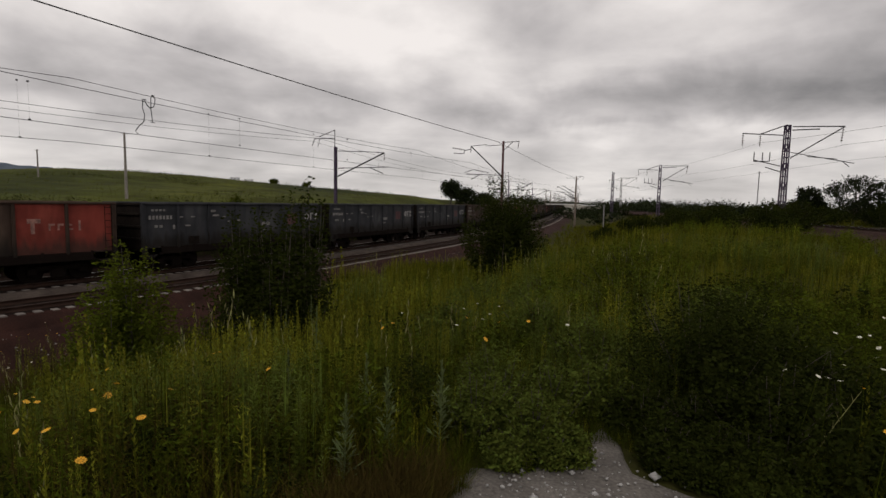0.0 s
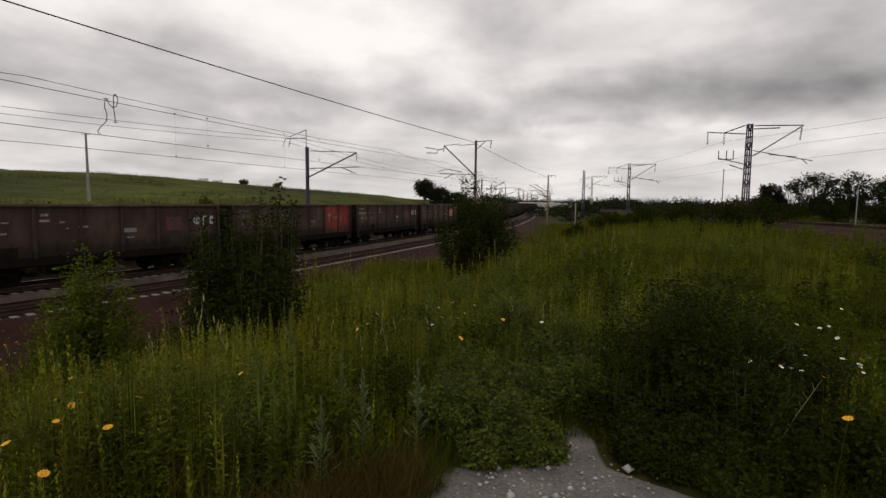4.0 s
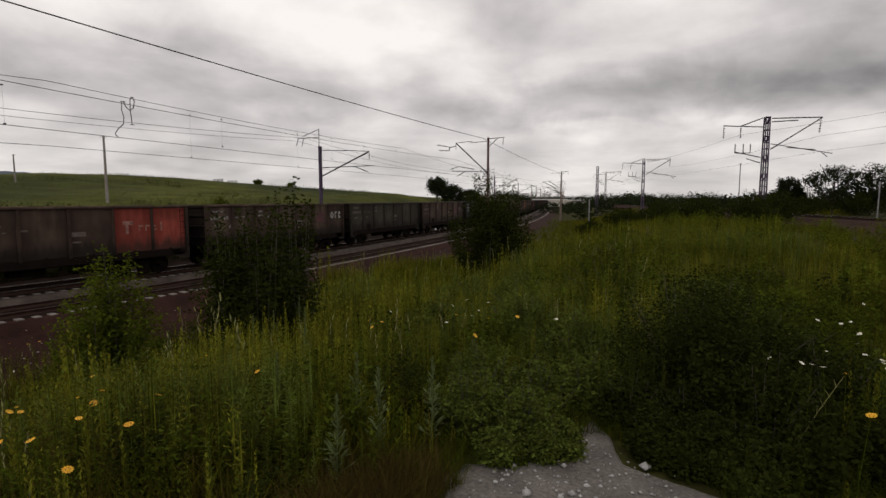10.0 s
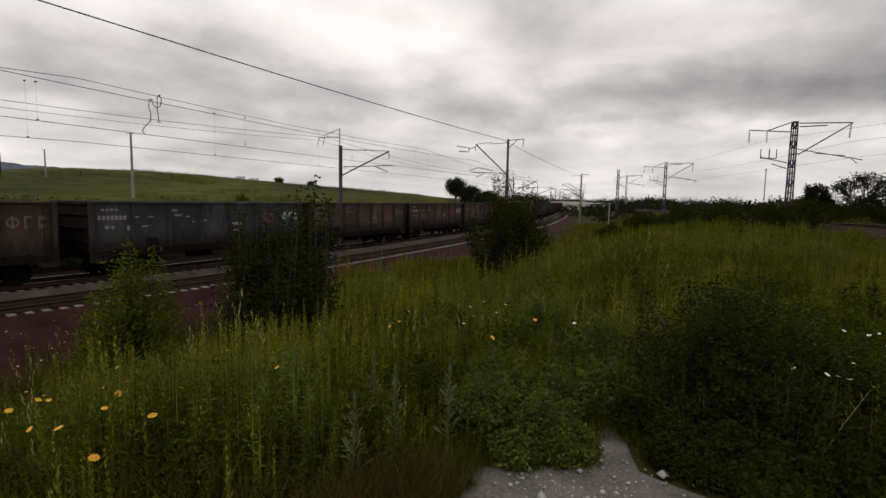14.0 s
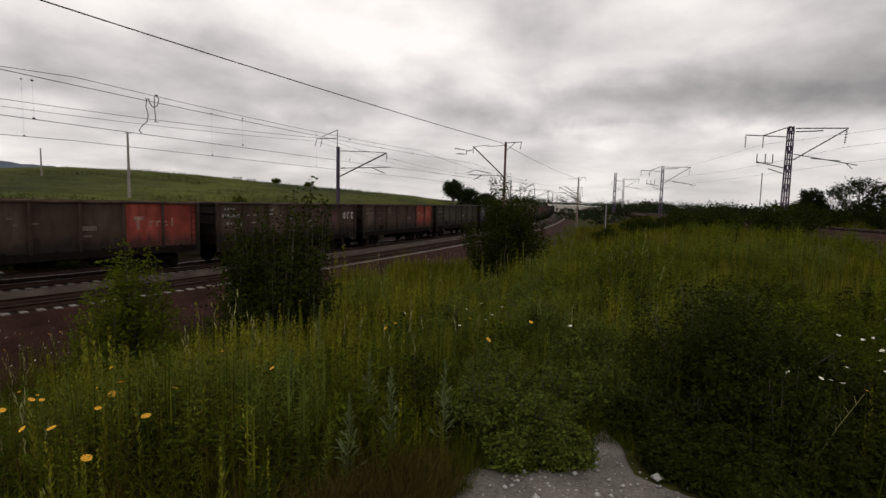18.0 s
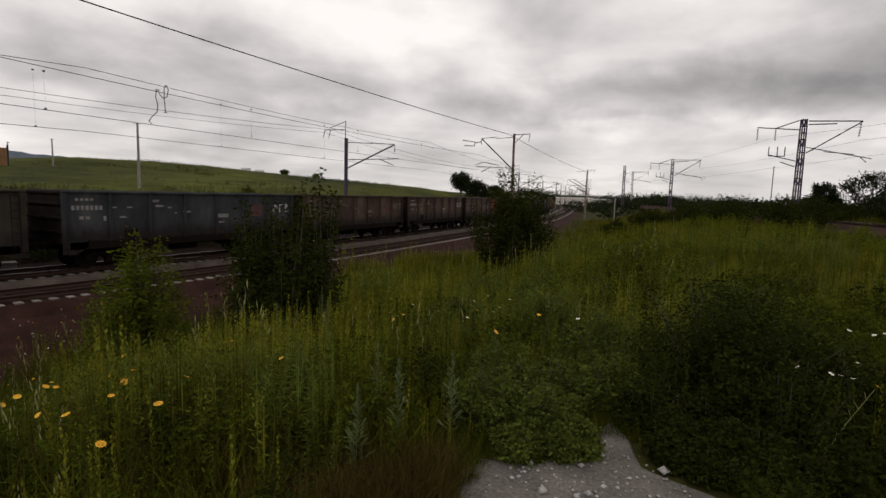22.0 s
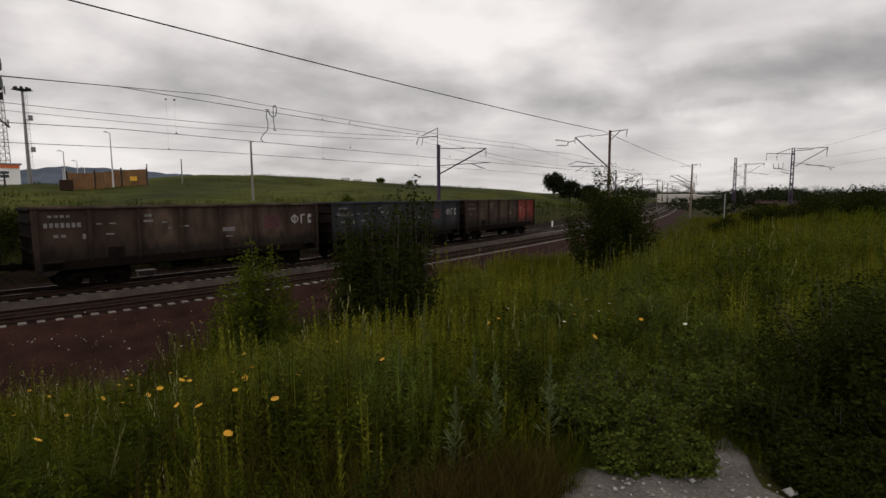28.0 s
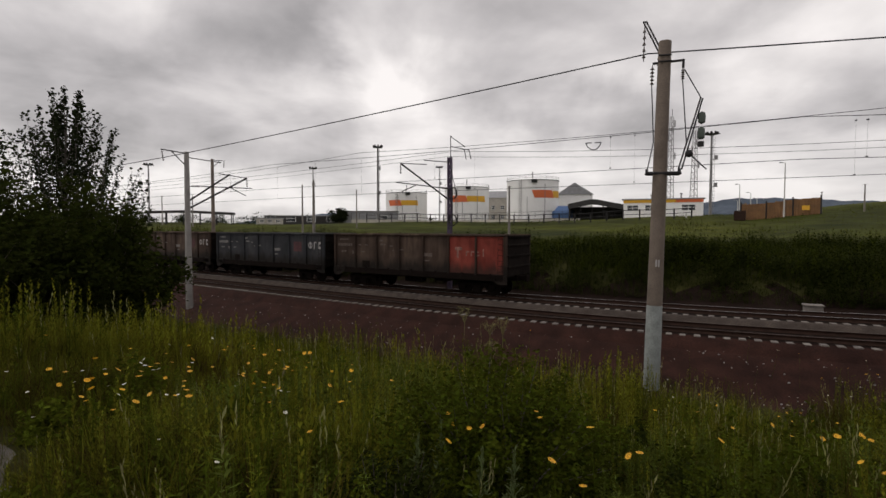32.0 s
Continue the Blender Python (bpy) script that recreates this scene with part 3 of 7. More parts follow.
def make_track(P, z, label, first, last, pieces, step=0.504, top=RAILTOP):
    """A track: two rails and its sleepers; those from arc first to last, nearest the middle, are pieces of their own."""
    track = empty("railway_track", Matrix(), label, "railway track", kind="structure")
    A = arcs(P)
    for side in (-0.76, 0.76):
        Q = offset(P, side)
        rail = strip("rail", Q, [(-0.075, z - 0.18), (-0.075, z - 0.165), (-0.012, z - 0.14), (-0.012, z - 0.045), (-0.036, z - 0.03), (-0.036, z - 0.004), (-0.03, z), (0.03, z), (0.036, z - 0.004), (0.036, z - 0.03), (0.012, z - 0.045), (0.012, z - 0.14), (0.075, z - 0.165), (0.075, z - 0.18)], [RUST, top], "", kind="", parent=track)
        n = len(P) - 1
        idx = np.zeros(13 * n, np.int32)
        idx[6 * n:7 * n] = 1
        rail.data.polygons.foreach_set("material_index", idx)
        tagged(rail, "rusty steel rail with a polished running face" if top is RAILTOP else "rusty brown steel rail with a dull running face")
    me = sleeper_mesh()
    base = np.array([v.co for v in me.vertices])
    faces = [tuple(p.vertices) for p in me.polygons]
    quads = np.array(faces)
    s = np.arange(first, last, step)
    mid = A[np.argmin(np.hypot(*P.T))]
    order = np.argsort(np.abs(s - mid))
    rest_v, rest_f, made = [], [], 0
    for k in order:
        p, q = along(P, A, s[k] - 0.3), along(P, A, s[k] + 0.3)
        a = math.atan2(*(q - p)[::-1]) + math.pi / 2 + random.uniform(-0.01, 0.01)
        c = (p + q) / 2 + np.random.uniform(-0.02, 0.02, 2)
        zz = z - 0.18 + random.uniform(-0.012, 0.01)
        if made < pieces:
            shared("sleeper", me, track, Matrix.Translation((*c, zz)) @ Matrix.Rotation(a, 4, "Z"))
            made += 1
        else:
            R = np.array([[math.cos(a), -math.sin(a)], [math.sin(a), math.cos(a)]])
            V = base.copy()
            V[:, :2] = V[:, :2] @ R.T + c
            V[:, 2] += zz
            rest_f.append(quads + len(rest_v) * len(base)); rest_v.append(V)
    if rest_v:
        ob = mesh_object("sleepers_beyond", np.vstack(rest_v), np.vstack(rest_f), [SLEEPER, OILY], np.tile([p.material_index for p in me.polygons], len(rest_f)), parent=track)
        tagged(ob, "row of concrete sleepers further along the track", kind="stuff")
    return track


# ---- freight train ----
PITCH = 13.92       # from coupling to coupling


def last_end(t):
    """Where the train's end stands along the far track at t seconds."""
    return 443.285 - 12.0333 * t - 0.002974 * t * t - 0.0002015 * t ** 3 + 0.2 * max(0.0, t - 30) ** 2


def glyph(bm, kind, x, z, h, y):
    """Plain white shapes that stand for a painted mark, in the plane y."""
    def bar(x0, z0, x1, z1):
        box(bm, ((x0 + x1) / 2, y, (z0 + z1) / 2), (abs(x1 - x0), 0.006, abs(z1 - z0)))
    w, t = h * 0.62, h * 0.15
    if kind == "ring":
        for k in range(10):
            a0, a1 = 2 * math.pi * k / 10, 2 * math.pi * (k + 1) / 10
            p = [bm.verts.new((x + math.cos(a) * r * 1.08, y - 0.003, z + math.sin(a) * r)) for a, r in ((a0, h * .42), (a1, h * .42), (a1, h * .29), (a0, h * .29))]
            bm.faces.new(p)
        bar(x - t / 2, z - h / 2, x + t / 2, z + h / 2)
    elif kind == "post":
        bar(x - w * .4, z - h / 2, x - w * .4 + t, z + h / 2); bar(x - w * .4 + t, z + h / 2 - t, x + w * .45, z + h / 2)
    elif kind == "block":
        bar(x - w * .4, z - h / 2, x - w * .4 + t, z + h / 2); bar(x - w * .12, z - h * .5, x + w * .3, z - h * .16); bar(x - w * .12, z + h * .16, x + w * .3, z + h * .5)
    elif kind == "wide":
        bar(x - w, z + h * .2, x + w * .2, z + h / 2); bar(x - w * .7, z - h / 2, x - w * .35, z + h * .2)
    elif kind == "slab":
        bar(x - w * .28, z - h * .3, x - w * .1, z + h * .16); bar(x - w * .1, z + h * .02, x + w * .3, z + h * .16)
    elif kind == "dash":
        bar(x - w * .3, z - h * .3, x + w * .3, z - h * .16); bar(x - w * .3, z + h * .0, x + w * .22, z + h * .13)
    elif kind == "bar":
        bar(x - w * .05, z - h * .34, x + w * .16, z + h * .36)


def bogie(parent, x):
    b = new("bogie")
    b.parent = parent
    b.matrix_local = pose(x, 0, 0)
    for y in (-1.0, 1.0):
        bm = bmesh.new()
        for k, (cx, cz, sx, sz) in enumerate(((-0.93, 0.5, 0.34, 0.3), (0.93, 0.5, 0.34, 0.3), (-0.5, 0.62, 0.75, 0.2), (0.5, 0.62, 0.75, 0.2), (0, 0.42, 0.55, 0.5))):
            box(bm, (cx, y, cz), (sx, 0.2, sz), bevel=0.03)
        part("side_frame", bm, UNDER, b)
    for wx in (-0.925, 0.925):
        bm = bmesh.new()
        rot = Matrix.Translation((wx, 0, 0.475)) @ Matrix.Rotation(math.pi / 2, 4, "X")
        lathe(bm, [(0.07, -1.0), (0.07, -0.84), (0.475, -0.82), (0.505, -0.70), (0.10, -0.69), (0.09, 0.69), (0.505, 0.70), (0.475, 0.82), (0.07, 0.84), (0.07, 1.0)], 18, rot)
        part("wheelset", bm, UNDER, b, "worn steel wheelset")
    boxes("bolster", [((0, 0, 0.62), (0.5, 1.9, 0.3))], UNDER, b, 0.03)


def make_wagon(m, paint, right_end="", marks="white", patch=None, label=""):
    """An open-top gondola wagon; x along it, -y towards the camera, z from the rail. Its rear is at +x."""
    w = empty("gondola_wagon", m, label, "freight wagon", "wagons of the freight train")
    L, W, Z0, Z1 = 12.98, 1.5, 1.20, 3.40
    for sy in (-1, 1):
        bm = bmesh.new()
        box(bm, (0, sy * W, (Z0 + Z1) / 2 + 0.04), (L, 0.05, Z1 - Z0 - 0.08))
        part("side_wall", bm, paint, w)
        xs = [-L / 2 + 0.11] + [-L / 2 + 0.11 + (L - 0.22) / 7 * k for k in range(1, 7)] + [L / 2 - 0.11]
        for k, x in enumerate(xs):
            bm = bmesh.new()
            edge = k in (0, 7)
            wd = 0.2 if edge else 0.13
            box(bm, (x, sy * (W + 0.06), (Z0 + Z1) / 2 - (0.12 if edge else 0)), (wd, 0.09, Z1 - Z0 + (0.2 if edge else 0)), bevel=0.02)
            part("post", bm, paint, w)
        bm = bmesh.new()
        box(bm, (0, sy * (W + 0.04), Z1 + 0.03), (L, 0.16, 0.11), bevel=0.025)
        part("top_rim", bm, paint, w)
        bm = bmesh.new()
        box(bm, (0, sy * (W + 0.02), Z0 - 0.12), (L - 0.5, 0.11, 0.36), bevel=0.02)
        part("side_sill", bm, UNDER, w, "sill with the floor hatches, coloured black as if in shade")
    for sx in (-1, 1):
        bm = bmesh.new()
        box(bm, (sx * (L / 2 - 0.03), 0, (Z0 + Z1) / 2), (0.05, 2 * W - 0.06, Z1 - Z0))
        for z in (1.7, 2.3, 2.9, 3.38):
            box(bm, (sx * (L / 2 + 0.03), 0, z), (0.1, 2 * W - 0.02, 0.12), bevel=0.02)
        part("end_wall", bm, NEARBLACK, w, "near-black end wall")
        bm = bmesh.new()
        box(bm, (sx * (L / 2 + 0.28), 0, 1.04), (0.62, 0.26, 0.26), bevel=0.04)
        box(bm, (sx * (L / 2 + 0.5), 0, 1.04), (0.16, 0.4, 0.36), bevel=0.04)
        part("coupler", bm, UNDER, w)
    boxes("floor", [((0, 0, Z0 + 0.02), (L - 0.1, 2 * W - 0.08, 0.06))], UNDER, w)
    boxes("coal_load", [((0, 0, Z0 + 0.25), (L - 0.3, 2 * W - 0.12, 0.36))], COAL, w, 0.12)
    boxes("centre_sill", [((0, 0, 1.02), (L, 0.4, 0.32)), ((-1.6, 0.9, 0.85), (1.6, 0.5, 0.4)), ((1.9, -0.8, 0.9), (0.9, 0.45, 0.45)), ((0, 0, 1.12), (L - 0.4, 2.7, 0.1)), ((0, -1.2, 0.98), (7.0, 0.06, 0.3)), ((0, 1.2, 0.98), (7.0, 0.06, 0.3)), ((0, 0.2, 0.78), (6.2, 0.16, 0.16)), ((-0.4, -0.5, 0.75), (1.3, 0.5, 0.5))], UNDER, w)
    for sx in (-1, 1):
        bm = bmesh.new()
        q = [bm.verts.new((sx * x, y, z)) for y in (-W - .075, -W - .02) for x, z in ((L / 2, Z0 + .1), (L / 2, .74), (L / 2 - .55, .74), (L / 2 - 1.05, Z0 - .1), (L / 2 - 1.05, Z0 + .1))]
        bm.faces.new(q[:5]); bm.faces.new(q[5:][::-1])
        for k in range(5):
            bm.faces.new((q[k], q[5 + k], q[5 + (k + 1) % 5], q[(k + 1) % 5]))
        bmesh.ops.recalc_face_normals(bm, faces=bm.faces)
        part("corner_skirt", bm, paint, w)
    x = -L / 2 + .11 + 1.5 * (L - .22) / 7
    boxes("plate", [((x, -W - .034, 1.52), (.62, .014, .42))], NEARBLACK, w, .01, "black inspection plate low on the side")
    bars("ladder", [((L / 2 - .5, -W - .14, 1.0), (L / 2 - .5, -W - .14, 3.3)), ((L / 2 - .22, -W - .14, 1.0), (L / 2 - .22, -W - .14, 3.3))] + [((L / 2 - .5, -W - .14, 1.15 + .3 * k), (L / 2 - .22, -W - .14, 1.15 + .3 * k)) for k in range(8)], .012, NEARBLACK, w, n=4)
    for k in range(7):
        x = -L / 2 + 0.11 + (L - 0.22) / 7 * (k + 0.5)
        bm = bmesh.new()
        box(bm, (x, -W - 0.05, Z0 - 0.02), (0.1, 0.08, 0.3), bevel=0.015)
        part("hatch_lock", bm, UNDER, w)
    boxes("step", [((-L / 2 + 0.35, -W - 0.08, 0.72), (0.4, 0.12, 0.04)), ((-L / 2 + 0.17, -W - 0.06, 0.95), (0.03, 0.05, 0.5)), ((-L / 2 + 0.53, -W - 0.06, 0.95), (0.03, 0.05, 0.5))], UNDER, w)
    pane = (L - 0.22) / 7
    if right_end == "red":
        for k in (5, 6):
            x = -L / 2 + 0.11 + pane * (k + 0.5)
            boxes("red_panel", [((x, -W - 0.03, (Z0 + Z1) / 2 + 0.03), (pane - 0.14, 0.012, Z1 - Z0 - 0.1))], RED_WAGON, w, label="faded red painted panel")
        x0 = L / 2 - 0.11 - 1.85 * pane
        for kind, dx in (("wide", 0.55), ("slab", 1.0), ("slab", 1.32), ("dash", 1.66), ("bar", 2.0)):
            bm = bmesh.new()
            glyph(bm, kind, x0 + dx, 2.45, 0.62, -W - 0.042)
            part("painted_mark", bm, PALEMARK, w, "worn pale painted shape on the red panels")
    elif right_end == "orange":
        boxes("orange_panel", [((L / 2 - 0.11 - 1.5 * pane, -W - 0.03, 2.45), (pane * 0.62, 0.012, 0.95))], ORANGE_WAGON, w, label="orange painted square")
    elif right_end == "mark":
        x0 = L / 2 - 0.11 - 0.94 * pane
        for kind, dx in (("ring", 0.35), ("post", 0.84), ("block", 1.3)):
            bm = bmesh.new()
            glyph(bm, kind, x0 + dx, 2.62, 0.5, -W - 0.035)
            part("painted_mark", bm, MARKING if marks == "white" else FAINT, w, "plain painted shape")
        if patch:
            bm = bmesh.new()
            box(bm, (L / 2 - 0.11 - 1.5 * pane, -W - 0.03, 2.5), (0.85, 0.01, 0.7), bevel=0.0)
            part("crimson_patch", bm, PINK_WAGON, w, "worn crimson paint patch")
    bm = bmesh.new()
    x0, y = -L / 2 + 0.11, -W - 0.033
    rnd = random.Random(hash(label) % 97 + len(label))
    for x, z, sx, sz in ((0.55, 3.10, 0.8, 0.10), (0.5, 2.74, 1.3, 0.19), (0.62, 2.3, 0.5, 0.13), (1.55, 2.25, 0.18, 0.22)):
        n = max(1, int(sx / 0.17))
        for k in range(n):
            box(bm, (x0 + x + (k + 0.5 - n * 0.2) * sx / n, y, z), (sx / n * 0.66, 0.006, sz))
    for c, z, sx, sz in ((1.15, 2.75, .2, .06), (1.5, 2.75, .25, .06), (1.35, 2.3, .3, .07), (2.2, 3.05, .3, .12), (2.25, 2.8, .4, .1), (2.6, 2.72, .2, .07), (2.75, 2.45, .12, .06), (3.1, 2.5, .4, .08), (4.2, 2.25, .65, .2), (4.2, 1.9, .35, .07)):
        box(bm, (x0 + c * pane + rnd.uniform(-.1, .1), y, z), (sx, 0.006, sz))
    tagged(part("stencil_marking", bm, STENCIL if marks == "white" else FAINT, w, "small painted lines that cannot be read"), kind="stuff")
    bogie(w, -4.33); bogie(w, 4.33)
    return w


KINDS = {
    "red": lambda m: make_wagon(m, BROWN_WAGON, "red", "faint", label="brown open-top gondola wagon with a faded red end"),
    "brown": lambda m: make_wagon(m, BROWN_WAGON, "mark", "faint", True, "dusty brown open-top gondola wagon with a faint painted mark"),
    "brown_white": lambda m: make_wagon(m, BROWN_WAGON, "mark", "white", True, "dusty brown open-top gondola wagon with white painted marks"),
    "grey": lambda m: make_wagon(m, GREY_WAGON, "mark", "white", True, "blue-grey open-top gondola wagon with white painted marks"),
    "green": lambda m: make_wagon(m, GREEN_WAGON, "", "faint", None, "dark greenish open-top gondola wagon without a large mark"),
    "orange": lambda m: make_wagon(m, BROWN_WAGON, "orange", "faint", None, "brown open-top gondola wagon with an orange square"),
}
# from the last wagon forwards
TRAIN = ["red", "grey", "brown_white", "brown", "red", "brown_white", "brown", "grey", "green", "red", "brown_white", "red", "brown_white", "brown", "grey", "brown", "green", "brown_white", "red", "brown_white", "orange", "brown_white", "red", "brown_white", "grey", "grey", "grey", "red", "brown", "green", "brown"]


def wagon_pose(k, t):
    c = last_end(t) - PITCH * (k + 0.5)
    p, q = along(FAR_AXIS, FAR_ARC, c - 4.33), along(FAR_AXIS, FAR_ARC, c + 4.33)
    return Matrix.Translation((*((p + q) / 2), RAIL_FAR)) @ Matrix.Rotation(math.atan2(q[1] - p[1], q[0] - p[0]), 4, "Z")


WAGONS, FIRST = [], {}
for k, kind in enumerate(TRAIN):
    if kind not in FIRST:
        FIRST[kind] = KINDS[kind](wagon_pose(k, 0))
        WAGONS.append(FIRST[kind])
    else:
        WAGONS.append(copy_thing(FIRST[kind], wagon_pose(k, 0)))


def motions():
    for k, w in enumerate(WAGONS):
        walk(w, [(t / 2, wagon_pose(k, t / 2)) for t in range(65)])


# ---- masts and overhead line ----
def pole_frame(x, y, toward):
    """A pose at the pole's foot whose x axis points at the track."""
    return Matrix.Translation((x, y, 0)) @ Matrix.Rotation(math.atan2(toward[1] - y, toward[0] - x), 4, "Z")


def nearest(P, x, y):
    return P[np.argmin(np.hypot(P[:, 0] - x, P[:, 1] - y))]


def insulator(name, a, b, parent, mat=None, r=0.075):
    a, b = Vector(a), Vector(b)
    bm = bmesh.new()
    tube(bm, a, b, 0.018, n=5)
    n = 5
    for k in range(n):
        p = a.lerp(b, (k + 0.8) / (n + 0.8))
        q = a.lerp(b, (k + 1.2) / (n + 0.8))
        tube(bm, p, q, r * 0.5, r, n=8)
    return part(name, bm, mat or INSULATOR, parent)


def concrete_mast(x, y, z0, top, axis, reach, feeder=True, bracket=False, steel=False, label="", arm=(6.0, 7.9), shaft=None):
    """A mast with a cantilever to the track. Heights are over the near rail."""
    m = pole_frame(x, y, nearest(axis, x, y))
    mast = empty("overhead_line_mast", m @ Matrix.Translation((0, 0, z0)), label, "mast", "masts of the overhead line")
    h = top - z0
    bm = bmesh.new()
    if steel:
        for a in (-0.13, 0.13):
            box(bm, (0, a, h / 2), (0.18, 0.1, h), bevel=0.01)
        for k in range(int(h / 0.45)):
            box(bm, (0, 0, 0.3 + 0.45 * k), (0.13, 0.2, 0.26))
        part("column", bm, PURPLE if bracket else MAST, mast)
    else:
        lathe(bm, [(0.225, -0.4), (0.225, 0), (0.145, h - 0.02), (0.13, h)], 16)
        part("column", bm, shaft or CONCRETE, mast, smooth=True)
    za, zt = arm[0] - z0, arm[1] - z0      # the bracket's foot and head
    if reach:
        bars("cantilever", [((0.15, 0, za), (reach, 0, zt + 0.15)), ((0.15, 0.0, za + 0.5), (reach * 0.7, 0.06, zt + 0.3))][:1 if steel else 2], 0.06, IRON, mast)
        bars("tie_rod", [((0.12, 0, h - 0.35), (reach * 0.55, 0, h - 0.45 if h - 0.45 > zt else zt + 0.1))], 0.03, IRON, mast)
        bars("tie_rod", [((reach * 0.5, 0, zt + 0.3), (reach, 0, zt + 0.15))], 0.028, IRON, mast)
        bars("steady_arm", [((0.9, 0, 6.75 - z0), (reach + 0.4, 0, 6.85 - z0)), ((reach * 0.7, 0, 6.8 - z0), (reach - 0.1, 0, 6.3 - z0))], 0.034, IRON, mast)
        insulator("insulator", (reach, 0, zt + 0.1), (reach, 0, zt - 0.5), mast)
        insulator("insulator", (0.18, 0, 6.73 - z0), (0.85, 0, 6.75 - z0), mast)
    if feeder:
        bars("feeder_arm", [((0, 0, h - 0.1), (-1.6, 0, h - 0.02)), ((-0.05, 0, h - 0.9), (-0.95, 0, h - 0.06))], 0.035, IRON, mast)
        insulator("insulator", (-1.55, 0, h - 0.05), (-1.45, 0, h - 0.75), mast)
    if bracket:
        bars("top_bracket", [((-0.08, 0, h - 0.6), (-0.08, 0, h + 1.5)), ((-0.08, 0, h + 1.45), (-1.6, 0, h + 0.9)), ((-0.08, 0, h + 0.75), (-2.1, 0, h + 0.72)), ((-1.55, 0, h + 0.75), (-1.75, 0, h + 0.0)), ((-2.05, 0, h + 0.75), (-2.3, 0, h + 0.1))], 0.03, IRON, mast)
    return mast


# the near concrete post that anchors the wires
def anchor_post():
    x, y, z0, top = -15.25, 10.45, -1.5, 10.2
    m = pole_frame(x, y, nearest(NEAR_AXIS, x, y))
    post = empty("anchor_post", m @ Matrix.Translation((0, 0.25, z0)) @ Matrix.Rotation(radians(1.2), 4, "X"), "tall tapered concrete post with a grey foot and iron rigging", "utility pole")
    h = top - z0
    bm = bmesh.new()
    lathe(bm, [(0.265, -0.5), (0.265, 0), (0.2, h - 0.03), (0.185, h)], 24)
    part("column", bm, CONCRETE, post, smooth=True)
    bm = bmesh.new()
    lathe(bm, [(0.27, -0.3), (0.268, 0), (0.255, 2.9), (0.25, 2.91)], 24)
    part("painted_foot", bm, PALE_PAINT, post, "faded grey paint round the foot", smooth=True)
    boxes("number_plate", [((-0.25, -0.06, 4.35), (0.012, 0.05, 0.24)), ((-0.25, 0.02, 4.35), (0.012, 0.05, 0.24))], MARKING, post, label="two white painted bars")
    return post


POST = anchor_post()


# near side, towards the station
concrete_mast(-35.8, -9.5, -1.3, 8.9, NEAR_AXIS, 4.3, arm=(5.3, 7.4), label="slender concrete mast with cantilever arms and insulators", shaft=PALE_CONCRETE)
BROWN_MAST = concrete_mast(5.75, 51.6, -1.0, 10.1, NEAR_AXIS, 3.3, arm=(6.7, 9.5), steel=True, label="red-brown steel mast with a cantilever and feeder arm")
concrete_mast(30.2, 118.0, -0.8, 10.4, NEAR_AXIS, 4.2, label="concrete mast with a cantilever, far along the line")
# far side
concrete_mast(-9.7, 45.5, -0.6, 8.6, FAR_AXIS, 4.6, feeder=False, bracket=True, steel=True, label="dark steel mast with a braced top bracket")
DARK_MAST = concrete_mast(-34.6, 7.6, -0.6, 8.9, FAR_AXIS, 4.6, feeder=False, bracket=True, steel=True, label="dark steel mast with a braced top bracket")


for z in (7.0, 5.15):
    bm = bmesh.new()
    for k in range(20):
        a, b = math.pi * k / 10, math.pi * (k + 1) / 10
        tube(bm, (.1, .34 + .38 * math.cos(a), z + .38 * math.sin(a)), (.1, .34 + .38 * math.cos(b), z + .38 * math.sin(b)), .045, n=5)
    for a in (0, math.pi / 2):
        tube(bm, (.1, .34 - .36 * math.cos(a), z - .36 * math.sin(a)), (.1, .34 + .36 * math.cos(a), z + .36 * math.sin(a)), .025, n=5)
    part("tension_wheel", bm, IRON, DARK_MAST, "spoked iron wheel of the wire tensioner")
bars("tension_rope", [((.1, .34, 4.8), (.1, .34, 7.0)), ((.1, .1, 9.2), (.1, .62, 7.1))], .022, IRON, DARK_MAST)


# ---- plants: templates of triangles, laid out in bulk ----
RNG = np.random.default_rng(7)


def blade(h, w, bend, yaw, x=0.0, y=0.0):
    """One grass blade of three triangles."""
    c, s = math.cos(yaw), math.sin(yaw)
    def at(side, up, out):
        return (x + c * out - s * side, y + s * out + c * side, up)
    V = [at(-w, 0, 0), at(w, 0, 0), at(-w * .8, h * .55, bend * .3), at(w * .8, h * .55, bend * .3), at(0, h, bend)]
    return V, [(0, 1, 3), (0, 3, 2), (2, 3, 4)]


def leaf(base, d, length, width, normal=(0, 0, 1)):
    """One lance-shaped leaf of two triangles, from base along d."""
    d = np.array(d) / np.linalg.norm(d)
    side = np.cross(d, normal)
    n = np.linalg.norm(side)
    side = side / n if n > 1e-4 else np.array([1.0, 0, 0])
    b = np.array(base)
    m = b + d * length * .5
    return [b, m + side * width, b + d * length, m - side * width], [(0, 1, 2), (0, 2, 3)]


def join(pieces):
    V, F, n = [], [], 0
    for v, f in pieces:
        V += [tuple(p) for p in v]
        F += [tuple(i + n for i in t) for t in f]
        n += len(v)
    return np.array(V, float), np.array(F, int)


def tuft(n, h0, h1, spread, w=0.006):
    out = []
    for _ in range(n):
        h, a, r = random.uniform(h0, h1), random.uniform(0, 6.28), random.uniform(0, spread)
        out.append(blade(h, w * random.uniform(.7, 1.4), h * random.uniform(.2, .95), random.uniform(0, 6.28), r * math.cos(a), r * math.sin(a)))
    return join(out)


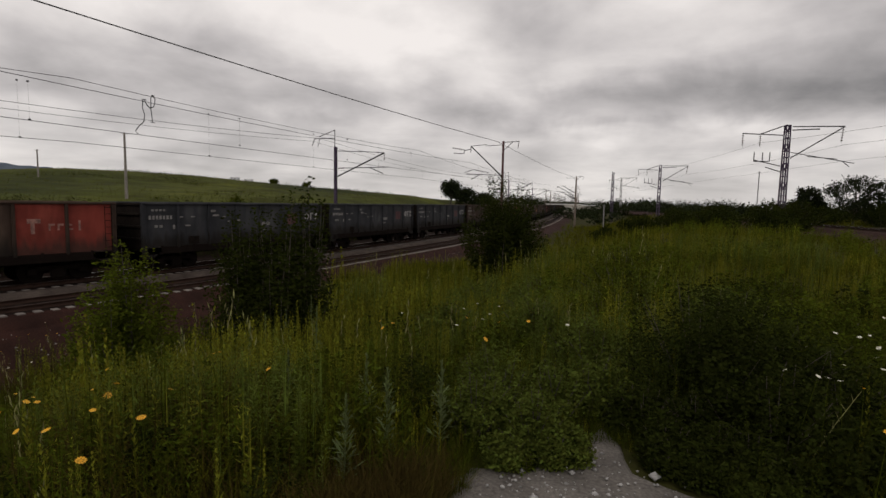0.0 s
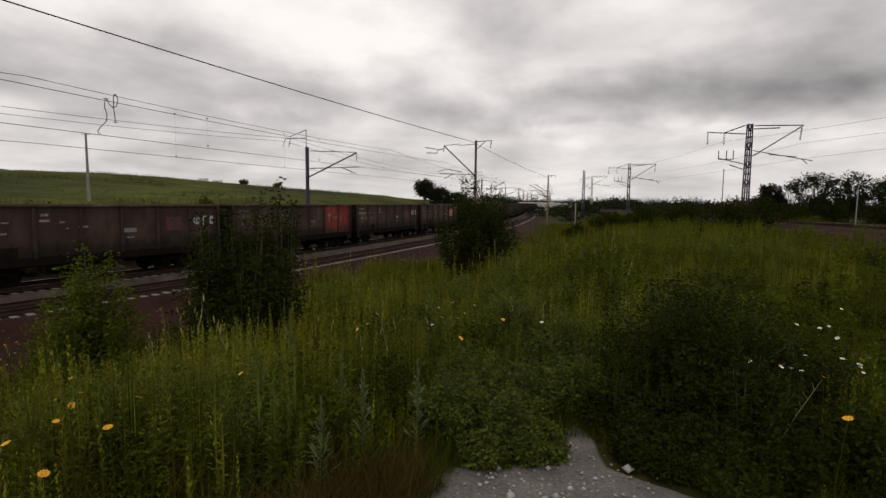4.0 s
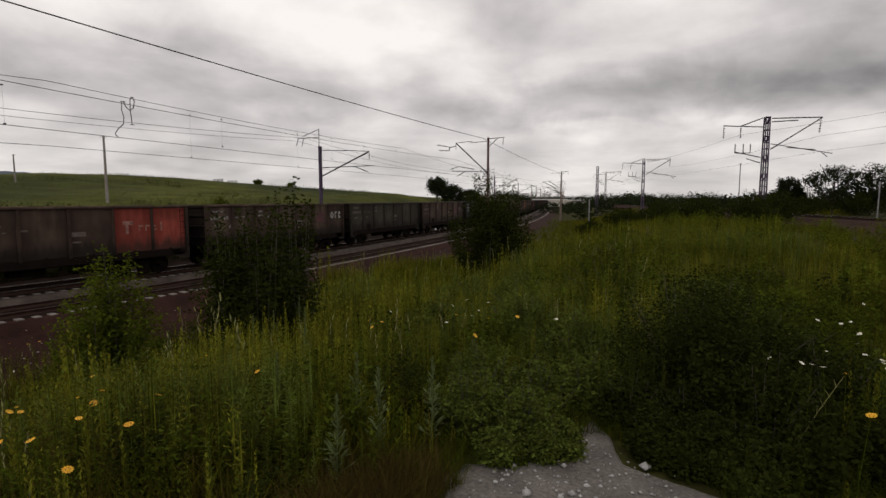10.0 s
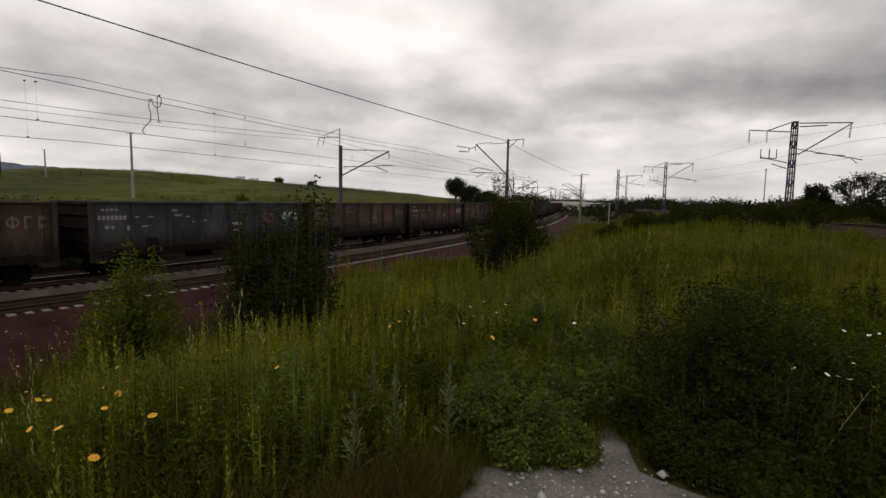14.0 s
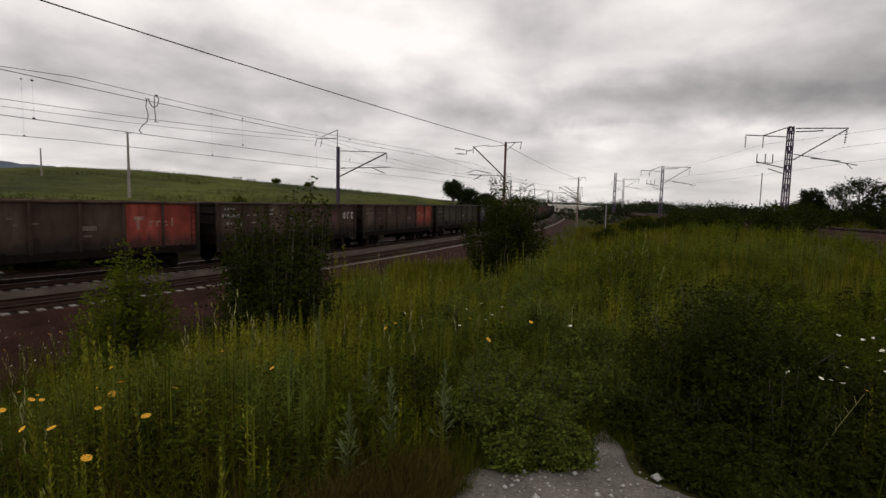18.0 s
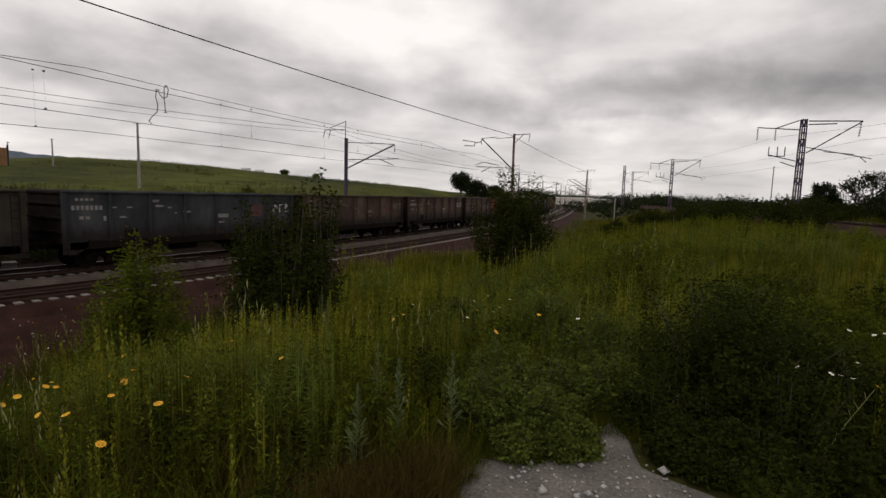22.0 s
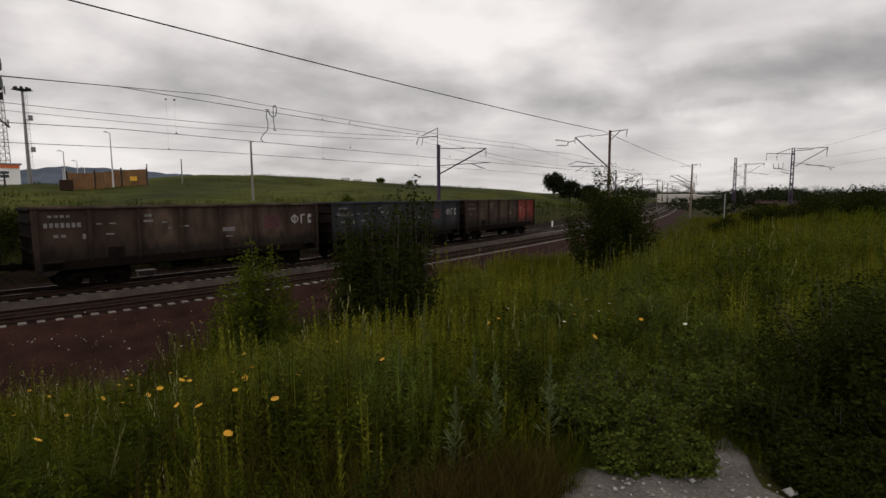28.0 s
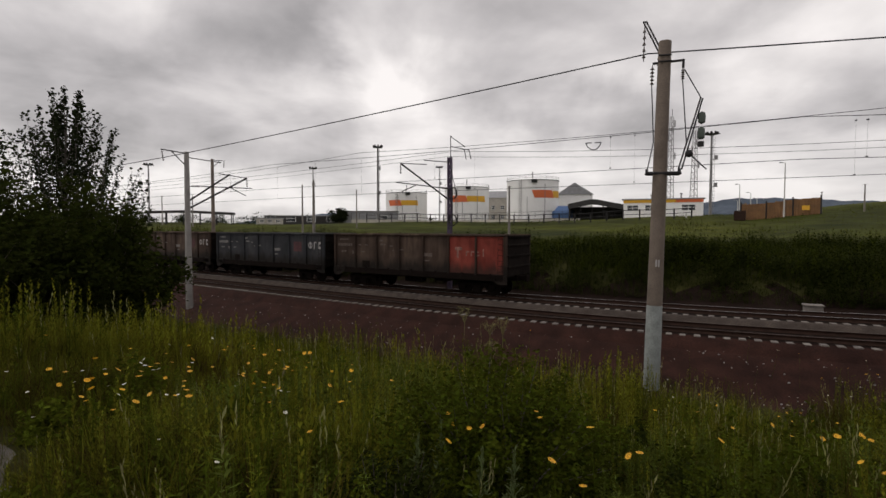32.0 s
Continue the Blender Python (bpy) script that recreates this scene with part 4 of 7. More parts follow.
def leafy_stem(h, leaves, length, width, droop=0.3, tip=0.5):
    """An upright weed: a thin stem set with lance leaves all the way up."""
    lean = (random.uniform(-.12, .12), random.uniform(-.12, .12))
    def at(z):
        return np.array([lean[0] * z, lean[1] * z, z])
    out = [blade(h, 0.006, lean[0] * h, 0.0), blade(h, 0.006, 0.0, 1.6)]
    for k in range(leaves):
        f = (k + random.random()) / leaves
        z, a = h * (0.08 + 0.92 * f), k * 2.4 + random.uniform(-.4, .4)
        ll = length * (1 - (1 - tip) * f) * random.uniform(.7, 1.25)
        up = random.uniform(-droop, 0.9)
        out.append(leaf(at(z), (math.cos(a), math.sin(a), up), ll, width * ll / length))
    return join(out)


def seed_grass(h):
    """A tall grass stem with a pale seed head."""
    b = random.uniform(.04, .22) * h
    a = random.uniform(0, 6.28)
    V = [(-.002, 0, 0), (.002, 0, 0), (b * math.cos(a), b * math.sin(a), h)]
    out = [(V, [(0, 1, 2)])]
    for k in range(6):
        z = h * (0.78 + 0.04 * k)
        f = (z / h) ** 2
        out.append(leaf((b * f * math.cos(a), b * f * math.sin(a), z), (random.uniform(-.3, .3), random.uniform(-.3, .3), 1), h * .075, .0075, (math.cos(k * 2), math.sin(k * 2), 0)))
    return join(out)


def scatter(name, templates, x, y, size, mat, label, category, squash=None, sink=0.03, kind="stuff"):
    """Lays the templates out over the ground as one mesh."""
    z = ground(x, y) - sink
    yaw = RNG.uniform(0, 2 * np.pi, len(x))
    pick = RNG.integers(0, len(templates), len(x))
    Vs, Fs, n = [], [], 0
    for k, (V, F) in enumerate(templates):
        i = np.flatnonzero(pick == k)
        if not len(i):
            continue
        c, s = np.cos(yaw[i])[:, None], np.sin(yaw[i])[:, None]
        sc = size[i][:, None]
        X = (V[:, 0] * c - V[:, 1] * s) * sc + x[i][:, None]
        Y = (V[:, 0] * s + V[:, 1] * c) * sc + y[i][:, None]
        Z = V[:, 2] * sc * (1 if squash is None else squash[i][:, None]) + z[i][:, None]
        Vs.append(np.stack([X, Y, Z], -1).reshape(-1, 3))
        Fs.append((F[None] + (np.arange(len(i)) * len(V))[:, None, None] + n).reshape(-1, 3))
        n += len(i) * len(V)
    ob = mesh_object(name, np.vstack(Vs), np.vstack(Fs), mat)
    return tagged(ob, label, category, kind=kind)


def sector(n, r0, r1, a0=-52, a1=128):
    """Random points between two distances from the path, over the side that is open to view."""
    r = np.sqrt(RNG.uniform(r0 * r0, r1 * r1, n))
    a = np.radians(RNG.uniform(a0, a1, n))
    return -r * np.sin(a), r * np.cos(a)


PATHWAY = np.array([(1.7, 5.25), (1.64, 5.0), (1.58, 4.75), (1.48, 4.4), (1.36, 4.0), (1.2, 3.55), (0.5, 1.5), (0.0, 0.0), (-2.4, -2.2), (-6.0, -4.75), (-9.5, -8.0)])
PATHWIDE = np.array([.03, .10, .13, .2, .98, 1.2, .95, .75, .7, .85, .7])
PATHLINE = np.vstack([np.linspace(a, b, 14) for a, b in zip(PATHWAY, PATHWAY[1:])])
PATHHALF = np.concatenate([np.linspace(a, b, 14) for a, b in zip(PATHWIDE, PATHWIDE[1:])])


def off_path(x, y):
    """Distance beyond the path's edge."""
    d = np.full(len(x), 99.0)
    for (px, py), w in zip(PATHLINE, PATHHALF):
        d = np.minimum(d, np.hypot(x - px, y - py) - w)
    return d + 0.14 * value_noise(x, y, 0.5, 4) + 0.1 * value_noise(x, y, 0.17, 5)


def meadow(x, y, margin=0.0, near=1.2):
    """Keeps the points that lie on grass on the camera's side of the tracks."""
    u = beside(x, y)
    w = np.abs(beside(x, y, RIGHT_AXIS[::2]))
    ok = (u > grass_edge(x, y) + margin + 0.9 * value_noise(x, y, 1.4, 6)) & (w > np.interp(y, [50, 75], [7.6, 2.6])) & (np.hypot(x, y) > near) & (off_path(x, y) > -0.08)
    return x[ok], y[ok]


def lush(x, y):
    """Where the growth is taller: from 0.5 to 1.5."""
    return np.clip(1.0 + 0.46 * value_noise(x, y, 1.9, 1) + 0.3 * value_noise(x, y, 0.7, 2), .38, 1.65)


def low_near(x, y):
    """Plants keep low beside the path and stand tall in the hollow along the ballast."""
    u = beside(x, y)
    worn = np.interp(np.hypot((x + .5) / .95, (y - 3.55) / .55), [.5, 1.1], [.4, 1.0])
    tall = np.interp(np.degrees(np.arctan2(-x, y)), [-6, 2, 14, 19], [1.0, 1.3, 1.3, 1.0])
    return worn * np.where((u > 2) & (u < 13), tall, 1.0) * np.interp(off_path(x, y), [0.0, 0.5, 1.1], [0.5, .8, 1.0]) * np.interp(u, [4, 5, 12, 16], [1.0, 1.35, 1.25, 1.0])


def spike_weed(h, leaves, length, width):
    """A straight stem closely set with steep leaves, like a spike."""
    lean = (random.uniform(-.07, .07), random.uniform(-.07, .07))
    out = [blade(h, 0.005, lean[0] * h, 0.0)]
    for k in range(leaves):
        f = (k + random.random()) / leaves
        z, a = h * (0.12 + 0.88 * f), k * 2.4 + random.uniform(-.4, .4)
        ll = length * (1.1 - .75 * f) * random.uniform(.8, 1.2)
        out.append(leaf((lean[0] * z, lean[1] * z, z), (math.cos(a), math.sin(a), random.uniform(.9, 2.2) + f), ll, width))
    return join(out)


def grow(name, T, n, r0, r1, size, mat, label, category, a0=-52, a1=128, patch=None, cover=.5):
    """Scatters one sort of plant over the meadow; patch is (breadth, seed) of the noise that gathers it."""
    x, y = meadow(*sector(n, r0, r1, a0, a1))
    if patch:
        k = value_noise(x, y, *patch) + RNG.uniform(-.35, .35, len(x)) > 1 - 2 * cover
        x, y = x[k], y[k]
    if len(x):
        scatter(name, T, x, y, size * RNG.uniform(.7, 1.25, len(x)) * lush(x, y) * low_near(x, y), mat, label, category)


def plant_meadow():
    tufts = [tuft(13, .22, .62, .16, .0038) for _ in range(8)]
    big = [tuft(12, .45, .95, .22, .008) for _ in range(6)]
    text = "uneven knee-high green meadow grass"
    grow("meadow_grass", tufts, 3000, 2.4, 8, .85, GRASS, text, "grass", patch=(1.6, 11), cover=.68)
    grow("meadow_grass", tufts, 4500, 8, 16, 1.0, GRASS, text, "grass", patch=(2.2, 11), cover=.72)
    grow("meadow_grass", big, 5000, 16, 34, .72, GRASS, text, "grass")
    grow("meadow_grass", big, 7000, 34, 60, .68, GRASS, text, "grass", -60, 20)
    grow("meadow_grass", big, 7000, 60, 125, .8, GRASS, text, "grass", -40, 0)
    grow("dry_grass", tufts, 2600, 2.4, 14, .85, DEADGRASS, "thin brown dry grass among the green", "grass", patch=(1.7, 8), cover=.46)
    grow("dry_grass", tufts, 3400, 3.0, 18, 1.0, DEADGRASS, "thin brown dry grass among the green", "grass", 18, 70, (2.3, 21), .6)
    x, y = sector(5200, 2.6, 7.5)
    k = (off_path(x, y) > -.12) & (beside(x, y) > 5)
    scatter("short_grass", tufts, x[k], y[k], RNG.uniform(.25, .5, k.sum()), WEED, "short trodden grass beside the path", "grass")
    x, y = RNG.normal(-.45, .5, 650), RNG.normal(3.6, .28, 650)
    k = off_path(x, y) > 0
    scatter("dry_grass", tufts, x[k], y[k], RNG.uniform(.45, .85, k.sum()), DEADGRASS, "flattened brown grass beside the path", "grass")
    x, y = RNG.normal(1.1, .9, 1300), RNG.normal(4.4, .6, 1300)
    k = (off_path(x, y) > -.1) & (np.hypot(x, y) > 2.5)
    scatter("short_grass", tufts, x[k], y[k], RNG.uniform(.2, .6, k.sum()), WEED, "short trodden grass beside the path", "grass")
    # dark undergrowth, then upright weeds, then spikes
    low = [leafy_stem(random.uniform(.3, .55), 40, .085, .014, .5, .8) for _ in range(8)]
    grow("low_weeds", low, 3400, 2.4, 10, 1.0, WEED, "low tangle of dark green leafy weeds", "weeds", patch=(1.2, 3), cover=.62)
    tall = [leafy_stem(random.uniform(.65, 1.0), 46, .10, .0115, .15, .4) for _ in range(10)]
    text = "upright feathery dark green weeds"
    grow("leafy_weeds", tall, 2300, 3.0, 9, .85, WEED, text, "weeds", patch=(1.5, 5), cover=.6)
    grow("leafy_weeds", tall, 3000, 9, 18, 1.0, WEED, text, "weeds", patch=(2.0, 5), cover=.6)
    grow("leafy_weeds", tall, 3000, 18, 44, .95, WEED, text, "weeds")
    spikes = [spike_weed(random.uniform(.7, 1.15), 34, .10, .012) for _ in range(10)]
    text = "tall yellow-green stems closely set with narrow leaves"
    grow("spiky_weeds", spikes, 800, 3.6, 7, .75, SPIKE, text, "weeds", patch=(.9, 13), cover=.45)
    grow("spiky_weeds", spikes, 2200, 7, 18, .9, SPIKE, text, "weeds", -8, 40, (1.6, 13), .5)
    grow("feathery_weeds", tall, 3000, 8, 24, .8, SPIKE, "feathery yellow-green weeds", "weeds", -42, -6, (2.4, 31), .62)
    grow("spiky_weeds", spikes, 2400, 5, 18, .9, SPIKE, text, "weeds", 56, 128, (1.8, 13), .55)
    grow("spiky_weeds", spikes, 3400, 18, 36, .85, SPIKE, text, "weeds", -35, 40, (4.0, 13), .75)
    grow("feathery_weeds", tall, 2200, 7, 18, .95, SPIKE, "feathery yellow-green weeds", "weeds", -25, 60, (1.3, 17), .55)
    grow("feathery_weeds", tall, 1800, 18, 36, .9, SPIKE, "feathery yellow-green weeds", "weeds", -35, 40, (3.0, 17), .6)
    grow("feathery_weeds", tall, 520, 4.4, 8, .75, SPIKE, "feathery yellow-green weeds", "weeds", -25, 40, (1.1, 19), .6)
    text = "soft grey-green feathery weeds in patches"
    soft = [leafy_stem(random.uniform(.6, 1.0), 60, .10, .010, .25, .5) for _ in range(8)]
    grow("soft_weeds", soft, 1700, 5.2, 11, .95, SOFTWEED, text, "weeds", -34, 20, (1.5, 41), .5)
    grow("soft_weeds", soft, 2600, 11, 24, 1.1, SOFTWEED, text, "weeds", -38, 20, (2.6, 41), .45)
    grow("soft_weeds", soft, 900, 3.4, 8, .85, SOFTWEED, text, "weeds", 14, 66, (1.2, 43), .5)
    grow("soft_weeds", soft, 1300, 3.6, 10, .9, SOFTWEED, text, "weeds", 66, 108, (1.3, 45), .5)
    grow("feathery_weeds", tall, 1000, 6.5, 15, 1.0, SPIKE, "feathery yellow-green weeds", "weeds", -6, 22, (1.2, 47), .6)
    # thick growth that climbs the ballast slope where the line bends away
    for T, n, size, mat, text, kind in ((big, 3600, .95, GRASS, "rank green grass climbing the ballast slope", "grass"), (spikes, 1500, 1.0, SPIKE, "tall yellow-green stems closely set with narrow leaves", "weeds"), (tall, 1400, 1.0, WEED, "upright feathery dark green weeds", "weeds")):
        x, y = meadow(*sector(n, 15, 52, -3, 18))
        u = beside(x, y)
        x, y = x[u < 9.5], y[u < 9.5]
        scatter("slope_growth", T, x, y, size * RNG.uniform(.7, 1.25, len(x)) * lush(x, y), mat, text, kind)
    # spikes standing before the dark bush
    x, y = meadow(RNG.normal(-3.6, 1.4, 420), RNG.normal(9.5, .7, 420))
    scatter("spiky_weeds", spikes, x, y, RNG.uniform(.85, 1.35, len(x)), SPIKE, "tall yellow-green stems closely set with narrow leaves", "weeds")
    # lit dry growth above the path, seen last
    grow("dry_grass", tufts, 2600, 3.4, 13, 1.0, DEADGRASS, "thin brown dry grass among the green", "grass", 84, 128, (1.5, 23), .6)
    grow("meadow_grass", tufts, 3600, 3.6, 13, 1.05, SPIKE, "sunlit yellow-green meadow grass", "grass", 82, 128, (1.6, 33), .62)
    grow("feathery_weeds", tall, 900, 4.5, 15, .85, SPIKE, "feathery yellow-green weeds", "weeds", 62, 128, (1.4, 27), .5)
    grow("feathery_weeds", tall, 700, 4.0, 13, .8, SPIKE, "feathery yellow-green weeds", "weeds", 20, 62, (1.4, 29), .45)
    stems = [seed_grass(random.uniform(.85, 1.25)) for _ in range(10)]
    grow("seeding_grass", stems, 1500, 5.0, 32, .85, STRAW, "tall grass stems with pale seed heads", "grass", -25, 60, (3.0, 7), .45)
    grow("seeding_grass", stems, 900, 3.5, 20, .8, STRAW, "scattered thin stems with pale seed heads", "grass", 40, 120)


def plant_bank():
    """The growth on the bank behind the tracks and over the hill."""
    big = [tuft(12, .5, 1.0, .3, .012) for _ in range(6)]
    weeds = [leafy_stem(random.uniform(.8, 1.3), 15, .3, .055) for _ in range(8)]
    n = 52000
    s = np.where(RNG.uniform(0, 1, n) < .6, RNG.uniform(105, 195, n), RNG.uniform(20, 330, n))
    v = 8.8 + 17 * RNG.uniform(0, 1, n) ** 1.5
    A = arcs(EDGE[::2])
    i = np.interp(s + 300, A, np.arange(len(A)))
    P, D = EDGE[::2], np.gradient(EDGE[::2], axis=0)
    D /= np.hypot(D[:, 0], D[:, 1])[:, None]
    k = i.astype(int)
    f = i - k
    k2 = np.minimum(k + 1, len(P) - 1)
    Q, E = P[k] + (P[k2] - P[k]) * f[:, None], D[k] + (D[k2] - D[k]) * f[:, None]
    x, y = Q[:, 0] - E[:, 1] * v + RNG.uniform(-.8, .8, n), Q[:, 1] + E[:, 0] * v + RNG.uniform(-.8, .8, n)
    far = np.hypot(x, y)
    keep = (beside(x, y) < -11.6) & (RNG.uniform(0, 1, n) < np.interp(far, [30, 90, 200], [1, .55, .2]))
    x, y = x[keep], y[keep]
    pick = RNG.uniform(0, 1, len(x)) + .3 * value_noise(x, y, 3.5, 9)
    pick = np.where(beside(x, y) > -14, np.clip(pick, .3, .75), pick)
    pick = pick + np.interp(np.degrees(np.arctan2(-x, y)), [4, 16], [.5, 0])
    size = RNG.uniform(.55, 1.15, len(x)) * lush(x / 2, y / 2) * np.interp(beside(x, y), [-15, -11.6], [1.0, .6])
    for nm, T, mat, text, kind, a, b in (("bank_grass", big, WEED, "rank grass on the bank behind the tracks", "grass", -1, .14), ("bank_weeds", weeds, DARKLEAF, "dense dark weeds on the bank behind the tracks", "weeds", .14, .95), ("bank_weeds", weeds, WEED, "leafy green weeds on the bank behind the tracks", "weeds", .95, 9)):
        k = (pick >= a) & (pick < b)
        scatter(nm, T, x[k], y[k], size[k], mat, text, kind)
    x, y = sector(8000, 42, 165, -4, 62)
    keep = beside(x, y) < -20
    x, y = x[keep], y[keep]
    scatter("hill_grass", big, x, y, RNG.uniform(.15, .36, len(x)) * (1 + .4 * value_noise(x, y, 9, 2)), GRASS, "wind-blown grass over the low hill", "grass")
    # scrub in patches on the hill
    scrub = [leafy_stem(random.uniform(.7, 1.2), 18, .34, .07) for _ in range(6)]
    x, y = sector(26000, 42, 168, -4, 80)
    patch = value_noise(x, y, 13, 4) + .6 * value_noise(x, y, 5, 6) + RNG.uniform(-.25, .25, len(x))
    off = beside(x, y) < -22
    for low, high, mat, text in ((.42, .72, WEED, "patches of green scrub on the low hill"), (.72, 9, DARKLEAF, "patches of dark scrub on the low hill")):
        k = off & (patch > low) & (patch < high)
        scatter("hill_scrub", scrub, x[k], y[k], RNG.uniform(.3, .65, k.sum()), mat, text, "scrub")


def crown_points(n, rx, ry, rz, clumps, tight, flat=0.0, cone=0.0):
    """Leaf places gathered in clumps inside an uneven body."""
    c = RNG.normal(size=(clumps, 3))
    c /= np.linalg.norm(c, axis=1)[:, None]
    c *= RNG.uniform(.45, 1.0, clumps)[:, None]
    if cone:
        c[:, :2] *= (1 - cone * (c[:, 2:3] * .5 + .5))
    p = c[RNG.integers(0, clumps, n)] + np.clip(RNG.normal(size=(n, 3)), -1.7, 1.7) * tight * RNG.uniform(.6, 1.5, (n, 1))
    return p * np.array([rx, ry, rz]), c * np.array([rx, ry, rz])


def leaf_cloud(p, size, aspect=0.42):
    """Leaves as bent diamonds with random turn."""
    n = len(p)
    d = RNG.normal(size=(n, 3)); d[:, 2] = d[:, 2] * .5 + .15
    d /= np.linalg.norm(d, axis=1)[:, None]
    s = np.cross(d, RNG.normal(size=(n, 3)))
    s /= np.linalg.norm(s, axis=1)[:, None] + 1e-9
    L = (size * RNG.uniform(.6, 1.4, n))[:, None]
    V = np.stack([p - d * L * .5, p + s * L * aspect, p + d * L * .5, p - s * L * aspect], 1).reshape(-1, 3)
    b = np.arange(n)[:, None] * 4
    return V, np.vstack([b + [0, 1, 2], b + [0, 2, 3]])


def limbs(bm, root, tips, r, n=6):
    """Tapered limbs from a stem to the clumps."""
    for q in tips:
        q = Vector(q)
        mid = Vector(root).lerp(q, .5) + Vector(RNG.uniform(-.08, .08, 3) * (q - Vector(root)).length)
        tube(bm, root, mid, r, r * .65, n)
        tube(bm, mid, q, r * .65, r * .2, n)
    return bm


def shoots(n, h, w, per, tight, low=.15):
    """Leaf places along many curved shoots that fan out from the ground, and the shoots' own lines."""
    p, lines = [], []
    for k in range(n):
        a, q = RNG.uniform(0, 2 * np.pi), RNG.uniform(0, 1) ** .6
        out = w / 2 * q
        top = h * (1.03 - .5 * q ** 2.2) * RNG.uniform(.62, 1.04)
        d = np.array([math.cos(a), math.sin(a), 0])
        A, B = d * out * .25, d * out + np.array([0, 0, top])
        M = d * out * RNG.uniform(.35, .75) + np.array([RNG.normal() * .05 * w, RNG.normal() * .05 * w, top * .55])
        f = RNG.uniform(low, 1.0, per)[:, None] ** .8
        c = A * (1 - f) ** 2 + 2 * M * f * (1 - f) + B * f ** 2
        p.append(c + np.clip(RNG.normal(size=(per, 3)), -1.7, 1.7) * tight * (1.25 - .75 * f))
        lines.append((A, M * .5 + (A + B) * .25, B))
    return np.vstack(p), lines


def bush(name, x, y, h, w, leaves, size, mat, label, category="bush", n=70, tight=.13, low=.15, group=""):
    """A bush: curved stems from the ground and a crown of many leaves along them."""
    z = gz(x, y)
    ob = empty(name, Matrix.Translation((x, y, z)), label, category, group)
    p, lines = shoots(n, h, w, leaves // n, tight, low)
    p[:, 2] = np.maximum(p[:, 2], .05)
    V, F = leaf_cloud(p, size, .25)
    mesh_object("crown", V, F, mat, parent=ob)
    bm = bmesh.new()
    for A, M, B in lines[:26]:
        tube(bm, A - np.array([0, 0, .1]), M, .012 * h ** .5, .008 * h ** .5, 5)
        tube(bm, M, B, .008 * h ** .5, .002, 5)
    tagged(part("stem", bm, BARK, ob), "bundle of thin woody shoots", kind="stuff")
    return ob


def weed_mounds(name, places, mat, label):
    """Rounded clumps of leafy growth, joined: x, y, height, width."""
    P = []
    for x, y, h, w in places:
        near = math.hypot(x, y) < 8
        q, _ = shoots(20 if near else 14, h, w, 56 if near else 30, .08 * w, .05)
        P.append(q + (x, y, gz(x, y) - .05))
    P = np.vstack(P)
    V, F = leaf_cloud(P, np.clip(.0105 * np.hypot(P[:, 0], P[:, 1]), .036, .09), .24)
    tagged(mesh_object(name, V, F, mat), label, "weeds", kind="stuff")


def tree(name, x, y, h, w, trunk, leaves, size, mat, label, clumps=50, tight=.15, upright=False, base=.3, group=""):
    z = gz(x, y)
    ob = empty(name, Matrix.Translation((x, y, z - .05)), label, "tree", group)
    bm = bmesh.new()
    tube(bm, (0, 0, -.2), (0.02 * h, 0, h * .55), trunk, trunk * .55, 9)
    tube(bm, (0.02 * h, 0, h * .55), (0, 0.01 * h, h * .9), trunk * .55, trunk * .12, 8)
    part("trunk", bm, BARK, ob)
    if upright:
        # many steep branches set with leaves along their length
        p, tips = [], []
        bm = bmesh.new()
        for k in range(clumps + 1):
            a, q = RNG.uniform(0, 2 * np.pi), RNG.uniform(.08, 1) if k < clumps else .02
            out = w / 2 * q
            top = h * (1.02 - .46 * q ** 1.5) * (RNG.uniform(.84, 1.0) if k < clumps else .98)
            z0 = max(base * .4 * h, top - out * RNG.uniform(1.6, 2.6) - .2 * h)
            A, B = np.array([0, 0, z0]), np.array([out * math.cos(a), out * math.sin(a), top])
            M = A * .5 + B * .5 + np.array([math.cos(a), math.sin(a), -.6]) * out * .16
            tube(bm, A, M, .03, .018, 5); tube(bm, M, B, .018, .004, 5)
            f = RNG.uniform(.2, 1.02, leaves // clumps)[:, None]
            p.append(A * (1 - f) ** 2 + (4 * M - A - B) * f * (1 - f) + B * f ** 2 + RNG.normal(size=(len(f), 3)) * tight * (1.25 - .7 * f))
        tagged(part("branch", bm, BARK, ob), "bundle of thin branches", kind="stuff")
        p = np.vstack(p)
    else:
        p, c = crown_points(leaves, w / 2, w / 2, h * (1 - base) / 2 * .85, clumps, tight)
        p[:, 2] += h * (base + (1 - base) / 2); c[:, 2] += h * (base + (1 - base) / 2)
        bm = bmesh.new()
        limbs(bm, (0.01 * h, 0, h * base * .9), [tuple(q) for q in c[:16]], trunk * .4)
        tagged(part("limb", bm, BARK, ob), "forked limbs", kind="stuff")
    V, F = leaf_cloud(p, size)
    mesh_object("crown", V, F, mat, parent=ob)
    return ob


plant_meadow()
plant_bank()
